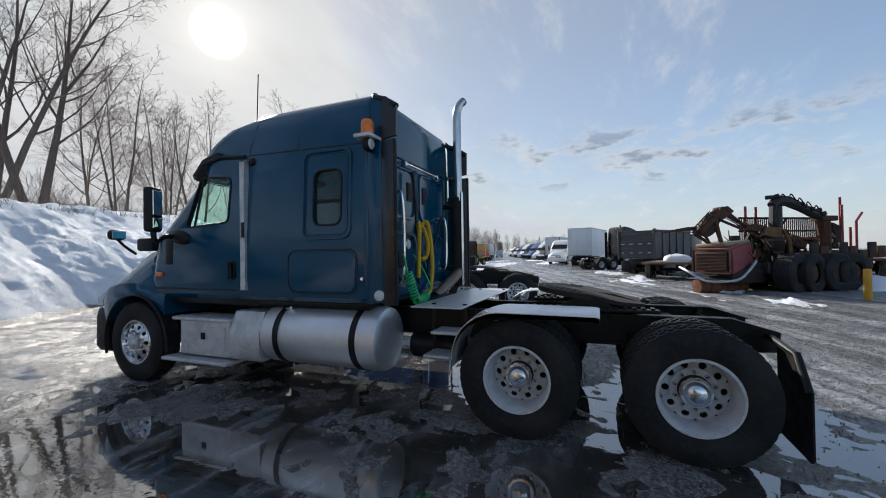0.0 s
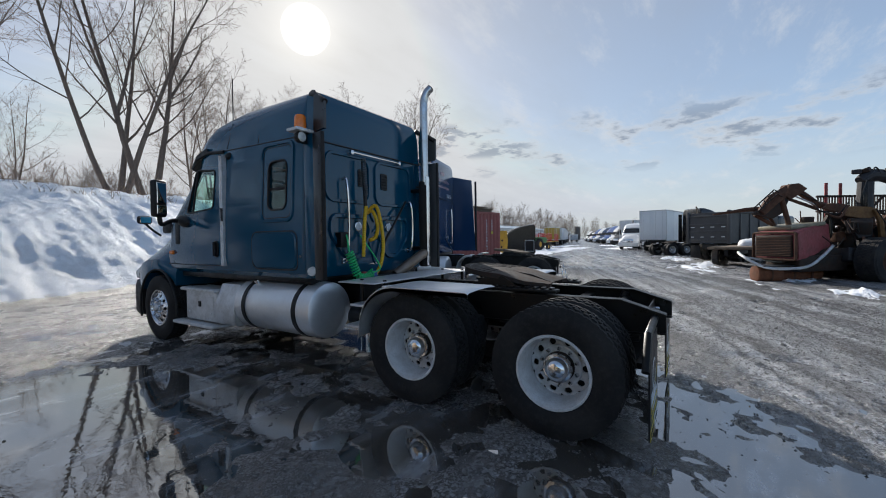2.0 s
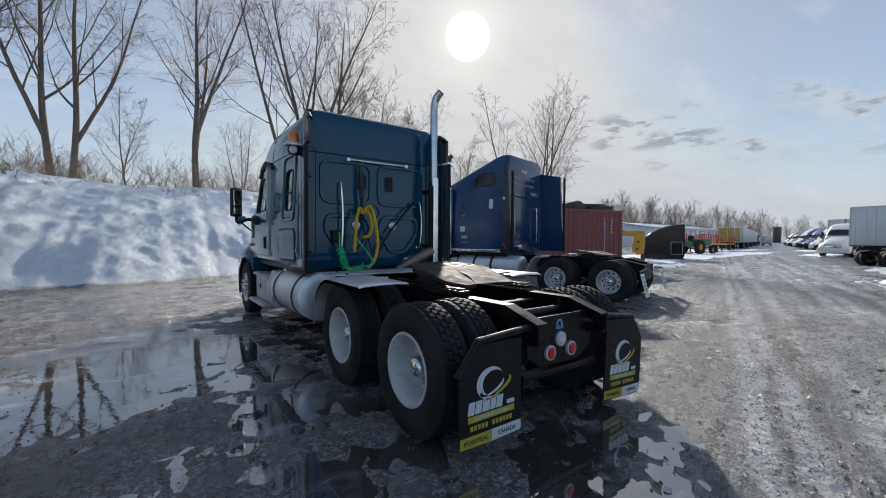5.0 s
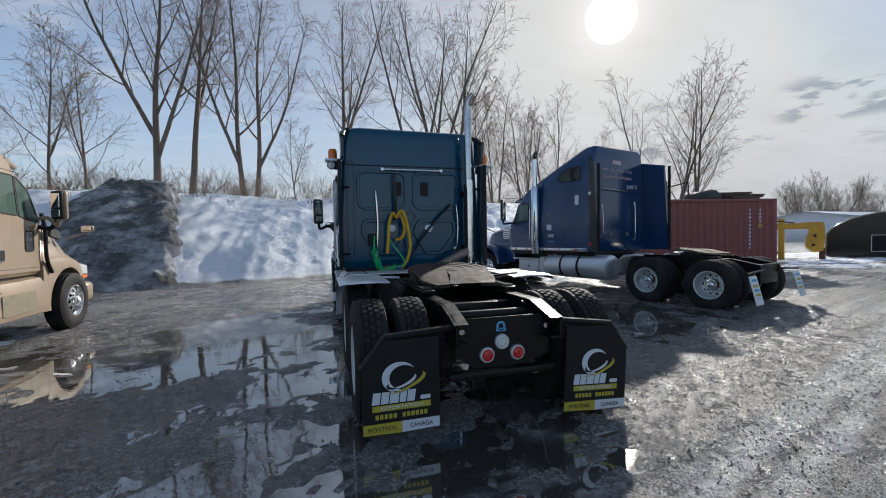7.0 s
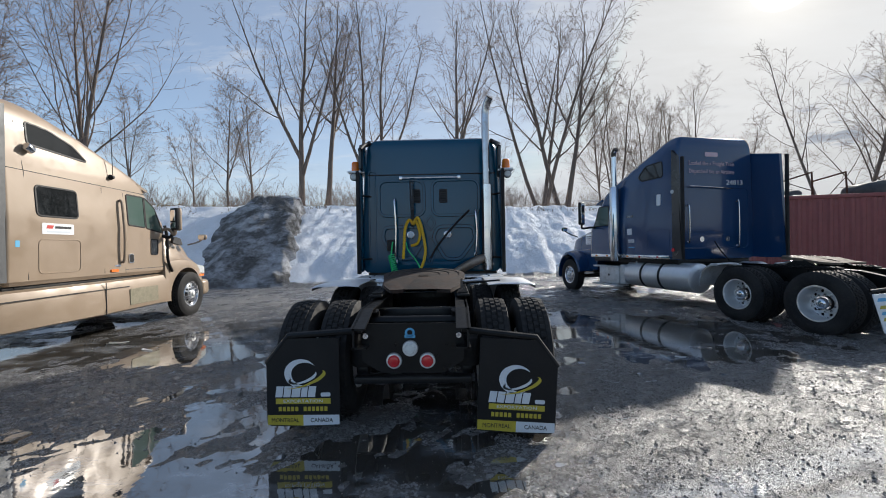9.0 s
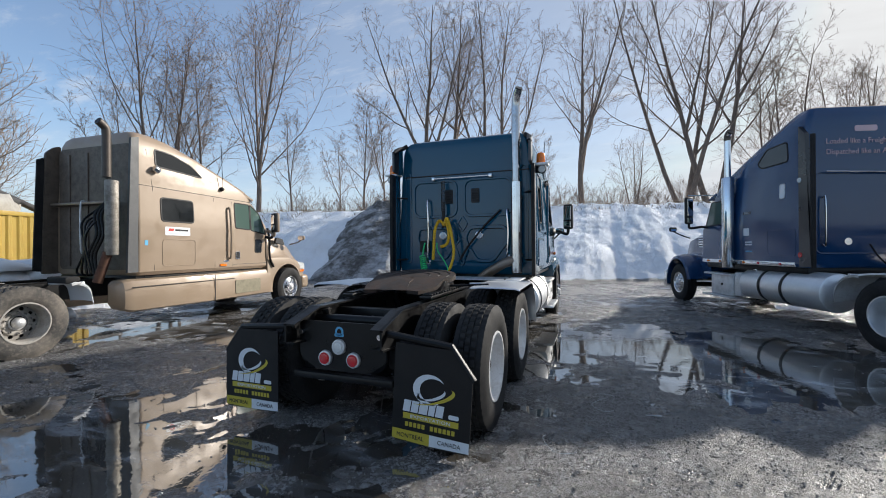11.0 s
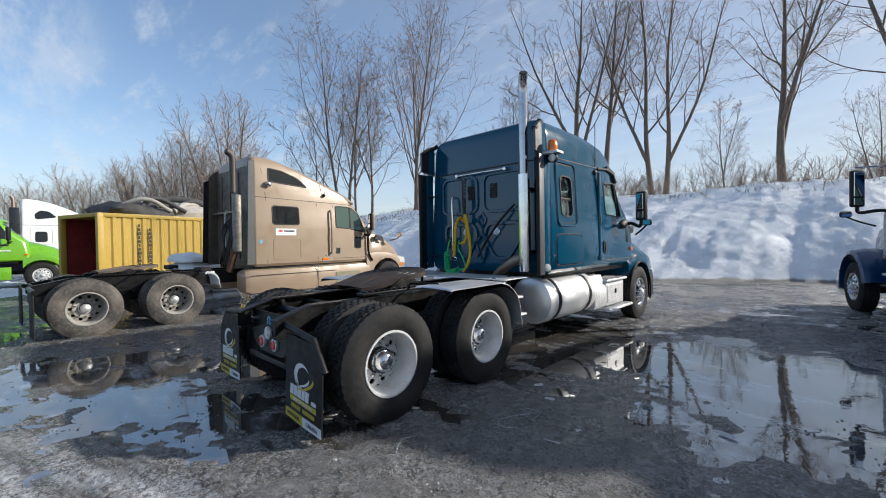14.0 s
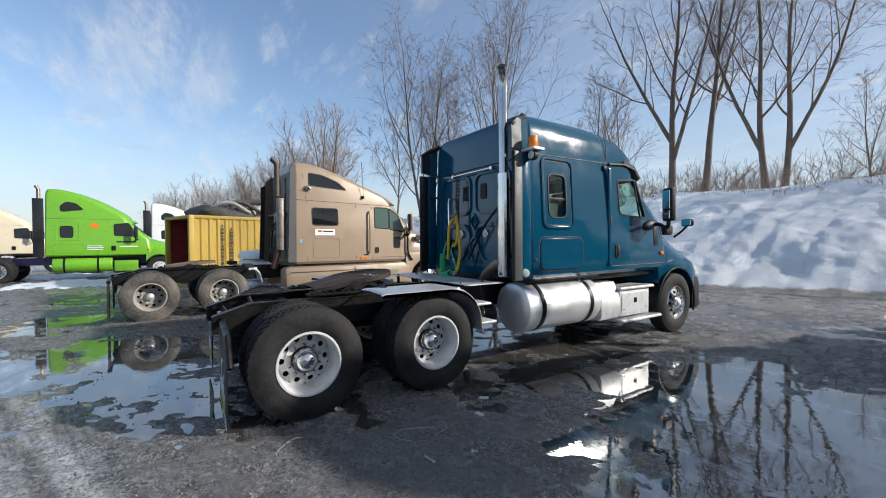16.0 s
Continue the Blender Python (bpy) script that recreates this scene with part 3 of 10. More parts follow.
# ---- ground and bank ----
HOLLOWS = ((-3.5, 1.4, 2.7, 4.2, 0.052), (3.6, 3.25, 2.1, 2.3, 0.058), (0.0, 2.4, 1.7, 3.4, 0.026), (-3.0, -3.0, 1.8, 0.8, 0.010), (-7.2, -3.6, 3.4, 2.2, 0.020),
           (-1.5, 8.5, 4.0, 2.6, 0.014), (6.5, 9.0, 3.0, 3.0, 0.016), (-0.7, -1.45, 2.0, 0.85, 0.017), (-6.4, 2.6, 1.4, 3.0, 0.016), (-2.8, 4.7, 0.75, 1.0, 0.045), (4.9, 2.2, 1.4, 1.0, 0.012))
RISES = ((-5.0, -0.6, 1.3, 2.2, 0.030), (2.4, -1.6, 1.6, 1.7, 0.024), (3.0, -4.2, 3.4, 1.5, 0.030), (10.0, -1.0, 4.0, 9.0, 0.034), (-3.0, 10.5, 5.0, 2.2, 0.016), (4.9, -1.4, 1.6, 1.0, 0.014), (-4.8, 6.8, 2.4, 2.0, 0.02), (-1.5, 4.7, 0.55, 0.7, 0.030), (-0.9, 3.7, 0.6, 1.1, 0.022), (-3.2, -0.2, 1.0, 0.7, 0.028), (3.6, 0.3, 1.5, 0.8, 0.030), (2.0, 1.2, 0.8, 1.5, 0.020), (-3.6, 0.70, 0.90, 0.58, 0.046), (-2.5, 1.35, 0.42, 0.40, 0.050))


def yard_height(x, y):
    """The lie of the yard: hollows that hold water, gravel humps, ruts along the road."""
    h = 0.026
    calm = 0.0
    for cx, cy, rx, ry, d in HOLLOWS:
        q = ((x - cx) / rx) ** 2 + ((y - cy) / ry) ** 2
        if q < 4:
            h -= d * math.exp(-q)
            calm = max(calm, math.exp(-q) * min(1.0, d / 0.04))
    for cx, cy, rx, ry, d in RISES:
        q = ((x - cx) / rx) ** 2 + ((y - cy) / ry) ** 2
        if q < 4:
            h += d * math.exp(-q)
    n = 0.030 * noise.fractal(Vector((x * 0.40, y * 0.40, 7.0)), 0.7, 2.1, 5)
    n += 0.032 * noise.fractal(Vector((x * 1.7, y * 1.7, 1.0)), 0.40, 2.1, 6)
    n += 0.012 * noise.noise(Vector((x * 5.5, y * 5.5, 4.0)))
    h += n * (1.0 - 0.45 * calm)
    if x > 6:
        across = y * 0.98 - x * 0.2
        h += min((x - 6) / 4, 1.0) * 0.018 * (noise.fractal(Vector((x * 0.06, across * 1.1, 2.0)), 0.6, 2.0, 3) + 0.6)
    return max(-0.08, min(h, 0.085))


def bank_height(x, y):
    """The ground: the yard, a snow bank along the north and higher land behind it."""
    crest_y = 22.6 + 0.175 * x
    foot = 11.5 + 0.45 * max(0.0, min(x, 4.0) + 4.0) + 0.2 * max(0.0, x - 4.0)
    if x > 14:
        foot += (x - 14) * 1.2
        crest_y += (x - 14) * 1.2
    if x < -14:
        foot -= (x + 14) * 0.1
        crest_y -= (x + 14) * 0.1
    wob = 0.5 * noise.noise(Vector((x * 0.5, 0.0, 4.0))) + 0.22 * noise.noise(Vector((x * 1.9, 3.0, 1.0)))
    d = y - foot - wob
    if d < 0:
        return 0.0
    fade = max(0.0, min(1.0, (30 - x) / 14))
    rise = min(d / (crest_y - foot), 1.0)
    h = 4.0 * (0.55 * rise + 0.45 * math.sin(rise * math.pi / 2))
    h += 0.075 * max(0.0, min(y - crest_y + 0.4, 24))
    n = noise.fractal(Vector((x * 0.22, y * 0.22, 0.0)), 0.8, 2.1, 5)
    n2 = noise.fractal(Vector((x * 0.9, y * 0.9, 3.0)), 0.9, 2.1, 4)
    n3 = noise.fractal(Vector((x * 2.6, y * 2.6, 9.0)), 0.9, 2.1, 3)
    w = min(d / 1.5, 1.0)
    return max(0.0, (h + n * 0.27 * w + n2 * 0.040 * w + n3 * 0.045 * w) * fade)


def land(x, y):
    b = bank_height(x, y)
    if b > 0.05:
        return b
    far = max(abs(x) - 30, abs(y) - 30)
    if far >= 0:
        return 0.012
    return yard_height(x, y) + b


k = Mat("wet_gravel_and_asphalt", (0.165, 0.160, 0.157), 0.75, 0.0, 0.0, 0.8)
k.world()
grain = k.noise(42, 0.3, 0.75, 5, 0.7)
stones = k.noise(130, 0.42, 0.72, 3, 0.6)
pad = k.noise(1.1, 0.35, 0.7, 6, 0.65)
k.stain(pad, (0.105, 0.099, 0.094), 0.8)
k.stain(k.noise(5, 0.45, 0.7, 5, 0.7), (0.24, 0.23, 0.215), 0.55)
k.stain(grain, (0.22, 0.21, 0.20), 0.40)
k.stain(stones, (0.34, 0.33, 0.32), 0.35)
k.stain(k.noise(90, 0.60, 0.70, 2, 0.5), (0.035, 0.032, 0.030), 0.75)
# the ground is soaked, dark and shiny next to the water line
z_of = k.node("ShaderNodeSeparateXYZ")
k.put(z_of.inputs[0], k.co)
soak = k.node("ShaderNodeMapRange", interpolation_type="SMOOTHSTEP")
k.put(soak.inputs[0], k.math("ADD", z_of.outputs[2], k.math("MULTIPLY", k.math("SUBTRACT", k.noise(3, 0, 1, 5, 0.7), 0.5), 0.05)))
soak.inputs[1].default_value, soak.inputs[2].default_value, soak.inputs[3].default_value, soak.inputs[4].default_value = 0.008, 0.068, 1.0, 0.0
k.stain(soak.outputs[0], (0.078, 0.071, 0.064), 0.70)
# tyre tracks along the road, pale where slush was pressed flat
turned = k.node("ShaderNodeMapping")
turned.inputs["Rotation"].default_value = (0, 0, radians(-16))
k.put(turned.inputs[0], k.co)
flat_co, k.co = k.co, turned.outputs[0]
tread = k.noise(1.0, 0.49, 0.57, 7, 0.72, (0.06, 2.3, 1))
rut = k.noise(1.0, 0.50, 0.62, 6, 0.68, (0.05, 1.6, 1), shift=(11, 4, 0))
slush = k.math("MULTIPLY", k.noise(1.0, 0.50, 0.57, 7, 0.72, (0.08, 1.6, 1), shift=(3, 9, 0)), k.noise(13, 0.36, 0.54, 5, 0.7))
k.co = flat_co
east = k.node("ShaderNodeMapRange", interpolation_type="SMOOTHSTEP")
k.put(east.inputs[0], z_of.outputs[0])
east.inputs[1].default_value, east.inputs[2].default_value = 4.8, 9.0
bent = k.node("ShaderNodeMapping")
bent.inputs["Rotation"].default_value = (0, 0, radians(-19.5))
k.put(bent.inputs[0], k.co)
bent_xyz = k.node("ShaderNodeSeparateXYZ")
k.put(bent_xyz.inputs[0], bent.outputs[0])
south = k.node("ShaderNodeMapRange", interpolation_type="SMOOTHSTEP")
k.put(south.inputs[0], k.math("ADD", bent_xyz.outputs[1], k.math("MULTIPLY", k.math("SUBTRACT", k.noise(0.9, 0, 1, 5, 0.7), 0.5), 0.9)))
south.inputs[1].default_value, south.inputs[2].default_value, south.inputs[3].default_value, south.inputs[4].default_value = -1.75, -1.35, 1.0, 0.0
west = k.node("ShaderNodeMapRange", interpolation_type="SMOOTHSTEP")
k.put(west.inputs[0], z_of.outputs[0])
west.inputs[1].default_value, west.inputs[2].default_value = -4.5, 1.0
driven = k.math("MAXIMUM", east.outputs[0], k.math("MULTIPLY", south.outputs[0], west.outputs[0]))
k.stain(driven, (0.058, 0.055, 0.053), 0.72)
k.stain(k.math("MULTIPLY", tread, k.math("ADD", k.math("MULTIPLY", driven, 0.75), 0.25)), (0.36, 0.36, 0.37), 0.60)
k.stain(k.math("MULTIPLY", rut, driven), (0.048, 0.044, 0.040), 0.85)
k.stain(k.math("MULTIPLY", slush, driven), (0.58, 0.60, 0.63), 0.55)
# wheel tracks pressed into the grey slush beside the trucks
across = k.math("ADD", bent_xyz.outputs[1], k.math("MULTIPLY", k.math("SUBTRACT", k.noise(0.5, 0, 1, 3), 0.5), 0.35))
tracks = 0.0
for c, w in ((-1.86, 0.11), (-2.14, 0.11), (-2.62, 0.17), (-3.75, 0.13), (-4.05, 0.13), (-4.8, 0.22), (-6.0, 0.15), (-6.35, 0.15)):
    band = k.node("ShaderNodeMapRange", interpolation_type="SMOOTHSTEP")
    k.put(band.inputs[0], k.math("ABSOLUTE", k.math("SUBTRACT", across, c)))
    band.inputs[1].default_value, band.inputs[2].default_value, band.inputs[3].default_value, band.inputs[4].default_value = w * 0.3, w * 1.25, 1.0, 0.0
    tracks = k.math("MAXIMUM", tracks, band.outputs[0])
tracks = k.math("MULTIPLY", k.math("MULTIPLY", tracks, k.noise(16, 0.34, 0.54, 5, 0.7)), k.math("MULTIPLY", driven, k.noise(0.8, 0.32, 0.5, 4, 0.6)))
k.stain(tracks, (0.64, 0.65, 0.67), 0.9)
# single pebbles, each with a tone of its own
for size, amount in ((78, 0.55), (34, 0.4)):
    cell = k.node("ShaderNodeTexVoronoi")
    cell.inputs["Scale"].default_value = size
    k.put(cell.inputs["Vector"], k.co)
    tone = k.node("ShaderNodeSeparateColor")
    k.put(tone.inputs[0], cell.outputs["Color"])
    gravelly = k.noise(1.7 if size > 50 else 2.9, 0.40, 0.56, 5, 0.65)
    k.stain(k.math("MULTIPLY", k.math("GREATER_THAN", tone.outputs[0], 0.72), gravelly), (0.40, 0.40, 0.41), amount)
    k.stain(k.math("MULTIPLY", k.math("LESS_THAN", tone.outputs[0], 0.38), gravelly), (0.05, 0.047, 0.045), amount)
    dome = k.node("ShaderNodeMapRange")
    k.put(dome.inputs[0], cell.outputs["Distance"])
    dome.inputs[1].default_value, dome.inputs[2].default_value, dome.inputs[3].default_value, dome.inputs[4].default_value = 0.0, 0.65, 1.0, 0.0
    k.bump(k.math("MULTIPLY", dome.outputs[0], gravelly), 0.30 / size)
k.gloss(k.math("ADD", k.math("MULTIPLY", soak.outputs[0], 0.75), k.math("MULTIPLY", k.noise(9, 0.35, 0.65, 4, 0.6), 0.30), True), 0.60, 0.13)
dry = k.math("SUBTRACT", 1.0, k.math("MULTIPLY", soak.outputs[0], 0.45))
k.bump(k.math("ADD", k.math("MULTIPLY", grain, 0.7), stones), 0.018, dry)
k.bump(k.noise(14, 0, 1, 5, 0.65), 0.012, dry)
# old snow lies on the bank, thinning out at its foot
snow = k.node("ShaderNodeBsdfPrincipled")
lump, speck, patch = k.noise(2.4, 0, 1, 7, 0.62), k.noise(9, 0, 1, 7, 0.72), k.noise(0.8, 0.48, 0.72, 6, 0.65)
s_col = k.mix(k.math("MULTIPLY", patch, 0.55), (0.90, 0.92, 0.95), (0.70, 0.70, 0.70))
s_col = k.mix(k.math("MULTIPLY", k.noise(5, 0.60, 0.76, 7, 0.72), 0.40), s_col, (0.40, 0.37, 0.33))
s_col = k.mix(k.math("MULTIPLY", k.noise(26, 0.63, 0.70, 3, 0.6), 0.45), s_col, (0.16, 0.13, 0.10))
k.put(snow.inputs["Base Color"], s_col)
snow.inputs["Roughness"].default_value = 0.7
nb = k.node("ShaderNodeBump")
nb.inputs["Distance"].default_value = 0.05
k.put(nb.inputs["Height"], lump)
nb2 = k.node("ShaderNodeBump")
nb2.inputs["Distance"].default_value = 0.075
k.put(nb2.inputs["Height"], speck)
k.put(nb2.inputs["Normal"], nb.outputs[0])
nb3 = k.node("ShaderNodeBump")
nb3.inputs["Distance"].default_value = 0.035
k.put(nb3.inputs["Height"], k.noise(26, 0, 1, 4, 0.7))
k.put(nb3.inputs["Normal"], nb2.outputs[0])
k.put(snow.inputs["Normal"], nb3.outputs[0])
cover = k.node("ShaderNodeMapRange", interpolation_type="SMOOTHSTEP")
k.put(cover.inputs[0], k.math("ADD", z_of.outputs[2], k.math("MULTIPLY", k.math("SUBTRACT", k.noise(1.6, 0, 1, 6, 0.7), 0.5), 0.35)))
cover.inputs[1].default_value, cover.inputs[2].default_value = 0.12, 0.20
blend = k.node("ShaderNodeMixShader")
k.put(blend.inputs[0], cover.outputs[0])
k.put(blend.inputs[1], k.b.outputs[0])
k.put(blend.inputs[2], snow.outputs[0])
k.put(k.t.nodes["Material Output"].inputs[0], blend.outputs[0])
GROUND = k.m

k = Mat("murky_water", (0.048, 0.044, 0.039), 0.02, 0.0, 0.0, 0.5)
k.world()
k.b.inputs["IOR"].default_value = 3.6
k.stain(k.noise(1.1, 0.50, 0.64, 7, 0.72, (1, 2.4, 1)), (0.48, 0.50, 0.53), 0.58)
k.stain(k.noise(1.5, 0.4, 0.7, 5), (0.078, 0.069, 0.057), 0.7)
k.gloss(k.noise(2.2, 0.55, 0.75, 5, 0.65), 0.012, 0.06)
k.bump(k.noise(7, 0, 1, 3), 0.0008)
WATER = k.m

k = Mat("old_snow", (0.80, 0.83, 0.88), 0.75)
k.world()
k.stain(k.noise(1.1, 0.5, 0.75, 6, 0.65), (0.52, 0.50, 0.47), 0.45)
k.stain(k.noise(7, 0.58, 0.75, 6, 0.7), (0.30, 0.27, 0.23), 0.35)
k.bump(k.noise(2.2, 0, 1, 6, 0.6), 0.12)
k.bump(k.noise(18, 0, 1, 5, 0.7), 0.02)
k.b.inputs["Subsurface Weight"].default_value = 0.0
SNOW = k.m

k = Mat("dirty_gravel_heap", (0.060, 0.058, 0.056), 0.85)
k.world()
k.stain(k.noise(5, 0.35, 0.7, 6, 0.7), (0.16, 0.15, 0.14), 0.8)
k.stain(k.noise(0.75, 0.45, 0.66, 7, 0.72, (1, 1, 1.6), shift=(2, 0, 0)), (0.66, 0.67, 0.70), 0.8)
k.stain(k.noise(14, 0.55, 0.75, 5, 0.7), (0.30, 0.29, 0.28), 0.5)
k.bump(k.noise(6, 0, 1, 6, 0.7), 0.10)
k.bump(k.noise(22, 0, 1, 4, 0.7), 0.04)
HEAP = k.m


def sheet(name, xs, ys, height, mats, label, category):
    bm = bmesh.new()
    g = [[bm.verts.new((x, y, height(x, y))) for x in xs] for y in ys]
    for j in range(len(ys) - 1):
        for i in range(len(xs) - 1):
            bm.faces.new((g[j][i], g[j][i + 1], g[j + 1][i + 1], g[j + 1][i]))
    return solo(name, bm, mats, label, category, kind="structure", smooth=80)


def axis_steps(spans):
    """Grid lines: (from, to, step) spans in order, then ever wider steps out to the horizon."""
    out = []
    for a, b, s in spans:
        out += list(np.arange(a, b - 1e-6, s))
    out.append(spans[-1][1])
    d = spans[-1][2]
    while out[-1] < 1500:
        d *= 1.4
        out.append(out[-1] + d)
    d = spans[0][2]
    while out[0] > -1500:
        d *= 1.4
        out.insert(0, out[0] - d)
    return [float(v) for v in out]


sheet("ground", axis_steps(((-45, -20, 0.6), (-20, -13, 0.25), (-13, -8.5, 0.14), (-8.5, 8.5, 0.07), (8.5, 16, 0.25), (16, 32, 0.6))),
      axis_steps(((-12, -6.5, 0.4), (-6.5, 10.5, 0.07), (10.5, 24, 0.12), (24, 40, 1.0))), land, GROUND,
      "wet dark asphalt and gravel yard, rising to a snow bank", "ground")

bm = bmesh.new()
bmesh.ops.create_grid(bm, x_segments=8, y_segments=8, size=30)
solo("puddle", bm, WATER, "still murky water standing in the hollows", "water", kind="structure", m=pose(0, -2, 0.0))


def heap(name, cx, cy, rx, ry, h, mat, label, category, seed=1, kind=""):
    """A rounded, lumpy heap that rests on the ground."""
    bm = bmesh.new()
    n, m_ = (84, 18) if h < 0.3 else (40, 16)
    rows = []
    for j in range(m_ + 1):
        r = j / m_
        row = []
        for i in range(n):
            a = 2 * math.pi * i / n
            if h < 0.3:
                wob = 1 + 0.3 * noise.noise(Vector((math.cos(a) * 1.5, math.sin(a) * 1.5, seed * 3.7)))
            else:
                wob = 1 + 0.18 * noise.noise(Vector((math.cos(a) * 1.5, math.sin(a) * 1.5, seed)))
            x, y = cx + rx * r * wob * math.cos(a), cy + ry * r * wob * math.sin(a)
            z = h * (1 - r ** 2.6) + 0.22 * h * noise.fractal(Vector((x * 0.9, y * 0.9, seed)), 0.8, 2, 4) * (1 - r * r)
            z += bank_height(x, y) + 0.04 - 0.10 * r * r
            if h < 0.3:
                base = yard_height(x, y) - 0.004 if (cx or cy) and max(abs(x), abs(y)) < 30 else 0.022
                z = 0.055 * h / 0.1 * (1 - r) + base + 0.075 * noise.fractal(Vector((x * 0.8, y * 2.4, seed)), 0.5, 2.1, 5) - 0.06 * r * r
            row.append(bm.verts.new((x, y, z)))
        rows.append(row)
    for a, b in zip(rows, rows[1:]):
        for i in range(n):
            j = (i + 1) % n
            bm.faces.new((a[i], b[i], b[j], a[j]))
    bmesh.ops.remove_doubles(bm, verts=rows[0], dist=0.05)
    return solo(name, fix(bm), mat, label, category, kind=kind, smooth=70)


def dirt_mound():
    """Dark spoil tipped down the bank: a ramp with a steep edge on one side."""
    def ease(v):
        v = max(0.0, min(v, 1.0))
        return v * v * (3 - 2 * v)
    bm = bmesh.new()
    nu, nv = 70, 90
    rows = []
    for j in range(nv + 1):
        v = j / nv
        y = 10.9 + 10.2 * v
        xr = -5.75 - 0.30 * (y - 11.3) + 0.35 * noise.noise(Vector((y * 0.9, 2.0, 0.0))) + 0.15 * noise.noise(Vector((y * 3.1, 7.0, 0.0)))
        xl = -10.8 - 0.24 * (y - 11.3) + 0.5 * noise.noise(Vector((y * 0.7, 5.0, 0.0)))
        row = []
        for i in range(nu + 1):
            w = i / nu
            x = xr + (xl - xr) * w
            body = ease(w / 0.10) * ease((1 - w) / 0.45) * ease(v / 0.10) * ease((1 - v) / 0.16)
            thick = body * (0.28 + 0.68 * ease(v / 0.75))
            thick += body * (0.22 * noise.fractal(Vector((x * 0.8, y * 0.8, 3.0)), 0.8, 2.1, 5) + 0.05 * noise.fractal(Vector((x * 4, y * 4, 6.0)), 0.7, 2.1, 3))
            row.append(bm.verts.new((x, y, bank_height(x, y) + thick - 0.08 + 0.10 * body)))
        rows.append(row)
    for a, b in zip(rows, rows[1:]):
        for i in range(nu):
            bm.faces.new((a[i], b[i], b[i + 1], a[i + 1]))
    return solo("dirt_mound", fix(bm), HEAP, "dark heap of gravel and dirty snow tipped down the bank", "heap", smooth=60)


dirt_mound()


def loose_stones(count, seed):
    """Small stones strewn over the gravel, in one mesh."""
    rng = random.Random(seed)
    vs, fs = [], []
    while len(fs) < count * 8:
        x, y = rng.uniform(-7, 7.5), rng.uniform(-5.8, 7)
        z = yard_height(x, y)
        if z < -0.010 or rng.random() > 0.12 + min((z + 0.01) / 0.04, 1):
            continue
        r = 0.0035 + 0.009 * rng.random() ** 4
        b = len(vs)
        for dx, dy, dz in ((1, 0, 0), (0, 1, 0), (-1, 0, 0), (0, -1, 0), (0, 0, 0.8), (0, 0, -0.8)):
            q = r * rng.uniform(0.7, 1.3)
            vs.append((x + dx * q, y + dy * q, max(z, -0.004) + r * 0.4 + dz * q))
        for a, c in ((0, 1), (1, 2), (2, 3), (3, 0)):
            fs.append((b + a, b + c, b + 4))
            fs.append((b + c, b + a, b + 5))
    me = bpy.data.meshes.new("gravel")
    me.from_pydata(vs, [], fs)
    me.materials.append(plain("grey_stone", (0.14, 0.135, 0.13), 0.35, dirt=(0.05, 0.047, 0.045), amount=0.6, scale=14))
    tagged(new("gravel", me), "small grey loose stones on the yard", "gravel", kind="stuff")


loose_stones(90000, 4)


# small litter on the wet ground
def scrap(x, y, turn, a, b, seed, mat, label):
    """A crumpled flat scrap lying on the ground."""
    rng = random.Random(seed)
    bm = bmesh.new()
    g = [[bm.verts.new((a * (i / 3 - 0.5) + rng.uniform(-0.1, 0.1) * a, b * (j / 3 - 0.5) + rng.uniform(-0.1, 0.1) * b, 0.004 + rng.uniform(0, 0.014))) for i in range(4)] for j in range(4)]
    for j in range(3):
        for i in range(3):
            bm.faces.new((g[j][i], g[j][i + 1], g[j + 1][i + 1], g[j + 1][i]))
    bmesh.ops.solidify(bm, geom=list(bm.faces), thickness=0.003)
    solo("paper_scrap", fix(bm), mat, label, "litter", "litter on the yard", smooth=20, m=pose(x, y, max(yard_height(x, y), 0.0), 0, 0, turn))


for q, (x, y, turn, a, b) in enumerate(((1.08, 0.28, 20, 0.07, 0.05), (1.61, 1.56, 70, 0.10, 0.05), (1.89, 1.27, 10, 0.09, 0.05), (3.24, 1.54, -30, 0.13, 0.07), (2.38, 0.84, 50, 0.05, 0.04), (-5.13, 2.7, 15, 0.28, 0.16), (-4.28, 2.23, -20, 0.22, 0.05), (-3.06, 1.05, 60, 0.07, 0.05), (-0.21, -1.5, 15, 0.05, 0.04), (2.34, 0.48, 5, 0.12, 0.015))):
    scrap(x, y, turn, a, b, q, PAPER if q != 5 else ALU_DULL, "small pale scrap of litter on wet ground")
for q, (x, y, turn) in enumerate(((1.91, 0.76, 0), (1.66, -0.28, 140), (1.96, 0.58, 75))):
    pts = [(0.14 * math.cos(a) * (1 + 0.2 * math.sin(a * 1.7 + q)), 0.10 * math.sin(a), 0.010 + 0.012 * math.sin(a * 2 + q)) for a in (radians(25 * k_) for k_ in range(5 + 3 * q % 7))]
    solo("wire", piped(smooth_line(pts, 4), 0.0018, 5), LOGO_GREY, "thin pale piece of wire on the ground", "litter", "litter on the yard", m=pose(x, y, max(yard_height(x, y), 0.0), 0, 0, turn))
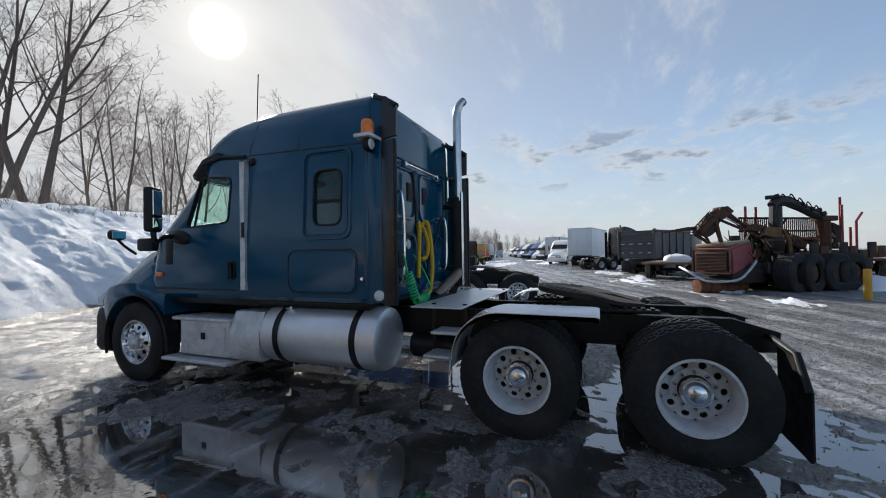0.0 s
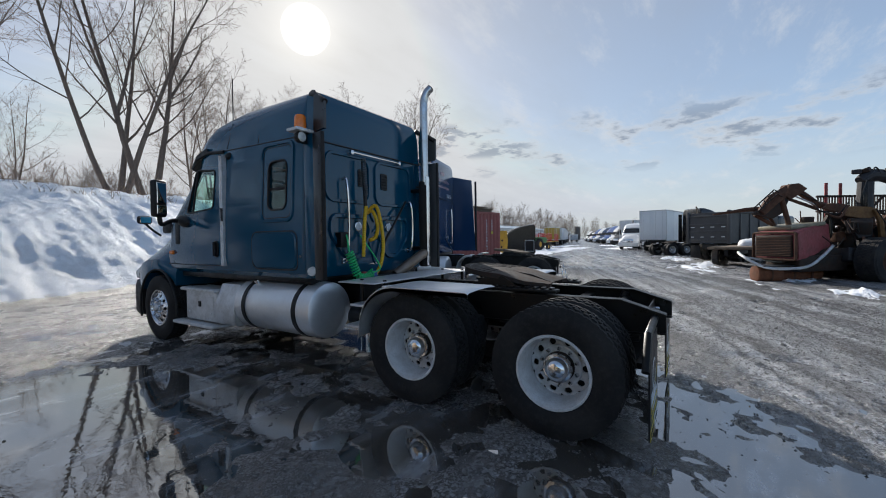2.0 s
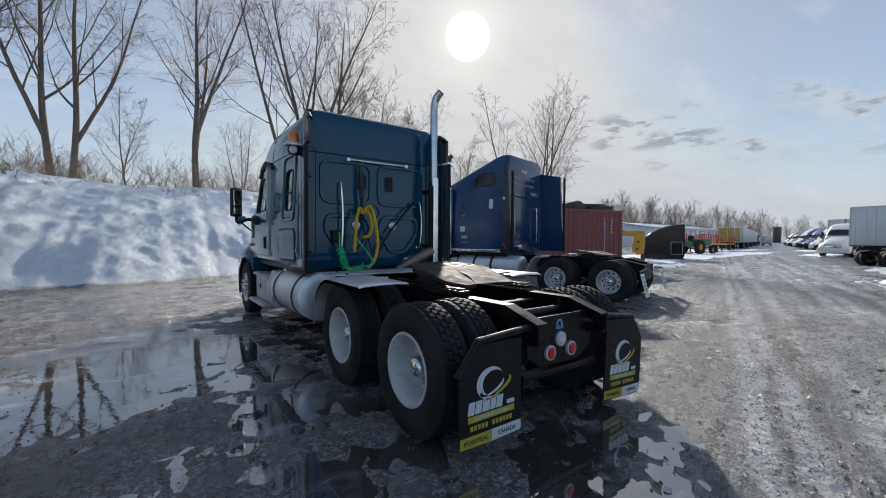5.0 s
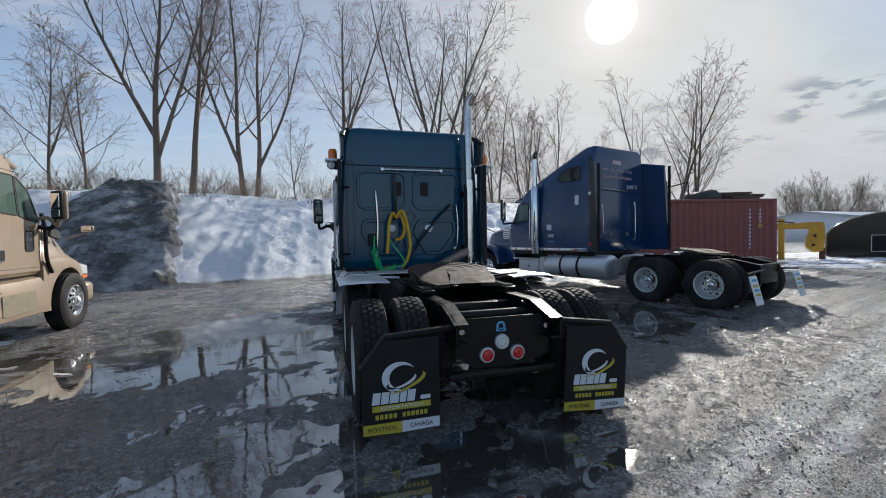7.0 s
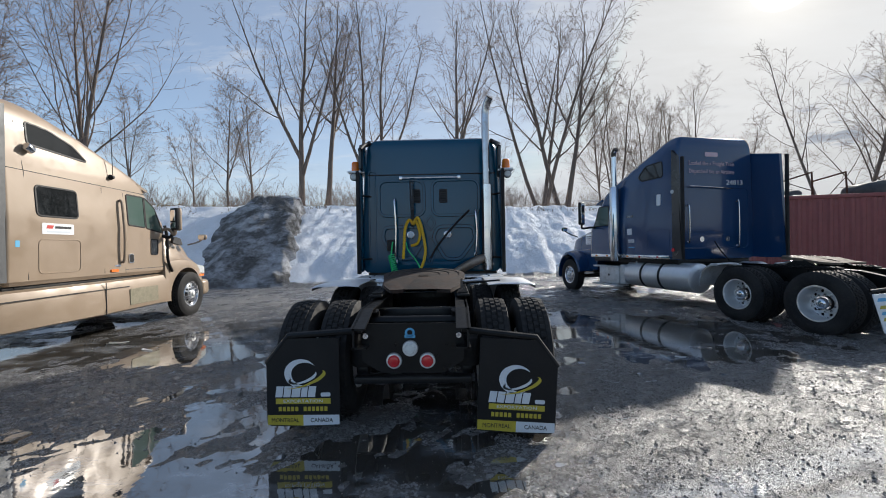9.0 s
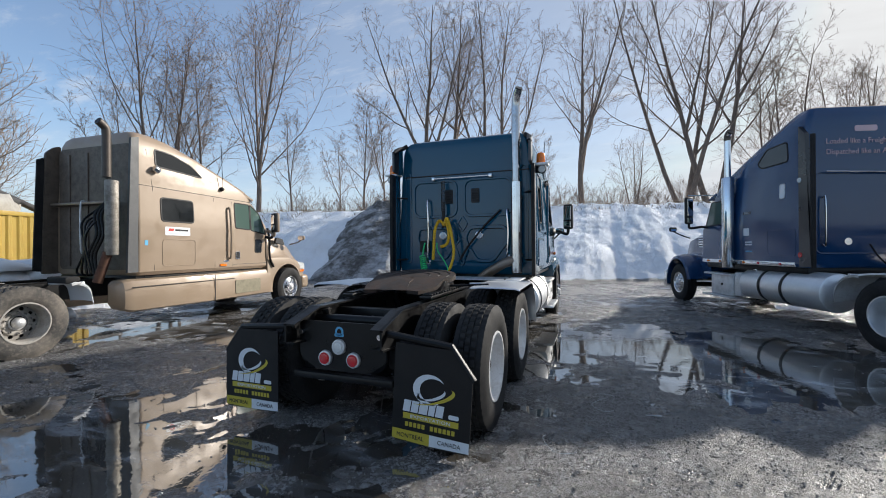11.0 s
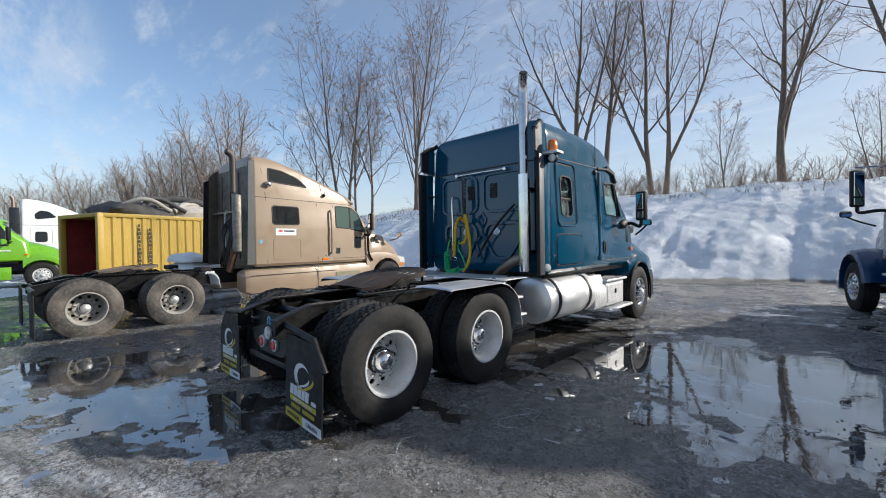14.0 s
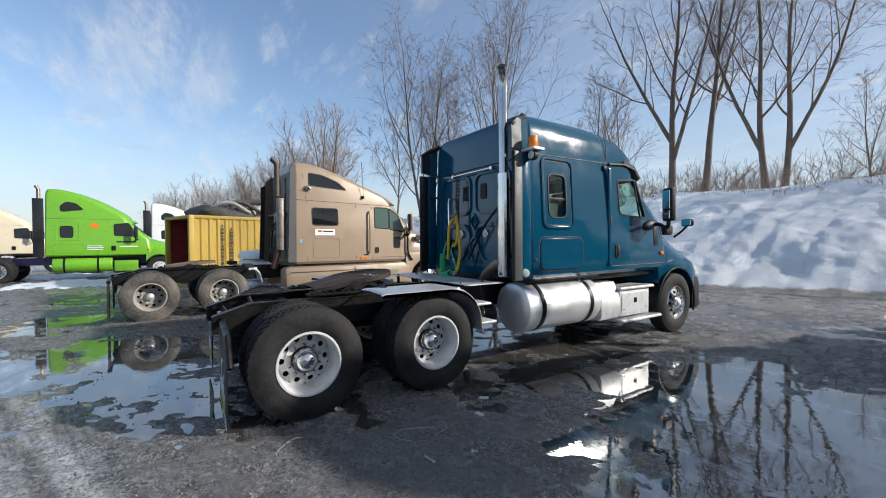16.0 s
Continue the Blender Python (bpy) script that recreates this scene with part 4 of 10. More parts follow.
for q in range(26):
    rng = random.Random(q + 200)
    x, y = (rng.uniform(-6, 6.5), rng.uniform(-4.5, 6.5))
    if yard_height(x, y) < 0.004 or abs(x) < 1.4:
        continue
    r = rng.uniform(0.018, 0.038)
    bm = bmesh.new()
    bmesh.ops.create_icosphere(bm, subdivisions=2, radius=r)
    for v in bm.verts:
        v.co *= 1 + 0.5 * noise.noise(v.co * 30 + Vector((q, 0, 0)))
        v.co.z *= 0.65
    solo("mud_lump", fix(bm), HEAP, "dark lump of mud and gravel", "stone", "lumps on the yard", m=pose(x, y, yard_height(x, y) + r * 0.3), smooth=60)

# ---- cabs ----
def interp(rows, z, col):
    if z <= rows[0][0]:
        return rows[0][col]
    for a, b in zip(rows, rows[1:]):
        if z <= b[0]:
            k = (z - a[0]) / (b[0] - a[0])
            return a[col] + (b[col] - a[col]) * k
    return rows[-1][col]


def plan_loop(y0, y1, w, rr, rf, z, n=6):
    """A plan outline with rear corners of radius rr and front corners of radius rf."""
    out = []
    for cx, cy, a0, r in ((w - rf, y1 - rf, 0, rf), (-w + rf, y1 - rf, 90, rf), (-w + rr, y0 + rr, 180, rr), (w - rr, y0 + rr, 270, rr)):
        for k in range(n + 1):
            a = radians(a0 + 90 * k / n)
            out.append((cx + r * math.cos(a), cy + r * math.sin(a), z))
    return out


def cab_solid(rows, fine=1, inset=0.0, z0=None, z1=None):
    """A cab from rows of (z, rear y, front y, half width, rear radius, front radius)."""
    loops = []
    zs = [r[0] for r in rows]
    if inset:
        zs = [z0] + [z for z in zs if z0 < z < z1] + [z1]
    for z in zs:
        y0, y1, w, rr, rf = (interp(rows, z, c) for c in range(1, 6))
        loops.append(plan_loop(y0 + inset, y1 - inset, w - inset, max(rr - inset, 0.02), max(rf - inset, 0.03), z))
    bm = bmesh.new()
    skin(bm, loops)
    return fix(bm)


def wall_map(rows, s, lift=0.0):
    """A map onto the leaning side wall of a cab."""
    return lambda u, v, d: (s * (interp(rows, v, 3) + lift + d), u, v)


def pane(parent, rows, outline, s, mat=None, frame_mat=None, name="side_window", width=0.035, d=0.004, t=0.006):
    w = part(name, slabbed(outline, wall_map(rows, s), d - t, d), mat or GLASS_DARK, parent)
    part("window_seal", ringed(outline, wall_map(rows, s), width, -0.006, 0.010), frame_mat or PLASTIC, w)
    return w


def tank(parent, s, cx, cz, r, y0, y1, straps=(0.28, 0.72), mat=None, cap=True):
    """A round fuel tank slung along the frame, with straps and a filler cap."""
    bm = bmesh.new()
    d = 0.05
    prof = [(y0, 0.001), (y0 + 0.004, r * 0.55), (y0 + 0.016, r * 0.86), (y0 + 0.035, r * 0.965), (y0 + d + 0.02, r), (y1 - d, r), (y1 - 0.03, r * 0.97), (y1 - 0.012, r * 0.86), (y1, r * 0.5), (y1, 0.001)]
    spin(bm, prof, 48, "y")
    for v in bm.verts:
        v.co += Vector((s * cx, 0, cz))
    t = part("fuel_tank", fix(bm), mat or ALU, parent, "round brushed aluminium fuel tank")
    for k in straps:
        y = y0 + (y1 - y0) * k
        b = bmesh.new()
        spin(b, [(y - 0.035, r + 0.001), (y - 0.033, r + 0.008), (y + 0.033, r + 0.008), (y + 0.035, r + 0.001)], 48, "y")
        for v in b.verts:
            v.co += Vector((s * cx, 0, cz))
        part("tank_strap", fix(b), BLACK, t)
        part("strap_bracket", boxed((s * (cx - r) - 0.05, y - 0.04, cz - r * 0.9), (s * (cx - r) + 0.05, y + 0.04, cz + 0.30), 0.01), BLACK, t)
    if cap:
        a = Vector((s * (cx + r * 0.45), y1 - 0.30, cz + r * 0.86))
        n = Vector((s * 0.45, 0, 0.86))
        part("filler_cap", rodded(a - n * 0.02, a + n * 0.05, 0.045, 20, 0.04, 0.008), CHROME, t)
    return t


def tread_plate(bm, lo, hi, axis, step=0.04):
    """Raised lozenges of tread plate on the face of a box; axis 'x+' or 'x-'."""
    s = 1 if axis == "x+" else -1
    x = hi[0] if s > 0 else lo[0]
    ny, nz = int((hi[1] - lo[1]) / step), int((hi[2] - lo[2]) / step)
    for i in range(ny):
        for j in range(nz):
            y, z = lo[1] + (i + 0.5) * step, lo[2] + (j + 0.5) * step
            d = 0.012 * (1 if (i + j) % 2 else -1)
            c = [bm.verts.new(q) for q in ((x, y - 0.012, z - d), (x, y + 0.002, z - 0.003), (x, y + 0.012, z + d), (x, y - 0.002, z + 0.003))]
            p = bm.verts.new((x + s * 0.003, y, z))
            for a, b in zip(c, c[1:] + c[:1]):
                bm.faces.new((a, b, p))


def frame_rails(parent, y0, y1, z0=0.72, z1=1.0, half=0.43, mat=None, tail=0.5, drop=0.11):
    """Two channel rails that drop towards the tail, and their crossmembers."""
    mat = mat or BLACK
    for s in (-1, 1):
        bm = bmesh.new()
        top = [(y0, z1 - drop), (y0 + tail, z1), (y1, z1)]
        bot = [(y0, z0 + 0.02), (y0 + tail, z0), (y1, z0)]
        for (ya, ta), (yb, tb), (_, ba), (_, bb) in zip(top, top[1:], bot, bot[1:]):
            skin(bm, [[(s * half + x, y, z) for x, z in ((-0.008, b), (0.008, b), (0.008, t), (-0.008, t))] for y, b, t in ((ya, ba, ta), (yb, bb, tb))])
            for lo in (0, 1):
                za, zb = (ba, bb) if lo else (ta - 0.014, tb - 0.014)
                skin(bm, [[(x, y, z), (x2, y, z), (x2, y, z + 0.014), (x, y, z + 0.014)] for y, z in ((ya, za), (yb, zb)) for x, x2 in ((s * half - s * 0.09, s * half + s * 0.02),)])
        part("frame_rail", fix(bm), mat, parent)
    for y in np.linspace(y0 + 0.75, y1 - 0.3, 6):
        part("crossmember", boxed((-half, y - 0.05, z0 + 0.04), (half, y + 0.05, z1 - 0.06), 0.01), mat, parent)


def axle(parent, y, mat=None):
    mat = mat or BLACK
    bm = bmesh.new()
    rod(bm, (-0.95, y, 0.508), (0.95, y, 0.508), 0.085, 14)
    part("axle", fix(bm), mat, parent)
    b = bmesh.new()
    spin(b, [(-0.2, 0.05), (-0.16, 0.15), (-0.05, 0.21), (0.08, 0.19), (0.2, 0.10), (0.24, 0.02)], 20, "y")
    for v in b.verts:
        v.co += Vector((0.05, y, 0.52))
    part("differential", fix(b), mat, parent)
    for s in (-1, 1):
        part("air_spring", rodded((s * 0.43, y - 0.32, 0.50), (s * 0.43, y - 0.32, 0.74), 0.12, 18, 0.11, 0.03), RUBBER, parent)
        part("spring_arm", boxed((s * 0.43 - 0.05, y - 0.42, 0.44), (s * 0.43 + 0.05, y + 0.45, 0.52), 0.02), mat, parent)
        part("shock_absorber", rodded((s * 0.30, y - 0.15, 0.55), (s * 0.34, y - 0.30, 0.95), 0.035, 10), mat, parent)


def fifth_wheel(parent, y, z, tilt=9.0, mat=None, greasy=None):
    """The coupling plate: a horseshoe with a slot to the rear, on two pedestals."""
    mat = mat or BLACK
    m = pose(0, y, z, tilt)
    out = []
    for a in range(-28, 209, 12):
        out.append((0.46 * math.cos(radians(a)), 0.10 + 0.40 * math.sin(radians(a))))
    out += [(-0.40, -0.30), (-0.30, -0.52), (-0.17, -0.50), (-0.09, -0.26), (-0.06, -0.02)]
    out += [(0.06 * math.cos(radians(a)), 0.02 + 0.06 * math.sin(radians(a))) for a in (150, 110, 70, 30)]
    out += [(0.06, -0.02), (0.09, -0.26), (0.17, -0.50), (0.30, -0.52), (0.40, -0.30)]
    bm = bmesh.new()
    top = [bm.verts.new((p[0], p[1], 0.0 if p[1] > -0.3 else -0.035)) for p in out]
    low = [bm.verts.new((p[0], p[1], -0.05 if p[1] > -0.3 else -0.07)) for p in out]
    f = bm.faces.new(top)
    g = bm.faces.new(low[::-1])
    for i in range(len(out)):
        j = (i + 1) % len(out)
        bm.faces.new((top[i], low[i], low[j], top[j]))
    bmesh.ops.triangulate(bm, faces=[f, g])
    plate = part("fifth_wheel_plate", fix(bm), greasy or DARK_IRON, parent, "greasy black coupling plate", 25, m)
    for r in (0.16, 0.26, 0.36):
        b = bmesh.new()
        pts = [(r * 1.1 * math.cos(radians(a)), 0.10 + r * 0.95 * math.sin(radians(a)), 0.002) for a in range(-10, 191, 10)]
        tube(b, pts, 0.004, 5)
        part("grease_groove", fix(b), BLACK, plate)
    for s in (-1, 1):
        bm = bmesh.new()
        skin(bm, [[(s * 0.40 + dx, y + 0.28 * k, 1.02) for dx, k in ((-0.035, -1), (0.035, -1), (0.035, 1), (-0.035, 1))],
                  [(s * 0.40 + dx, y + 0.09 * k, z - 0.03) for dx, k in ((-0.03, -1), (0.03, -1), (0.03, 1), (-0.03, 1))]])
        part("pedestal", fix(bm), mat, parent)
        b = boxed((s * 0.42 - 0.06, y - 0.62, 1.0), (s * 0.42 + 0.06, y + 0.62, 1.028), 0.006)
        for k in range(16):
            box(b, (s * 0.42 - 0.05, y - 0.58 + k * 0.075, 1.028), (s * 0.42 + 0.05, y - 0.545 + k * 0.075, 1.045), 0.004, 1)
        part("slide_rail", b, mat, parent)
    part("release_handle", piped([(0.1, y, z - 0.08), (0.45, y + 0.05, z - 0.09), (0.85, y + 0.08, z - 0.07)], 0.012), mat, parent)


def quarter_fender(parent, s, y_flat, y_bend, z, mat=None, x0=0.70, x1=1.21, r=0.40, drop=0.28):
    """A bent metal fender over the leading drive wheel."""
    prof = [(y_flat, z - 0.01), (y_flat + 0.03, z), (y_bend, z + 0.005)]
    for k in range(1, 8):
        a = radians(90 * k / 7)
        prof.append((y_bend + r * math.sin(a), z - r * (1 - math.cos(a))))
    prof.append((y_bend + r + 0.02, z - r - drop * 0.4))
    bm = bmesh.new()
    loops = []
    for i, (y, zz) in enumerate(prof):
        wob = 0.008 * math.sin(i * 2.1)
        xs = (x0, x0 + 0.12, x0 + 0.30, x1 - 0.04, x1, x1)
        dz = (0.0, 0.008, 0.008 + wob, wob, -0.012, -0.045)
        loops.append([(s * x, y, zz + d) for x, d in zip(xs, dz)] + [(s * x, y - 0.004, zz + d - 0.006) for x, d in zip(xs[::-1], dz[::-1])])
    skin(bm, loops)
    f = part("quarter_fender", fix(bm), mat or ALU, parent, "bent bare aluminium quarter fender")
    part("fender_bracket", rodded((s * 0.44, y_bend + 0.1, z - 0.05), (s * (x1 - 0.02), y_bend + 0.1, z - 0.02), 0.02, 10), mat or ALU, f)
    return f


def mirror_pair(parent, s, base, head_lo, head_hi, hood_base=None, hood_head=None, mat=None):
    """A west-coast mirror on a bent arm, and a small convex one on the hood."""
    mat = mat or PLASTIC
    bx, by, bz = base
    x0, y0, z0 = head_lo
    x1, y1, z1 = head_hi
    hw, hd, hh = (x1 - x0) / 2, (y1 - y0) / 2, (z1 - z0) / 2
    turned = pose(s * (x0 + x1) / 2, (y0 + y1) / 2, (z0 + z1) / 2, 0, 0, s * -22)
    h = part("door_mirror", boxed((-hw, -hd, -hh), (hw, hd, hh), 0.035, 3), PLASTIC, parent, "tall door mirror", m=turned)
    if mat is not PLASTIC:
        part("mirror_cap", boxed((-hw - 0.012, -hd * 0.2, -hh - 0.012), (hw + 0.012, hd + 0.03, hh + 0.012), 0.045, 3), mat, h)
    part("mirror_glass", boxed((-hw + 0.02, -hd - 0.004, -hh + 0.19), (hw - 0.02, -hd + 0.01, hh - 0.04), 0.004, 1), MIRROR, h)
    part("mirror_glass", boxed((-hw + 0.02, -hd - 0.004, -hh + 0.04), (hw - 0.02, -hd + 0.01, -hh + 0.16), 0.004, 1), MIRROR, h)
    xm = s * (x0 + x1) / 2
    part("mirror_arm", piped(smooth_line([(s * bx, by, bz), (s * (bx + 0.14), by + 0.02, bz + 0.02), (xm - s * 0.03, (y0 + y1) / 2, z0 - 0.10), (xm, (y0 + y1) / 2, z0 + 0.03)], 5), 0.03, 10), mat, parent)
    if hood_base:
        hx, hy, hz = hood_head
        c = part("hood_mirror", boxed((s * hx - 0.10, hy - 0.03, hz - 0.065), (s * hx + 0.10, hy + 0.07, hz + 0.065), 0.045, 3), mat, parent, "small convex hood mirror")
        part("mirror_glass", boxed((s * hx - 0.08, hy - 0.034, hz - 0.05), (s * hx + 0.08, hy - 0.02, hz + 0.05), 0.006, 1), MIRROR, c)
        part("mirror_arm", piped(smooth_line([hood_base, ((hood_base[0] + s * hx) / 2, hy + 0.02, (hood_base[2] + hz) / 2 - 0.03), (s * hx, hy + 0.02, hz - 0.05)], 5), 0.018, 8), mat, c)


def beacon(parent, s, x, y, z):
    """Amber beacon on a bracket, with a round work lamp that looks back."""
    b = part("beacon_bracket", boxed((s * x - 0.11, y - 0.09, z - 0.10), (s * x + 0.11, y + 0.09, z - 0.065), 0.008), ALU_DULL, parent)
    bm = bmesh.new()
    spin(bm, [(z - 0.065, 0.062), (z - 0.02, 0.064), (z + 0.06, 0.060), (z + 0.085, 0.045), (z + 0.09, 0.001)], 20, "z")
    for v in bm.verts:
        v.co += Vector((s * x, y, 0))
    part("beacon_lens", fix(bm), AMBER_LENS, b, "orange beacon dome")
    c = Vector((s * (x + 0.02), y - 0.05, z - 0.155))
    w = part("work_lamp", rodded(c + Vector((0, 0.07, 0)), c, 0.058, 20, 0.064, 0.012), PLASTIC, b)
    part("lamp_lens", rodded(c + Vector((0, 0.002, 0)), c + Vector((0, -0.012, 0)), 0.052, 20, 0.046, 0.004), CLEAR_LENS, w)
    part("lamp_arm", boxed((s * x - 0.02 - s * 0.12, y - 0.02, z - 0.20), (s * x + 0.02, y + 0.02, z - 0.10), 0.008), PLASTIC, b)


# ---- the teal road tractor ----
CAB = [  # z, rear y, front y, half width, rear radius, front radius
    (1.08, 2.74, 5.95, 1.05, 0.05, 0.10), (1.13, 2.72, 5.96, 1.10, 0.05, 0.12), (1.30, 2.72, 5.96, 1.125, 0.06, 0.15),
    (1.80, 2.72, 5.92, 1.12, 0.06, 0.25), (1.90, 2.72, 5.82, 1.115, 0.06, 0.30), (2.20, 2.72, 5.52, 1.10, 0.07, 0.32),
    (2.55, 2.72, 5.20, 1.08, 0.07, 0.34), (2.66, 2.72, 5.20, 1.07, 0.07, 0.36), (2.74, 2.72, 5.26, 1.065, 0.07, 0.38),
    (2.86, 2.72, 5.20, 1.055, 0.07, 0.42), (2.95, 2.72, 5.11, 1.05, 0.07, 0.47), (3.04, 2.72, 4.98, 1.035, 0.07, 0.50),
    (3.10, 2.72, 4.70, 1.015, 0.07, 0.50), (3.15, 2.725, 4.42, 0.98, 0.07, 0.48), (3.185, 2.735, 4.12, 0.93, 0.07, 0.44), (3.205, 2.76, 3.80, 0.84, 0.07, 0.36), (3.215, 2.86, 3.5, 0.66, 0.06, 0.2)]
DOOR_GLASS = rounded_poly([(5.28, 1.92), (4.59, 1.96), (4.56, 2.47), (5.04, 2.51)], 0.07)
SLEEPER_GLASS = rounded_rect(3.05, 1.87, 3.39, 2.44, 0.09)
SLEEPER_PANEL = rounded_rect(2.94, 1.74, 3.52, 2.64, 0.09)
HATCH = rounded_rect(2.88, 1.19, 3.70, 1.60, 0.09)


def letter_flap(parent, s, y, x0, x1, z0, z1):
    """A mud flap with a firm's mark: plain blocks stand for the name, bars for the number."""
    out = [(x0, z0 + 0.03), (x0 + 0.03, z0), (x1 - 0.03, z0), (x1, z0 + 0.03), (x1, z1), (x0, z1)]
    if s < 0:
        out = [(x0, z0 + 0.03), (x0 + 0.03, z0), (x1 - 0.03, z0), (x1, z0 + 0.03), (x1, z1), (x0 + 0.17, z1), (x0, z1 - 0.20)]
    else:
        out = [(x0, z0 + 0.03), (x0 + 0.03, z0), (x1 - 0.03, z0), (x1, z0 + 0.03), (x1, z1 - 0.20), (x1 - 0.17, z1), (x0, z1)]
    f = part("mud_flap", slabbed(out, on_back(y), -0.006, 0.006), PLASTIC, parent, "black mud flap printed with a gold and grey mark")
    cx = (x0 + x1) / 2
    back = on_back(y)

    def strip(name, pts, mat):
        part(name, slabbed(pts, back, 0.005, 0.008), mat, f)
    strip("gold_band", [(x0 + 0.004, z0 + 0.012), (cx, z0 + 0.004), (cx, z0 + 0.085), (x0 + 0.004, z0 + 0.085)], LOGO_GOLD)
    strip("grey_band", [(cx, z0 + 0.004), (x1 - 0.004, z0 + 0.012), (x1 - 0.004, z0 + 0.085), (cx, z0 + 0.085)], LOGO_GREY)
    words("lettering", "MONTREAL", 0.045, INK, f, pose((x0 + cx) / 2, y - 0.009, z0 + 0.045, 90), 0.21)
    words("lettering", "CANADA", 0.045, INK, f, pose((x1 + cx) / 2, y - 0.009, z0 + 0.045, 90), 0.17)
    for k in range(12):
        if k in (5,):
            continue
        strip("number_bar", [(cx - 0.19 + k * 0.032, z0 + 0.115), (cx - 0.167 + k * 0.032, z0 + 0.115), (cx - 0.167 + k * 0.032, z0 + 0.148), (cx - 0.19 + k * 0.032, z0 + 0.148)], LOGO_GOLD)
    strip("gold_strip", [(cx - 0.21, z0 + 0.17), (cx + 0.21, z0 + 0.17), (cx + 0.21, z0 + 0.212), (cx - 0.21, z0 + 0.212)], LOGO_GOLD)
    words("lettering", "EXPORTATION", 0.032, LOGO_GREY, f, pose(cx, y - 0.0095, z0 + 0.191, 90), 0.30)
    for k, w in enumerate((0.058, 0.058, 0.068, 0.05, 0.06)):
        a = cx - 0.215 + sum((0.058, 0.058, 0.068, 0.05, 0.06)[:k]) + 0.004 * k
        strip("name_block", [(a, z0 + 0.222), (a + w - 0.004, z0 + 0.222), (a + w + 0.008, z0 + 0.305), (a + 0.012, z0 + 0.305)], LOGO_GREY)
    strip("name_block", rounded_rect(cx + 0.135, z0 + 0.225, cx + 0.21, z0 + 0.255, 0.01, 3), LOGO_GREY)
    for r, squash, cz, mat, a0, a1, wmax, tilt in ((0.115, 0.85, 0.40, LOGO_GREY, 40, 300, 0.052, 0.0), (0.10, 0.40, 0.375, LOGO_GREY, 150, 375, 0.042, 0.03), (0.165, 0.33, 0.36, LOGO_GOLD, 215, 385, 0.042, 0.05)):
        up, lo = [], []
        for k in range(25):
            a = radians(a0 + (a1 - a0) * k / 24)
            w = wmax * math.sin(math.pi * k / 24) + 0.002
            px, pz = math.cos(a), math.sin(a) * squash
            up.append((cx + px * (r + w / 2), z0 + cz + pz * (r + w / 2) + tilt * px))
            lo.append((cx + px * (r - w / 2), z0 + cz + pz * (r - w / 2) + tilt * px))
        bm = bmesh.new()
        d = 0.008 + 0.001 * (mat is LOGO_GOLD)
        va, vb = [bm.verts.new(back(*p, d)) for p in up], [bm.verts.new(back(*p, d)) for p in lo]
        for i in range(24):
            bm.faces.new((va[i], va[i + 1], vb[i + 1], vb[i]))
        part("swoosh", fix(bm), mat, f)
    # hanger arm along the top, bent down at its outer end
    xa, xb = (0.38 * s, s * (abs(x1 if s > 0 else x0) - 0.17))
    xc = x1 if s > 0 else x0
    part("hanger", piped([(xa, y + 0.02, z1 + 0.05), (xb, y + 0.02, z1 + 0.015), (xc, y + 0.02, z1 - 0.20)], 0.028, 10), BLACK, f)
    return f


def hose_coil(a, b, r, turns, wire, sag=0.0):
    """A coiled hose between two points."""
    a, b = Vector(a), Vector(b)
    d = (b - a)
    t = d.normalized()
    u = t.cross(Vector((0, 1, 0.1))).normalized()
    v = t.cross(u)
    pts = []
    n = int(turns * 10)
    for k in range(n + 1):
        q = k / n
        p = a + d * q + Vector((0, 0, -sag * 4 * q * (1 - q)))
        w = 2 * math.pi * turns * q
        pts.append(p + (u * math.cos(w) + v * math.sin(w)) * r)
    return piped(pts, wire, 6)


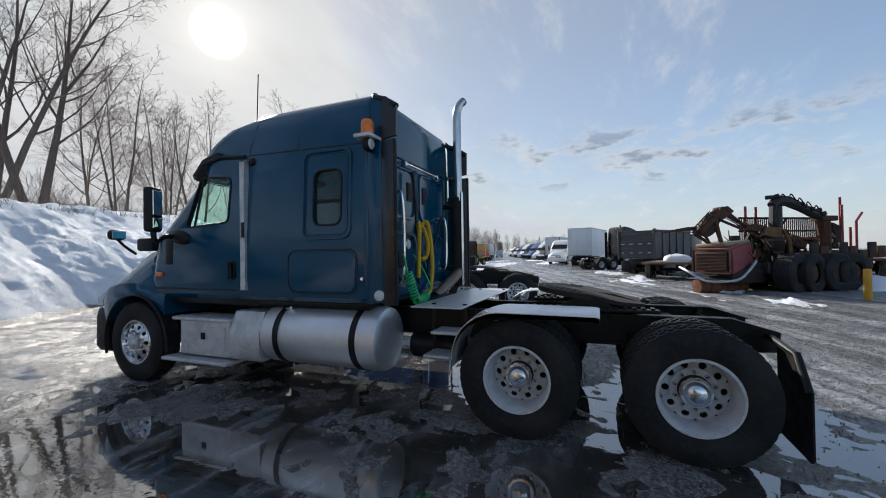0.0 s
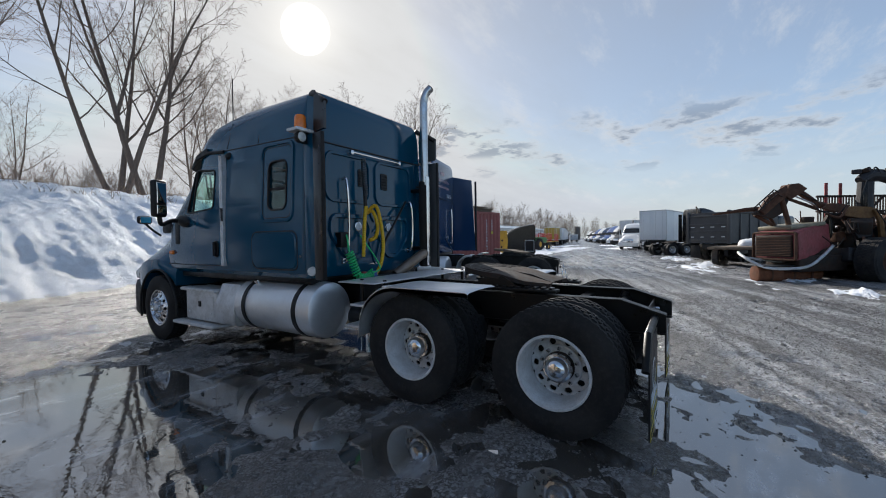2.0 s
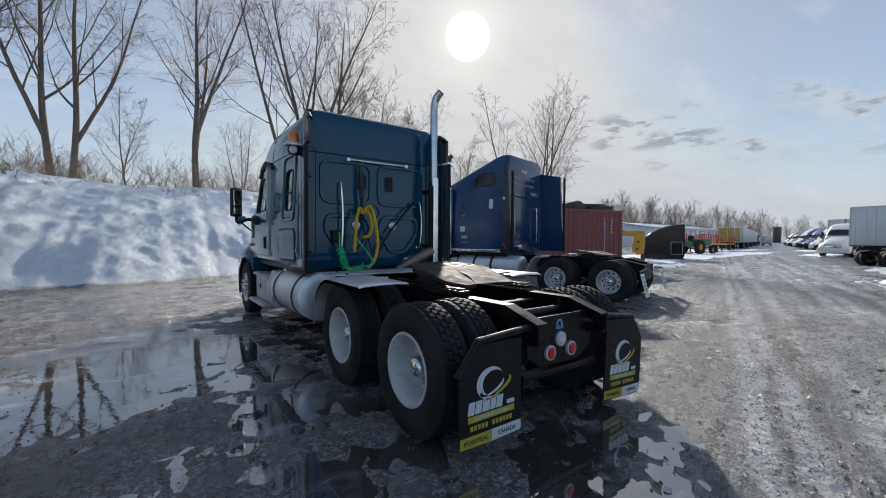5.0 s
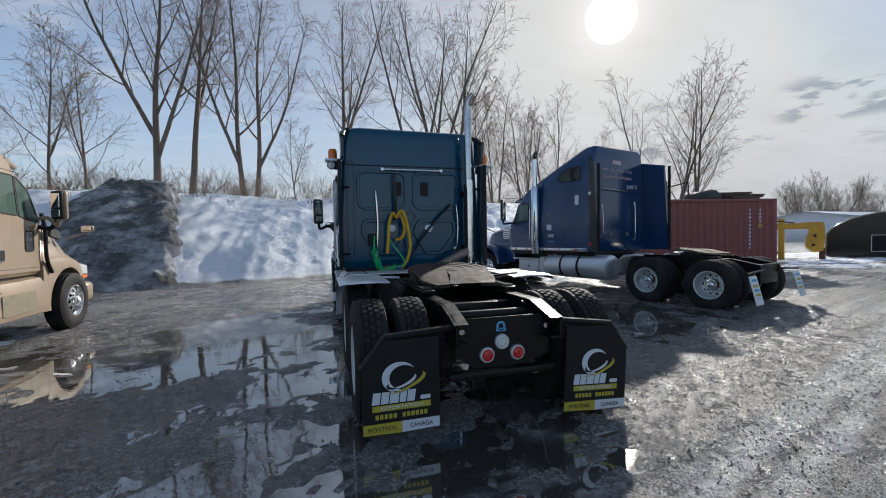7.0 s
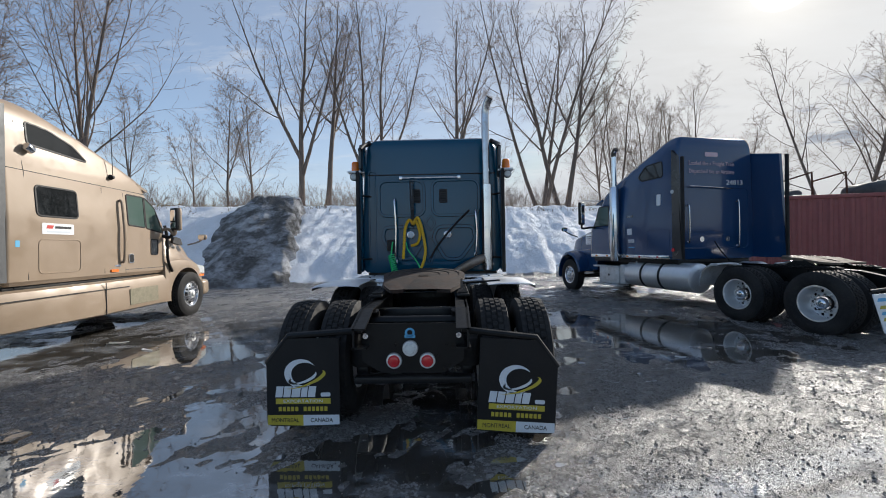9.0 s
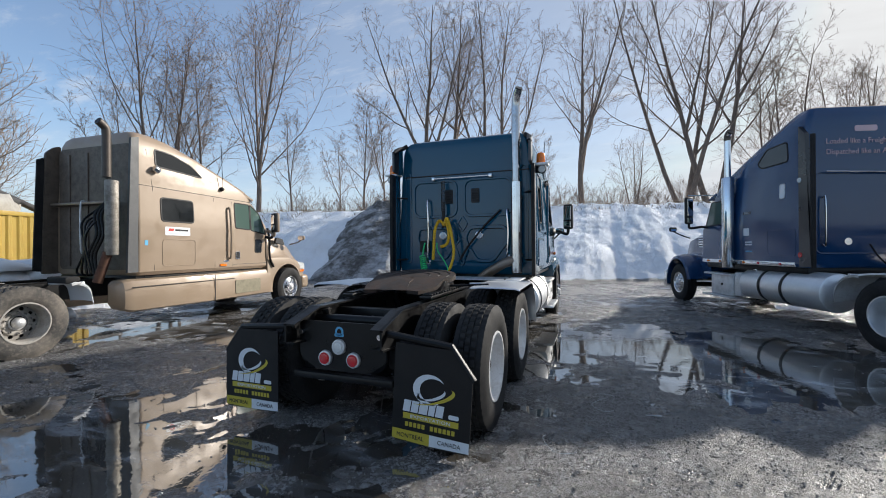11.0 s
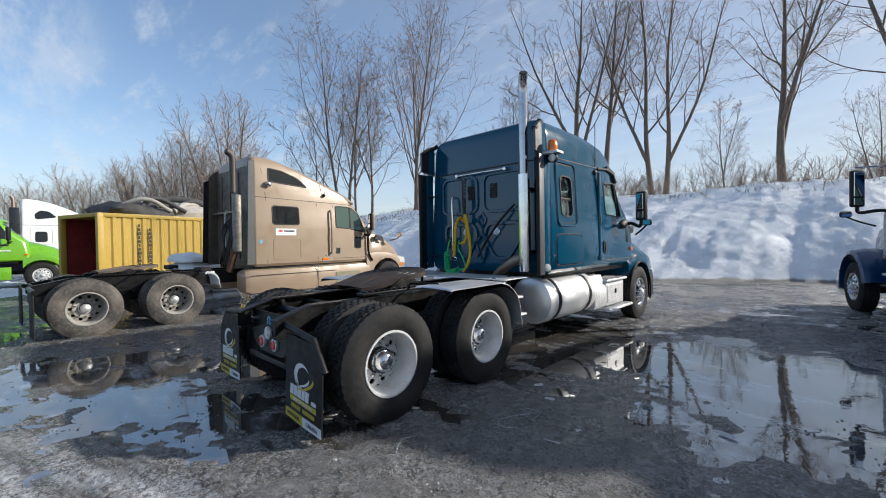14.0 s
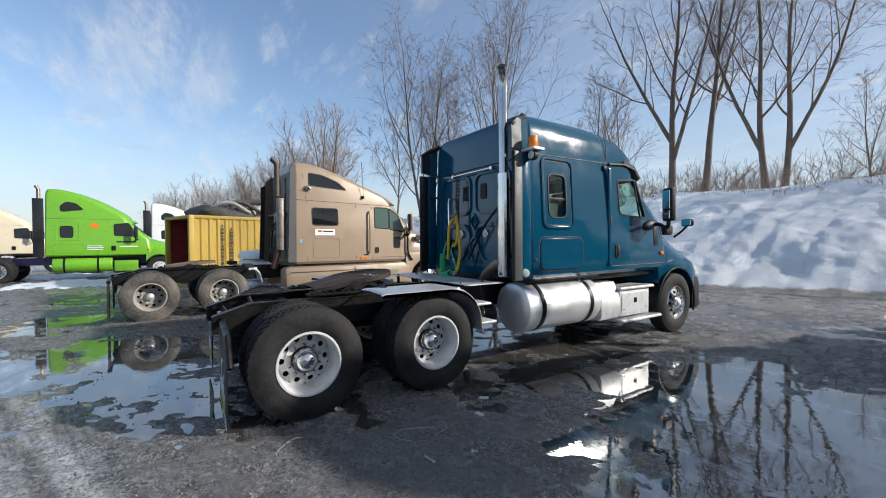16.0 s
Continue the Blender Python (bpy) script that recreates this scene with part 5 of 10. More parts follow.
def teal_tractor():
    tr = thing("semi_truck", "teal blue road tractor with mid-roof sleeper, standing on wet ground", "truck")
    # shell, hollow, with its window openings
    cut = [cab_solid(CAB, 1, 0.05, 1.22, 3.02)]
    for s in (-1, 1):
        for o in (DOOR_GLASS, SLEEPER_GLASS):
            b = bmesh.new()
            slab(b, o, lambda u, v, d: (s * d, u, v), 0.9, 1.3)
            cut.append(fix(b))
    b = bmesh.new()
    slab(b, rounded_rect(-0.95, 1.96, 0.95, 2.50, 0.1), lambda u, v, d: (u, d, v), 4.95, 6.3)
    cut.append(fix(b))
    shell = carve(cab_solid(CAB), cut, "cab_shell", TEAL)
    body = part("cab_shell", shell, None, tr, "glossy dark teal cab and sleeper")
    for s in (-1, 1):
        for nm, o in (("door_window", DOOR_GLASS), ("sleeper_window", SLEEPER_GLASS)):
            w = part(nm, slabbed(o, wall_map(CAB, s), -0.02, -0.014), GLASS, body)
            w.visible_shadow = False
            part("window_seal", ringed(o, wall_map(CAB, s), 0.026, -0.01, 0.010), PLASTIC, w)
            if nm == "sleeper_window":
                part("slider_bar", boxed((s * 1.08 - 0.012, 3.05, 2.10), (s * 1.08 + 0.016, 3.39, 2.135), 0.004), PLASTIC, w)
                part("curtain", boxed((s * 1.035 - 0.01, 3.0, 1.80), (s * 1.035 + 0.01, 3.42, 2.12), 0.005), SEAT, w)
            else:
                part("vent_bar", piped([(s * 1.105, 5.14, 1.93), (s * 1.085, 5.00, 2.5)], 0.014, 6), PLASTIC, w)
        # raised beads and panels on the sides
        part("window_panel", ringed(SLEEPER_PANEL, wall_map(CAB, s), 0.045, -0.006, 0.020), TEAL, body)
        part("panel_groove", ringed(rounded_rect(2.975, 1.775, 3.485, 2.605, 0.07), wall_map(CAB, s), 0.012, -0.004, 0.004), INK, body)
        h = part("baggage_hatch", slabbed(HATCH, wall_map(CAB, s), -0.01, 0.016, 0.010), TEAL, body)
        part("hatch_seal", ringed(rounded_rect(2.862, 1.172, 3.718, 1.618, 0.10), wall_map(CAB, s), 0.020, -0.006, 0.005), INK, h)
        part("hatch_lock", rodded((s * 1.12, 2.80, 1.33), (s * 1.14, 2.80, 1.33), 0.018, 12), CHROME, h)
        for pts in ([(4.40, 1.20), (4.40, 2.64)], [(5.70, 1.20), (5.72, 1.78)], [(4.40, 1.19), (5.9, 1.19)], [(2.74, 2.67), (4.38, 2.70)], [(3.62, 2.70), (3.59, 3.08)], [(4.30, 2.72), (4.20, 3.04)]):
            f = wall_map(CAB, s)
            part("panel_seam", piped([f(*p, -0.002) for p in pts], 0.008, 6), INK, body)
        grab = part("grab_trim", boxed((s * 1.10, 4.295, 1.20), (s * 1.14, 4.365, 2.62), 0.012), ALU_DULL if s < 0 else TEAL, body)
        part("grab_slot", boxed((s * 1.13, 4.315, 1.78), (s * 1.148, 4.345, 1.94), 0.006), INK, grab)
        part("door_handle", slabbed(rounded_rect(4.46, 1.30, 4.58, 1.52, 0.05), wall_map(CAB, s), -0.004, 0.014, 0.006), PLASTIC, body)
        part("handle_grip", boxed((s * 1.13, 4.495, 1.33), (s * 1.15, 4.545, 1.49), 0.012), PLASTIC, body)
        part("roof_drip_rail", piped([wall_map(CAB, s)(y, z, 0.01) for y, z in ((4.36, 2.69), (4.75, 2.72), (5.05, 2.66))], 0.022, 8), PLASTIC, body)
        part("marker_lamp", slabbed(rounded_rect(5.67, 1.33, 5.78, 1.39, 0.03), on_side(s, 1.122), 0, 0.03, 0.012), AMBER_LENS, body)
        part("side_reflector", rodded((s * 1.11, 2.62, 1.17), (s * 1.15, 2.60, 1.17), 0.055, 20, 0.05, 0.01), CLEAR_LENS, body)
        part("speaker_dome", rodded((s * 1.06, 4.25, 2.62), (s * 1.11, 4.25, 2.62), 0.05, 16, 0.035, 0.012), PLASTIC, body)
        mirror_pair(tr, s, (1.10, 5.42, 1.80), (1.34, 5.32, 1.86), (1.53, 5.43, 2.37), (s * 0.98, 6.42, 1.62), (1.19, 6.44, 1.87))
        foot = bmesh.new()
        bmesh.ops.create_uvsphere(foot, u_segments=20, v_segments=12, radius=1.0)
        for v in foot.verts:
            v.co = Vector((s * 1.12 + v.co.x * 0.07, 5.36 + v.co.y * 0.17, 1.81 + v.co.z * 0.085 + v.co.y * 0.03))
        part("mirror_foot", fix(foot), PLASTIC, tr, "black plastic foot of the door mirror")
        # rear side extender: a body-coloured strip, then a dark edge panel in two pieces
        em = BLACK_PAINT if s < 0 else GUNMETAL
        part("side_extender", boxed((min(s * 1.085, s * 1.118), 2.575, 1.10), (max(s * 1.085, s * 1.118), 2.73, 2.66), 0.010, 2), TEAL, tr, "teal side fairing strip behind the sleeper")
        z = part("side_extender", boxed((min(s * 1.09, s * 1.128), 2.44, 1.08), (max(s * 1.09, s * 1.128), 2.572, 2.66), 0.012, 2), em, tr, "dark side fairing edge behind the sleeper")
        part("extender_edge", boxed((s * 1.109 - 0.025, 2.425, 1.08), (s * 1.109 + 0.025, 2.445, 2.66), 0.008), RUBBER, z)
        part("side_extender", slabbed([(2.58, 2.675), (2.72, 2.675), (2.72, 3.10), (2.60, 3.06)], on_side(s, 1.035), 0, 0.03), TEAL, tr)
        u = part("side_extender", slabbed([(2.435, 2.70), (2.60, 2.68), (2.585, 3.06), (2.53, 3.08), (2.43, 2.985)], on_side(s, 1.05), 0, 0.035), em, tr)
        part("extender_roll", piped([(s * 1.06, 2.44, 2.98), (s * 1.04, 2.58, 3.075), (s * 1.01, 2.70, 3.12), (s * 0.96, 2.73, 3.16)], 0.035, 10), PLASTIC, u)
        part("extender_bracket", rodded((s * 1.11, 2.58, 1.3), (s * 0.95, 2.74, 1.3), 0.015, 8), PLASTIC, tr)
        part("extender_bracket", rodded((s * 1.11, 2.58, 2.3), (s * 0.95, 2.74, 2.3), 0.015, 8), PLASTIC, tr)
        beacon(tr, s, 1.19, 2.68, 2.76)
    part("windshield", glass_sheet(CAB), GLASS, body)
    part("sun_visor", visor(), PLASTIC, body)
    part("antenna", rodded((-0.98, 4.30, 2.60), (-1.03, 4.20, 3.62), 0.006, 6), BLACK, tr)
    part("antenna", rodded((1.06, 4.32, 2.60), (1.08, 4.28, 3.42), 0.006, 6), BLACK, tr)
    # inside of the cab
    part("dashboard", boxed((-0.95, 5.10, 1.45), (0.95, 5.55, 1.92), 0.08, 3), PLASTIC, tr)
    for s in (-1, 1):
        seat = part("seat", boxed((s * 0.5 - 0.26, 4.15, 1.55), (s * 0.5 + 0.26, 4.70, 1.72), 0.06, 3), SEAT, tr)
        part("seat_back", boxed((s * 0.5 - 0.25, 4.02, 1.66), (s * 0.5 + 0.25, 4.20, 2.32), 0.07, 3), SEAT, seat)
    w = bmesh.new()
    tube(w, [(-0.48 + 0.22 * math.cos(a), 4.98 + 0.08 * math.sin(a), 1.98 + 0.20 * math.sin(a)) for a in (2 * math.pi * k / 28 for k in range(29))], 0.018, 8)
    part("steering_wheel", fix(w), PLASTIC, tr)
    # rear wall pressings
    back = on_back(2.72)
    for o in (rounded_rect(-0.83, 1.98, -0.11, 2.54, 0.12), rounded_rect(0.02, 1.98, 0.76, 2.54, 0.12)):
        part("pressed_panel", ringed(o, back, 0.050, -0.004, 0.026), TEAL, body)
    for o in ([(-0.75, 1.80), (-0.18, 1.80), (-0.10, 1.62), (-0.30, 1.30), (-0.55, 1.30), (-0.78, 1.60)],
              [(0.10, 1.80), (0.66, 1.80), (0.70, 1.60), (0.46, 1.28), (0.22, 1.28), (0.02, 1.62)]):
        part("pressed_panel", ringed(rounded_poly(o, 0.08), back, 0.065, -0.004, 0.036), TEAL, body)
    for o in ([(-0.10, 1.86), (-0.02, 1.98), (0.06, 1.86), (-0.02, 1.74)], [(-0.14, 1.52), (-0.02, 1.64), (0.10, 1.52), (-0.02, 1.20)]):
        part("pressed_panel", ringed(rounded_poly(o, 0.03), back, 0.04, -0.004, 0.024), TEAL, body)
    for x in (-0.94, 0.94):
        part("pressed_rib", ringed(rounded_rect(x - 0.05, 1.25, x + 0.05, 2.70, 0.04), back, 0.03, -0.004, 0.012), TEAL, body)
    part("roof_seam", boxed((-1.02, 2.705, 2.63), (1.02, 2.73, 2.645), 0.004), INK, body)
    for x0 in (-0.30, 0.13):
        v = part("rear_vent", slabbed(rounded_rect(x0, 2.18, x0 + 0.13, 2.40, 0.02), back, 0, 0.012, 0.004), INK, body)
        for k in range(5):
            part("louvre", boxed((x0 + 0.012, 2.700, 2.205 + k * 0.038), (x0 + 0.118, 2.712, 2.222 + k * 0.038), 0.003, 1), PLASTIC, v)
    for x in (-0.33, 0.255):
        p = part("round_port", rodded((x, 2.725, 1.675), (x, 2.690, 1.675), 0.066, 24, 0.062, 0.006), CHROME, body)
        part("port_face", rodded((x, 2.695, 1.675), (x, 2.682, 1.675), 0.052, 20, 0.048, 0.003), LOGO_GREY, p)
    bar = part("hose_rail", rodded((-0.47, 2.645, 2.575), (0.45, 2.645, 2.575), 0.014, 10), CHROME, tr, "chrome rail across the rear wall")
    for x in (-0.47, 0.45):
        part("rail_foot", boxed((x - 0.025, 2.63, 2.545), (x + 0.025, 2.725, 2.60), 0.006), CHROME, bar)
    for x, z0, z1 in ((-0.575, 1.26, 2.24), (0.70, 1.35, 2.05)):
        g = part("grab_handle", piped(smooth_line([(x, 2.72, z1), (x, 2.64, z1 - 0.03), (x + 0.02, 2.63, (z0 + z1) / 2), (x, 2.64, z0 + 0.03), (x, 2.72, z0)], 5), 0.016, 10), CHROME, tr, "chrome grab handle")
        part("handle_foot", boxed((x - 0.025, 2.70, z0 - 0.04), (x + 0.025, 2.725, z0 + 0.03), 0.006), CHROME, g)
    # spring hose tender with its hoses
    t = part("hose_tender", hose_coil((-0.30, 2.62, 2.52), (-0.29, 2.60, 2.05), 0.028, 22, 0.007), GUNMETAL, tr)
    part("tender_strap", boxed((-0.315, 2.595, 1.80), (-0.265, 2.62, 2.20), 0.008), PLASTIC, t)
    for pts in ([(-0.28, 2.60, 1.84), (-0.34, 2.55, 1.90), (-0.40, 2.52, 1.76), (-0.42, 2.52, 1.50), (-0.435, 2.52, 1.30)],
                [(-0.28, 2.60, 1.84), (-0.20, 2.52, 1.93), (-0.13, 2.50, 1.72), (-0.09, 2.50, 1.42), (-0.14, 2.50, 1.20), (-0.24, 2.50, 1.07)],
                [(-0.28, 2.60, 1.84), (-0.22, 2.55, 1.86), (-0.17, 2.52, 1.68), (-0.21, 2.52, 1.54), (-0.31, 2.53, 1.50)]):
        ln = smooth_line(pts, 24)
        part("air_hose", piped(ln, [0.020 + 0.005 * (i % 2) for i in range(len(ln))], 8), YELLOW_HOSE, tr, "ribbed yellow air hose")
    part("coiled_cable", hose_coil((-0.63, 2.56, 1.36), (-0.56, 2.50, 1.08), 0.045, 9, 0.011), GREEN_HOSE, tr, "coiled bright green electric cable")
    part("coiled_cable", hose_coil((-0.56, 2.50, 1.07), (-0.32, 2.48, 1.10), 0.042, 8, 0.011, 0.03), GREEN_HOSE, tr)
    part("green_lead", piped(smooth_line([(-0.63, 2.56, 1.36), (-0.61, 2.62, 1.56), (-0.60, 2.70, 1.52)], 6), 0.012, 7), GREEN_HOSE, tr)
    part("green_lead", piped(smooth_line([(-0.32, 2.48, 1.10), (-0.18, 2.48, 1.14), (-0.24, 2.50, 1.28), (-0.36, 2.53, 1.44), (-0.40, 2.60, 1.56)], 6), 0.010, 7), GREEN_HOSE, tr)
    part("connector_box", boxed((-0.70, 2.62, 1.42), (-0.56, 2.72, 1.60), 0.015), PLASTIC, tr)
    for x in (-0.44, -0.26):
        part("glad_hand", boxed((x - 0.04, 2.48, 1.02), (x + 0.05, 2.56, 1.12), 0.02), RED if x < -0.3 else BLUE_TRAILER, tr)
    part("air_line", piped(smooth_line([(0.60, 2.66, 2.05), (0.35, 2.62, 1.80), (0.10, 2.62, 1.50), (-0.02, 2.6, 1.30)], 6), 0.016, 8), BLACK, tr)
    # exhaust on the passenger side
    ex = part("exhaust_pipe", piped(smooth_line([(0.86, 2.50, 2.30), (0.86, 2.50, 2.9), (0.86, 2.50, 3.38), (0.865, 2.495, 3.54), (0.885, 2.465, 3.65), (0.925, 2.42, 3.72)], 6), 0.058, 20), STACK, tr, "tall chrome exhaust stack with a curved tip")
    part("stack_mouth", rodded((0.915, 2.432, 3.705), (0.931, 2.413, 3.731), 0.052, 18), INK, ex)
    part("muffler", rodded((0.86, 2.52, 1.10), (0.86, 2.52, 2.36), 0.072, 24, None, 0.02), SOOT, ex)
    sh = bmesh.new()
    for k in range(5):
        a0, a1 = radians(-118 + k * 18), radians(-118 + (k + 1) * 18)
        skin(sh, [[(0.86 + r * math.cos(a), 2.52 + r * math.sin(a), z) for r, a in ((0.085, a0), (0.085, a1), (0.092, a1), (0.092, a0))] for z in (1.12, 2.42)])
    part("heat_shield", fix(sh), CHROME, ex, "chrome heat shield")
    part("exhaust_elbow", piped(smooth_line([(0.30, 2.62, 1.02), (0.45, 2.56, 1.12), (0.68, 2.50, 1.25), (0.83, 2.5, 1.30)], 6), 0.07, 16), STEEL_BROWN, ex, "rust-stained bent exhaust pipe")
    for z in (1.35, 2.2):
        part("stack_bracket", boxed((0.80, 2.56, z), (0.92, 2.74, z + 0.05), 0.008), BLACK, ex)
    # hood, fenders and bumper
    hood_rows = [(5.70, 1.10, 0.40, 1.16, 1.20, 0.7), (5.84, 1.125, 0.36, 1.20, 1.30, 0.72), (5.90, 1.14, 0.34, 1.25, 1.88, 0.78), (6.14, 1.17, 0.34, 1.28, 1.85, 0.78), (6.45, 1.18, 0.34, 1.27, 1.77, 0.77),
                 (6.70, 1.165, 0.36, 1.21, 1.64, 0.74), (6.88, 1.13, 0.40, 1.12, 1.48, 0.70), (7.02, 1.06, 0.45, 1.03, 1.30, 0.62), (7.12, 0.92, 0.50, 0.94, 1.06, 0.5)]
    loops = []
    for y, w, zb, zs, zt, tw in hood_rows:
        half = [(w, zb), (w, zs - 0.12), (w - 0.02, zs - 0.03), (w - 0.09, zs + 0.03), (tw + (w - tw) * 0.35, zs + 0.06 + (zt - zs) * 0.25), (tw, zs + (zt - zs) * 0.72), (tw * 0.7, zt - 0.03), (tw * 0.3, zt)]
        loops.append([(x, y, z) for x, z in half] + [(-x, y, z) for x, z in half[::-1]])
    bm = bmesh.new()
    skin(bm, loops)
    fix(bm)
    wells = []
    for s in (-1, 1):
        b = bmesh.new()
        rod(b, (s * 0.72, 6.18, 0.50), (s * 1.4, 6.18, 0.50), 0.60, 40)
        wells.append(fix(b))
        wells.append(boxed((s * 0.72 if s > 0 else -1.4, 5.73, -0.2), (1.4 if s > 0 else -0.72, 6.72, 0.50)))
    wells.append(boxed((-0.95, 5.0, 0.0), (0.95, 7.2, 0.85)))
    hood = part("hood", carve(bm, wells, "hood", TEAL), None, tr, "sloping teal hood with flared wheel arches")
    for s in (-1, 1):
        part("arch_lip", piped([(s * 1.155, 6.18 + 0.60 * math.cos(a), 0.50 + 0.60 * math.sin(a)) for a in (math.pi * k / 20 for k in range(-2, 22))], 0.018, 7), PLASTIC, hood)
        part("cowl_panel", boxed((min(s * 1.02, s * 1.128), 5.50, 1.48), (max(s * 1.02, s * 1.128), 5.63, 1.82), 0.01), PLASTIC, hood)
        part("air_inlet", boxed((s * 0.86 - 0.07, 6.20, 1.66), (s * 0.86 + 0.07, 6.52, 1.84), 0.04), PLASTIC, hood)
        part("headlamp", slabbed(rounded_poly([(6.76, 0.98), (6.98, 0.92), (7.02, 1.04), (6.79, 1.14)], 0.03), on_side(s, 1.09), 0, 0.035, 0.01), CLEAR_LENS, hood)
    bm = bmesh.new()
    lp = []
    for z, g in ((0.34, 0.03), (0.40, 0.0), (0.80, 0.0), (0.90, 0.02), (0.92, 0.05)):
        lp.append([(x, y - (g if y > 6.9 else 0), z) for x, y in ((-1.15 + g, 6.72), (-1.15 + g, 6.97), (-1.02, 7.14), (-0.6, 7.22), (0.6, 7.22), (1.02, 7.14), (1.15 - g, 6.97), (1.15 - g, 6.72))])
    skin(bm, lp)
    part("bumper", fix(bm), PLASTIC, tr, "dark plastic front bumper")
    part("grille", boxed((-0.55, 7.06, 0.60), (0.55, 7.20, 1.05), 0.04, 3), CHROME, tr)
    # chassis
    frame_rails(tr, -0.70, 6.8, 0.70, 0.978, tail=0.33, drop=0.10)
    for y in (0.0, 1.32):
        axle(tr, y)
        dual(tr, y, "white")
    part("front_axle", boxed((-0.95, 6.10, 0.38), (0.95, 6.26, 0.50), 0.03), BLACK, tr)
    for s in (-1, 1):
        wheel(tr, s * 1.02, 6.18, s, "front", "alu")
        part("leaf_spring", boxed((s * 0.43 - 0.04, 5.5, 0.50), (s * 0.43 + 0.04, 7.0, 0.58), 0.02), BLACK, tr)
    part("engine_block", boxed((-0.42, 5.2, 0.55), (0.42, 6.6, 1.15), 0.06), BLACK, tr)
    part("gearbox", boxed((-0.30, 3.6, 0.50), (0.30, 5.2, 1.02), 0.08), BLACK, tr)
    part("drive_shaft", rodded((0, 1.5, 0.62), (0, 3.6, 0.68), 0.06, 12), BLACK, tr)
    part("cab_floor_beam", boxed((-1.0, 2.80, 1.0), (1.0, 5.85, 1.09), 0.02), BLACK, tr)
    part("sill_trim", boxed((-1.04, 2.80, 1.035), (-0.98, 4.2, 1.075), 0.01), BLACK, tr)
    part("sill_trim", boxed((0.98, 2.80, 1.035), (1.04, 4.2, 1.075), 0.01), BLACK, tr)
    # tail
    tail = part("tail_plate", slabbed(rounded_poly([(-0.40, 0.89), (0.40, 0.89), (0.40, 0.60), (0.24, 0.50), (-0.24, 0.50), (-0.40, 0.60)], 0.03), on_back(-0.56), -0.012, 0.0), BLACK, tr, "black steel end plate between the frame rails")
    part("tow_beam", boxed((-0.46, -0.58, 0.42), (0.46, -0.48, 0.475), 0.012), BLACK, tr)
    for q, (xa, xb) in enumerate(((-0.30, 0.22), (-0.18, 0.30), (-0.05, -0.32), (0.12, -0.12))):
        part("air_line", piped(smooth_line([(xa, -0.42, 0.66 + 0.03 * q), (xa + 0.05, -0.20, 0.78), (xb, 0.10, 0.74 + 0.04 * q), (xb, 0.5, 0.80)], 6), 0.012, 7), BLACK, tr)
    part("tail_cross_tube", rodded((-0.42, -0.30, 0.86), (0.42, -0.30, 0.86), 0.045, 14), BLACK, tr)
    for x, z, m, nm in ((-0.145, 0.60, RED_LENS, "tail_lamp"), (0.115, 0.60, RED_LENS, "tail_lamp"), (-0.018, 0.695, CLEAR_LENS, "reversing_lamp")):
        lp_ = part(nm, rodded((x, -0.555, z), (x, -0.585, z), 0.062, 28, 0.060, 0.006), ALU_DULL, tr)
        part("lamp_lens", rodded((x, -0.58, z), (x, -0.596, z), 0.047, 24, 0.040, 0.008), m, lp_)
    d = part("blue_sticker", slabbed(rounded_rect(-0.062, 0.775, 0.022, 0.80, 0.008), on_back(-0.56), 0, 0.004), BLUE_DECAL, tail)
    part("sticker_ring", ringed([(-0.02 + 0.030 * math.cos(a), 0.815 + 0.030 * math.sin(a)) for a in (2 * math.pi * k / 20 for k in range(20))], on_back(-0.56), 0.018, 0.0, 0.004), BLUE_DECAL, tail)
    for x in (-0.36, 0.36):
        part("shackle", rodded((x, -0.55, 0.80), (x, -0.60, 0.80), 0.022, 12), CHROME, tr)
    letter_flap(tr, -1, -0.64, -1.115, -0.555, 0.13, 0.80)
    right_flap = letter_flap(tr, 1, -0.64, 0.525, 1.115, 0.085, 0.79)
    right_flap.matrix_basis = pose(0.53, -0.64, 0.79) @ pose(0, 0, 0, 0, 3.5, 0) @ pose(-0.53, 0.64, -0.79) @ right_flap.matrix_basis
    fifth_wheel(tr, 0.78, 1.16, 7.0)
    # battery boxes, steps, tanks and rear fenders, both sides
    for s in (-1, 1):
        tank(tr, s, 0.835, 0.70, 0.325, 2.64, 4.12, (0.185, 0.835))
        lo, hi = (0.74, 4.60, 0.40), (1.10, 5.42, 0.86)
        bx = boxed((min(s * lo[0], s * hi[0]), lo[1], lo[2]), (max(s * lo[0], s * hi[0]), hi[1], hi[2]), 0.03, 3)
        st = part("step_box", bx, ALU_DULL, tr, "bare aluminium battery box with two steps")
        pl = boxed((min(s * 1.10, s * 1.108), 4.66, 0.46), (max(s * 1.10, s * 1.108), 5.36, 0.76), 0.003, 1)
        tread_plate(pl, (min(s * 1.10, s * 1.108), 4.68, 0.48), (max(s * 1.10, s * 1.108), 5.34, 0.74), "x+" if s > 0 else "x-", 0.035)
        part("cover_plate", pl, ALU_DULL, st)
        part("cover_latch", boxed((s * 1.11 - 0.012, 4.98, 0.60), (s * 1.11 + 0.012, 5.04, 0.68), 0.006), BLACK, st)
        for y in (4.72, 5.30):
            part("bolt", rodded((s * 1.105, y, 0.52), (s * 1.118, y, 0.52), 0.014, 8), ALU, st)
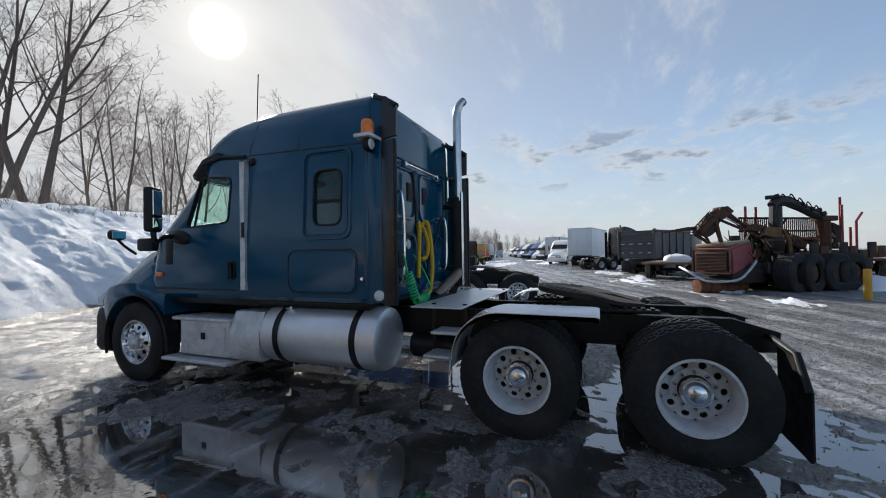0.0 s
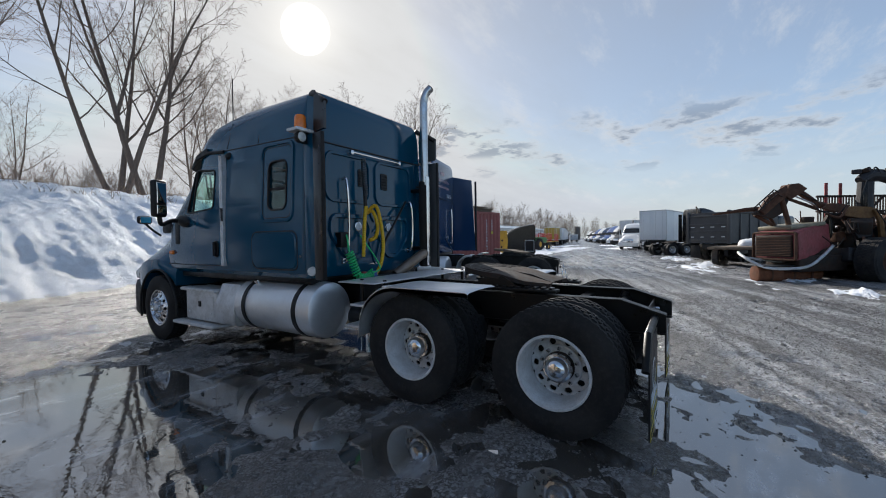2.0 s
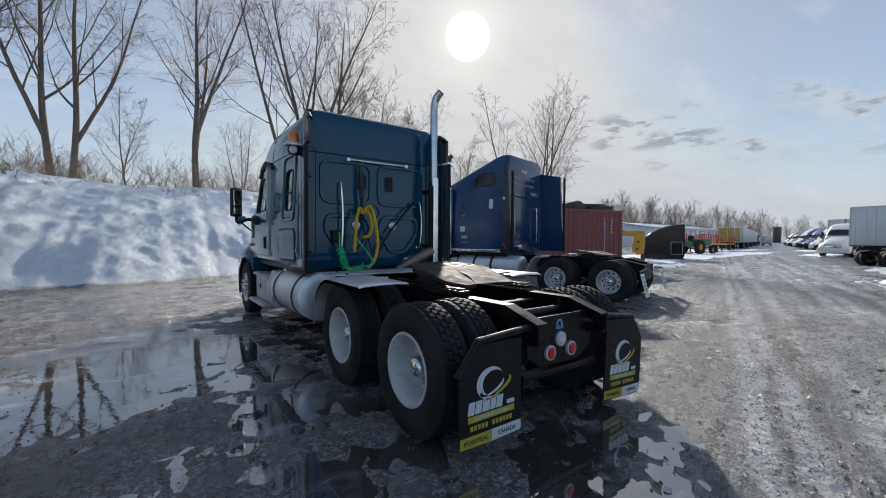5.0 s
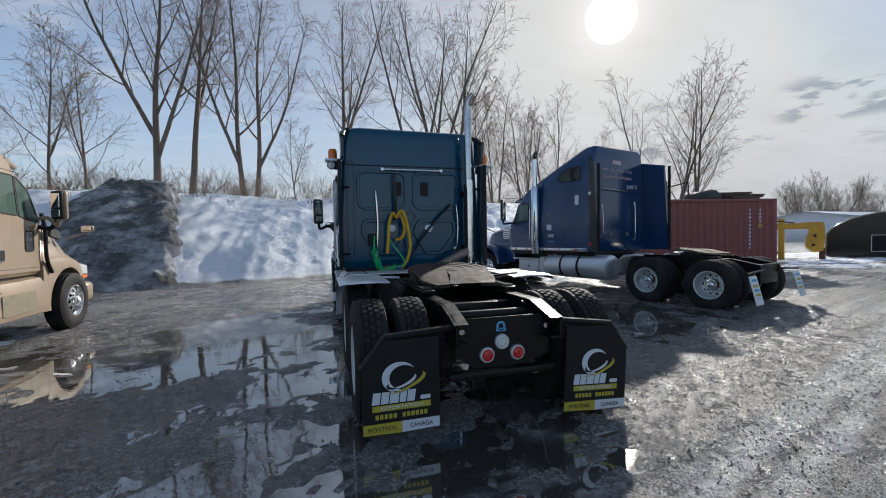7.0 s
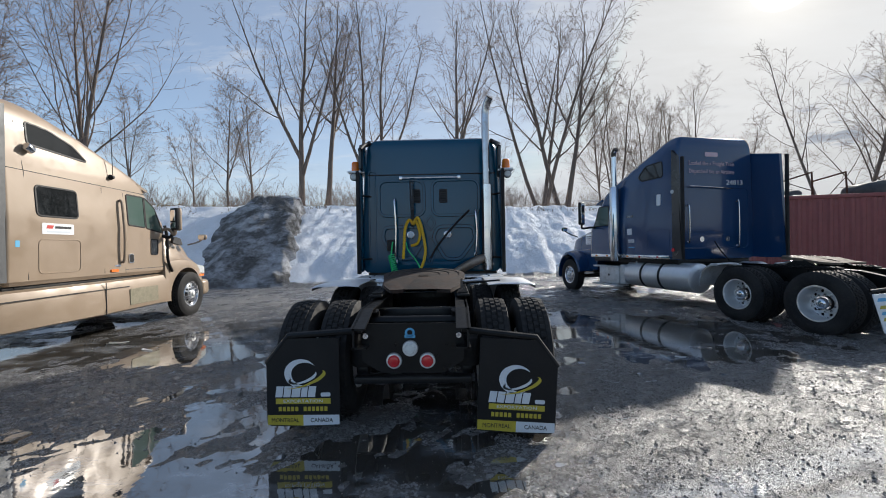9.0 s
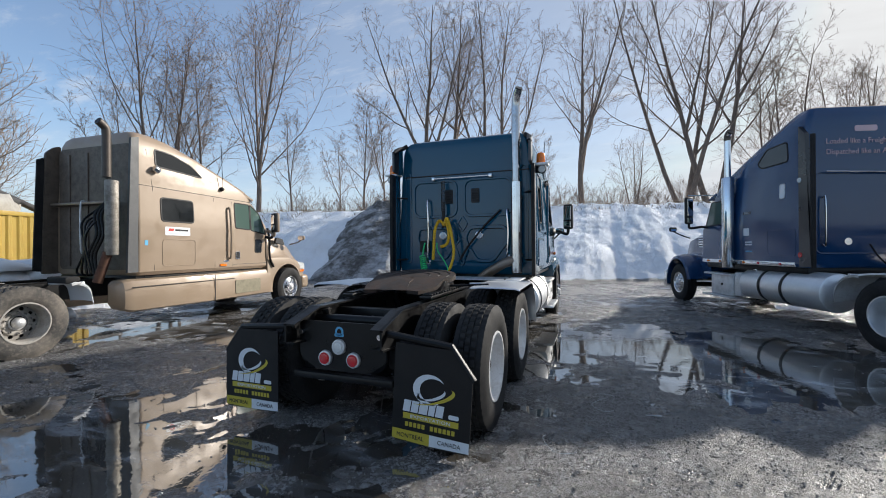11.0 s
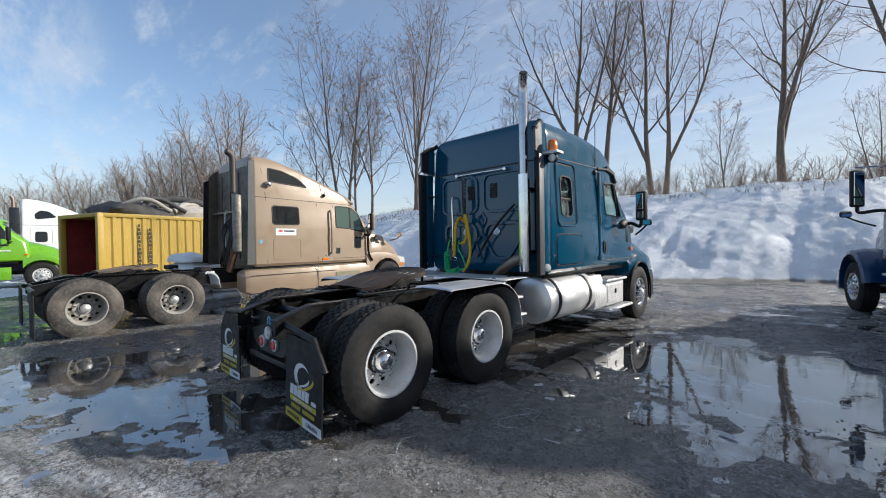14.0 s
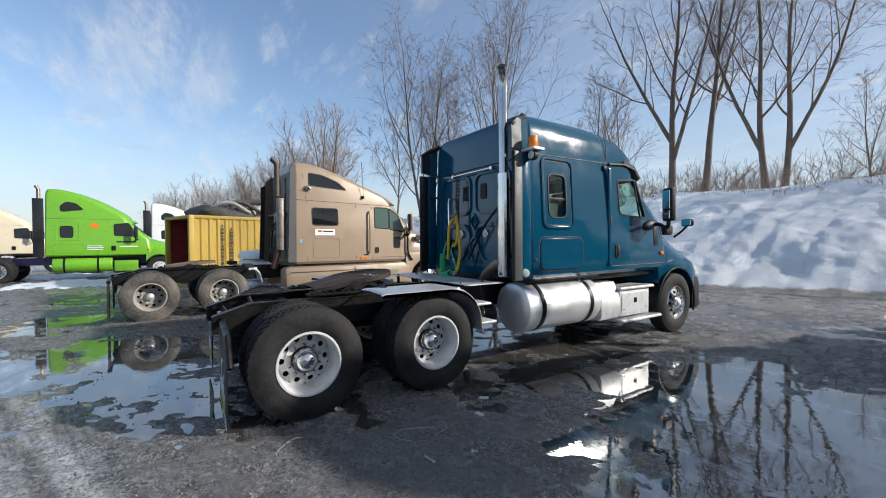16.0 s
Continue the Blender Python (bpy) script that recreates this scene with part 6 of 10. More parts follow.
        for z, y0, y1, xo in ((0.845, 4.58, 5.50, 1.14), (0.365, 4.55, 5.62, 1.20)):
            sb = boxed((min(s * 0.86, s * xo), y0, z - 0.03), (max(s * 0.86, s * xo), y1, z + 0.01), 0.012)
            for k in range(int((y1 - y0) / 0.05)):
                box(sb, (min(s * (xo - 0.14), s * (xo - 0.02)), y0 + 0.02 + k * 0.05, z + 0.01), (max(s * (xo - 0.14), s * (xo - 0.02)), y0 + 0.045 + k * 0.05, z + 0.018), 0.003, 1)
            part("step", sb, ALU_DULL, st)
        # tread-plate tool box with a sloped face
        b = bmesh.new()
        skin(b, [[(s * x, y, z) for x, z in ((0.72, 0.40), (1.08, 0.40), (1.12, 0.46), (1.12, 0.70), (1.02, 0.94), (0.72, 0.96))] for y in (4.14, 4.58)])
        tread_plate(b, (min(s * 1.12, 0), 4.15, 0.47), (max(s * 1.12, 0), 4.57, 0.70), "x+" if s > 0 else "x-", 0.032)
        part("tool_box", fix(b), ALU_DULL, tr, "tread-plate tool box")
        quarter_fender(tr, s, 0.66, 1.46, 1.075)
        for z, y in ((0.84, 1.98), (0.62, 2.06)):
            part("ladder_step", boxed((min(s * 0.80, s * 1.08), y - 0.13, z - 0.015), (max(s * 0.80, s * 1.08), y + 0.13, z + 0.012), 0.008), ALU_DULL, tr)
        for y in (1.86, 2.18):
            part("ladder_rail", boxed((s * 0.82 - 0.012, y - 0.02, 0.58), (s * 0.82 + 0.012, y + 0.02, 1.08), 0.006), BLACK, tr)
        part("air_tank", rodded((s * 0.62, 1.9, 0.62), (s * 0.62, 2.5, 0.62), 0.13, 20, None, 0.03), BLACK, tr)
    dk = boxed((-1.02, 1.82, 1.052), (1.02, 2.34, 1.066), 0.004, 1)
    part("deck_plate", dk, ALU, tr, "bare aluminium deck plate over the frame")
    part("deck_plate", boxed((-0.36, 2.36, 1.03), (0.5, 2.66, 1.045), 0.004, 1), BLACK, tr)
    return tr


def glass_sheet(rows, x=0.97, z0=1.95, z1=2.52, n=12):
    bm = bmesh.new()
    g = [[], []]
    for i in range(n + 1):
        u = -x + 2 * x * i / n
        col = []
        for k in range(5):
            z = z0 + (z1 - z0) * k / 4
            w, yf, rf = interp(rows, z, 3), interp(rows, z, 2), interp(rows, z, 5)
            over = max(0.0, abs(u) - (w - rf))
            col.append(Vector((u, yf - rf + math.sqrt(max(rf * rf - over * over, 0.0001)) - 0.012, z)))
        g[0].append([bm.verts.new(c) for c in col])
    for a, b in zip(g[0], g[0][1:]):
        for k in range(4):
            bm.faces.new((a[k], b[k], b[k + 1], a[k + 1]))
    return fix(bm)


def visor():
    """The dark sun visor over the windshield."""
    bm = bmesh.new()
    loops = []
    for i in range(13):
        u = -1.09 + 2.18 * i / 12
        b = 0.34 * max(0.0, abs(u) - 0.70) ** 2 / 0.1156
        loops.append([(u, 5.20 - b, 2.79), (u, 5.38 - b * 0.8, 2.72), (u, 5.50 - b * 0.7, 2.55), (u, 5.47 - b * 0.7, 2.535), (u, 5.34 - b * 0.8, 2.68), (u, 5.18 - b, 2.72)])
    skin(bm, loops)
    return fix(bm)


teal_tractor()

# ---- the other road tractors ----
DULL_SHIELD = plain("grimy_muffler_shield", (0.30, 0.28, 0.25), 0.6, 0.5, dirt=(0.10, 0.08, 0.06), amount=0.7, scale=9)
def hood_loft(rows):
    """A hood from rows of (y, half width, bottom z, shoulder z, top z, top half width)."""
    loops = []
    for y, w, zb, zs, zt, tw in rows:
        half = [(w, zb), (w, zs - 0.10), (w - 0.02, zs - 0.02), (w - 0.08, zs + 0.03), (tw + (w - tw) * 0.35, zs + 0.05 + (zt - zs) * 0.2), (tw, zs + (zt - zs) * 0.75), (tw * 0.7, zt - 0.02), (tw * 0.3, zt)]
        loops.append([(x, y, z) for x, z in half] + [(-x, y, z) for x, z in half[::-1]])
    bm = bmesh.new()
    skin(bm, loops)
    return fix(bm)


def arch_cutters(y, r=0.60, x0=0.70):
    out = []
    for s in (-1, 1):
        b = bmesh.new()
        rod(b, (s * x0, y, 0.50), (s * 1.45, y, 0.50), r, 36)
        out.append(fix(b))
        out.append(boxed((min(s * x0, s * 1.45), y - r * 0.9, -0.3), (max(s * x0, s * 1.45), y + r, 0.50)))
    return out


def chassis(tr, steer_y, front, rim="white", tyre=None, hub=None, far=False, front_rim="alu", mat=None):
    frame_rails(tr, -0.62, front - 0.5, 0.70, 1.0, mat=mat)
    for y in (0.0, 1.32):
        axle(tr, y, mat)
        dual(tr, y, rim, tyre, hub, far)
    for s in (-1, 1):
        wheel(tr, s * 1.02, steer_y, s, "front", front_rim, far=far)
    part("front_axle", boxed((-0.95, steer_y - 0.08, 0.38), (0.95, steer_y + 0.08, 0.50), 0.03), BLACK, tr)
    part("engine_block", boxed((-0.42, steer_y - 1.0, 0.55), (0.42, steer_y + 0.35, 1.15), 0.06), BLACK, tr)
    part("gearbox", boxed((-0.30, 3.6, 0.50), (0.30, steer_y - 1.0, 1.02), 0.08), BLACK, tr)


def slab_front(rows, x, z0, z1, n=12):
    """A bent pane that hugs the front of a cab."""
    bm = bmesh.new()
    loops = []
    for lift in (0.012, 0.004):
        cols = []
        for i in range(n + 1):
            u = -x + 2 * x * i / n
            for kk in range(4):
                z = z0 + (z1 - z0) * kk / 3
                w, yf, rf = interp(rows, z, 3), interp(rows, z, 2), interp(rows, z, 5)
                over = max(0.0, abs(u) - (w - rf))
                cols.append((u, yf - rf + math.sqrt(max(rf * rf - over * over, 1e-4)) + lift, z))
        loops.append([bm.verts.new(c) for c in cols])
    for a, flip in ((loops[0], False), (loops[1], True)):
        for i in range(n):
            for kk in range(3):
                q = [a[i * 4 + kk], a[(i + 1) * 4 + kk], a[(i + 1) * 4 + kk + 1], a[i * 4 + kk + 1]]
                bm.faces.new(q[::-1] if flip else q)
    return fix(bm)


def seam(body, rows, pts, sides=(-1, 1), r=0.006):
    for s in sides:
        f = wall_map(rows, s)
        part("panel_seam", piped([f(*p, -0.001) for p in pts], r, 5), INK, body)


BROWN_PIPE = plain("burnt_brown_pipe", (0.075, 0.062, 0.054), 0.5, 0.5, dirt=(0.14, 0.12, 0.10), amount=0.4, scale=6)


def straight_stack(tr, x, y, z0, z1, z_guard, r=0.065, tip=None):
    """A chrome exhaust with a bright half-round guard round its lower part."""
    s = 1 if x > 0 else -1
    pts = [(x, y, z_guard - 0.2), (x, y, (z_guard + z1) / 2), (x, y, z1 - 0.12)] + ([(x, y - 0.03, z1 - 0.04), (x, y - 0.09, z1)] if tip else [(x, y, z1)])
    ex = part("exhaust_pipe", piped(smooth_line(pts, 4), r, 18), CHROME, tr, "chrome exhaust stack")
    part("stack_tip", piped(smooth_line([(x, y, z1 - 0.17), (x, y, z1 - 0.10), (x, y - 0.03, z1 - 0.03), (x, y - 0.095, z1 + 0.01)], 4), r * 1.06, 18), BROWN_PIPE, ex, "sooty curved tip")
    part("stack_mouth", rodded((x, y - (0.088 if tip else 0), z1 - 0.01), (x, y - (0.095 if tip else 0), z1 + 0.004), r * 0.9, 16), INK, ex)
    part("stack_guard", rodded((x, y, z0), (x, y, z_guard), 0.12, 24, None, 0.012), CHROME, ex, "mirror-bright exhaust guard")
    return ex


def navy_tractor():
    """The long-nosed navy tractor parked beside."""
    R = [(1.10, 2.78, 6.05, 1.04, 0.05, 0.1), (1.16, 2.75, 6.08, 1.09, 0.05, 0.12), (1.9, 2.75, 6.08, 1.10, 0.06, 0.2), (2.02, 2.75, 6.02, 1.09, 0.06, 0.25),
         (2.60, 2.75, 5.66, 1.07, 0.06, 0.28), (2.74, 2.75, 5.60, 1.06, 0.06, 0.3), (2.86, 2.75, 5.52, 1.06, 0.06, 0.35), (3.02, 2.75, 5.26, 1.055, 0.06, 0.42),
         (3.25, 2.75, 4.78, 1.05, 0.06, 0.48), (3.48, 2.75, 4.24, 1.04, 0.07, 0.5), (3.66, 2.75, 3.76, 1.02, 0.08, 0.45), (3.78, 2.76, 3.40, 0.99, 0.09, 0.3), (3.85, 2.79, 3.16, 0.94, 0.09, 0.15), (3.87, 2.84, 3.0, 0.86, 0.06, 0.06)]
    tr = thing("semi_truck", "navy blue long-nosed road tractor with chrome exhausts and a tall sleeper", "truck")
    body = part("cab_shell", cab_solid(R), BLUE, tr, "navy blue cab and tall sloping sleeper")
    door_glass = rounded_poly([(5.80, 1.98), (5.14, 2.0), (5.14, 2.52), (5.58, 2.54)], 0.06)
    upper = rounded_poly([(3.16, 3.02), (3.86, 3.02), (3.98, 3.12), (3.72, 3.36), (3.20, 3.38)], 0.07)
    for s in (-1, 1):
        pane(body, R, door_glass, s, GLASS_GREEN, name="door_window")
        pane(body, R, upper, s, name="upper_window")
        pane(body, R, rounded_rect(3.22, 2.36, 3.34, 2.62, 0.03), s, PAPER, ALU_DULL, "vent_cover", 0.02)
        f = wall_map(R, s)
        part("baggage_hatch", ringed(rounded_rect(2.95, 1.30, 3.65, 1.78, 0.05), f, 0.015, -0.004, 0.005), BLUE, body)
        sk = part("bright_sill", boxed((min(s * 1.085, s * 1.11), 2.95, 1.10), (max(s * 1.085, s * 1.11), 5.95, 1.19), 0.008), CHROME, tr, "polished sill strip with marker lamps")
        for y in (3.3, 3.9, 4.35, 5.2, 5.7):
            part("sill_lamp", rodded((s * 1.108, y, 1.145), (s * 1.125, y, 1.145), 0.025, 12), AMBER_LENS if y > 4 else RED_LENS, sk)
        g = part("grab_handle", piped(smooth_line([f(5.0, 2.45, 0.0), f(5.0, 2.42, 0.06), f(5.0, 1.9, 0.07), f(5.0, 1.35, 0.06), f(5.0, 1.32, 0.0)], 4), 0.016, 8), CHROME, body)
        part("side_lamp", rodded((s * 1.09, 2.84, 2.62), (s * 1.12, 2.84, 2.62), 0.05, 16, 0.045, 0.01), CLEAR_LENS, body)
        part("rear_reflector", rodded((s * 1.09, 2.83, 1.32), (s * 1.115, 2.83, 1.32), 0.045, 14), RED_LENS, body)
        part("number_decal", slabbed([(4.15, 2.145), (4.40, 2.145), (4.40, 2.20), (4.15, 2.20)], f, 0.001, 0.003), INK, body)
        words("lettering", "24813", 0.07, PAPER, body, Matrix.Translation(Vector(f(4.27, 2.172, 0.005))) @ (pose(0, 0, 0, 90, 0, 90) if s > 0 else pose(0, 0, 0, 90, 0, -90)))
        part("white_sticker", slabbed(rounded_rect(4.18, 1.70, 4.36, 1.86, 0.01), f, 0.001, 0.003), PAPER, body)
        for q, mt in ((1.55, LOGO_GREY), (1.50, LOGO_GREY), (1.36, BLUE_DECAL)):
            part("small_sticker", slabbed(rounded_rect(4.10, q, 4.32, q + 0.03, 0.004), f, 0.001, 0.003), mt, body)
        mirror_pair(tr, s, (1.08, 5.75, 1.95), (1.34, 5.86, 2.05), (1.55, 5.96, 2.72), (s * 0.78, 7.2, 1.72), (1.20, 7.28, 1.98))
        part("mirror_brace", rodded((s * 1.05, 5.55, 2.72), (s * 1.48, 5.88, 2.76), 0.014, 8), CHROME, tr)
        straight_stack(tr, s * 1.20, 4.72, 1.02, 3.98, 3.00, tip=True)
        # black rubber-edged extenders; the one on the passenger side stands further back
        back = 2.60 if s < 0 else 2.02
        ex = part("side_extender", slabbed([(back, 1.12), (2.86, 1.12), (2.86, 3.56), (back + 0.12, 3.40)], on_side(s, 1.056), -0.02, 0.05), BLUE if s > 0 else BLACK_PAINT, tr, "sleeper side fairing")
        part("extender_edge", boxed((s * 1.075 - 0.03, back - 0.04, 1.10), (s * 1.075 + 0.03, back + 0.02, 3.36), 0.012), RUBBER, ex)
        tank(tr, s, 0.84, 0.70, 0.325, 2.35, 4.45, (0.42, 0.70))
        bx = boxed((min(s * 0.74, s * 1.12), 4.70, 0.38), (max(s * 0.74, s * 1.12), 5.55, 0.86), 0.03)
        st = part("step_box", bx, ALU_DULL, tr, "bare aluminium step box")
        part("box_latch", rodded((s * 1.115, 5.1, 0.62), (s * 1.135, 5.1, 0.62), 0.03, 12), BLACK, st)
        for z, xo in ((0.86, 1.18), (0.36, 1.22)):
            part("step", boxed((min(s * 0.86, s * xo), 4.62, z - 0.03), (max(s * 0.86, s * xo), 5.75, z + 0.01), 0.01), ALU_DULL, st)
        part("tool_box", boxed((min(s * 0.74, s * 1.10), 4.47, 0.40), (max(s * 0.74, s * 1.10), 4.68, 0.92), 0.03), ALU_DULL, tr)
        # rounded fender over the steer wheel
        bm = bmesh.new()
        lp = []
        for kk in range(15):
            a = radians(-8 + 178 * kk / 14)
            c, sn = math.cos(a), math.sin(a)
            y, z = 7.12 + 0.66 * c, 0.50 + 0.72 * sn
            lp.append([(s * 0.70, y - 0.02 * c, z - 0.02 * sn), (s * 0.72, y + 0.03 * c, z + 0.05 * sn), (s * 1.0, y + 0.05 * c, z + 0.07 * sn), (s * 1.17, y + 0.01 * c, z + 0.02 * sn), (s * 1.20, y - 0.06 * c, z - 0.06 * sn), (s * 1.17, y - 0.07 * c, z - 0.07 * sn), (s * 0.95, y - 0.03 * c, z - 0.02 * sn)])
        skin(bm, lp)
        part("front_fender", fix(bm), BLUE, tr, "rounded navy front fender")
        fl = part("fender_lamp", boxed((s * 1.0 - 0.04, 7.30, 1.20), (s * 1.0 + 0.04, 7.38, 1.25), 0.015), AMBER_LENS, tr)
        quarter_fender(tr, s, 1.62, 1.70, 1.06, ALU_DULL, r=0.34)
        # pale, narrow, bent flaps
        out = [(-0.15, 0.0), (0.15, 0.0), (0.15, 0.52), (-0.15, 0.52)]
        fp = part("mud_flap", slabbed(rounded_poly(out, 0.02), lambda u, v, d: (s * 1.0 + u, -0.70 - d - 0.13 * (1 - v / 0.52), 0.20 + v), -0.006, 0.006), PAPER, tr, "pale printed mud flap on a steel arm")
        for q, mt in ((0.10, LOGO_GREY), (0.16, LOGO_GOLD), (0.24, BLUE_DECAL), (0.32, LOGO_GOLD), (0.42, BLUE_DECAL)):
            part("print_bar", slabbed([(-0.11, q), (0.11, q), (0.09, q + 0.045), (-0.07, q + 0.045)], lambda u, v, d: (s * 1.0 + u, -0.70 - d - 0.13 * (1 - v / 0.52), 0.20 + v), 0.006, 0.009), mt, fp)
        part("hanger", rodded((s * 0.42, -0.66, 0.80), (s * 1.16, -0.68, 0.76), 0.022, 8), BLACK, fp)
    part("hood", carve(hood_loft([(6.02, 0.86, 0.70, 1.30, 2.0, 0.72), (6.5, 0.84, 0.70, 1.30, 1.95, 0.70), (7.1, 0.80, 0.70, 1.28, 1.86, 0.66), (7.55, 0.76, 0.70, 1.24, 1.76, 0.62), (7.72, 0.70, 0.72, 1.2, 1.62, 0.55)]), [boxed((-0.6, 5.0, 0.5), (0.6, 7.0, 0.9))], "hood", BLUE), None, tr, "tall narrow navy hood")
    for s in (-1, 1):
        v = part("hood_vent", slabbed(rounded_rect(6.30, 1.46, 6.62, 1.78, 0.05), on_side(s, 0.83), 0, 0.03, 0.01), CHROME, tr, "chrome side air intake grille")
        for q in range(4):
            part("vent_slat", boxed((s * 0.862 - 0.006, 6.33, 1.50 + q * 0.065), (s * 0.862 + 0.006, 6.59, 1.525 + q * 0.065), 0.003, 1), INK, v)
    part("windshield", slab_front(R, 0.95, 2.04, 2.58), GLASS_DARK, body)
    vz = bmesh.new()
    skin(vz, [[(x, 5.55, 2.76), (x, 5.86, 2.64), (x, 5.86, 2.62), (x, 5.55, 2.70)] for x in (-1.0, 1.0)])
    part("sun_visor", fix(vz), BLUE, tr)
    part("bumper", boxed((-1.18, 7.75, 0.34), (1.18, 7.98, 0.80), 0.06, 3), CHROME, tr)
    part("grille", boxed((-0.55, 7.66, 0.82), (0.55, 7.78, 1.55), 0.05, 3), CHROME, tr)
    # writing on the rear wall
    yb = 2.742
    part("name_bar", slabbed(rounded_rect(-0.30, 3.42, 0.05, 3.52, 0.03), on_back(yb + 0.006), 0, 0.006), PINK_SIGN, body)
    words("lettering", "Loaded like a Freight Train", 0.13, PINK_SIGN, body, pose(-0.12, yb, 3.26, 90), 1.25)
    words("lettering", "Dispatched like an Airplane", 0.13, PINK_SIGN, body, pose(-0.12, yb, 3.08, 90), 1.25)
    words("lettering", "24813", 0.16, PAPER, body, pose(0.52, yb, 2.84, 90), 0.46)
    for o in (rounded_rect(-0.92, 1.35, 0.9, 2.72, 0.1),):
        part("pressed_panel", ringed(o, on_back(2.75), 0.03, -0.004, 0.012), BLUE, body)
    for x, z0, z1 in ((-0.82, 1.5, 2.3), (0.55, 1.4, 2.4)):
        part("grab_handle", piped(smooth_line([(x, 2.74, z1), (x, 2.67, z1 - 0.03), (x, 2.67, z0 + 0.03), (x, 2.74, z0)], 4), 0.016, 8), CHROME, tr)
    part("hose_rail", rodded((-0.80, 2.68, 2.74), (0.35, 2.68, 2.70), 0.013, 8), CHROME, tr)
    for x in (-0.42, 0.30):
        part("round_port", rodded((x, 2.75, 1.55), (x, 2.73, 1.55), 0.06, 18), CHROME, body)
    part("air_hose", piped(smooth_line([(-0.15, 2.66, 1.5), (-0.12, 2.55, 1.3), (0.02, 2.5, 1.12), (0.12, 2.55, 1.05)], 6), 0.014, 7), BLACK, tr)
    chassis(tr, 7.12, 7.9, "alu")
    part("tail_plate", boxed((-0.40, -0.60, 0.52), (0.40, -0.56, 0.90), 0.01), BLACK, tr)
    fifth_wheel(tr, 0.72, 1.17, 4.0, greasy=WOOD)
    part("cab_floor_beam", boxed((-1.0, 2.80, 0.98), (1.0, 5.95, 1.10), 0.02), BLACK, tr)
    return tr


STEP_TAN = plain("scuffed_tan_metal", (0.26, 0.235, 0.165), 0.5, 0.3, dirt=(0.12, 0.10, 0.07), amount=0.5, scale=8)


# beige with the shade behind the sleeper put into its colour, plus grime blotches
SHADED_BEIGE = plain("shaded_beige_paint", (0.120, 0.092, 0.070), 0.55, dirt=(0.040, 0.033, 0.028), amount=0.6, scale=4)


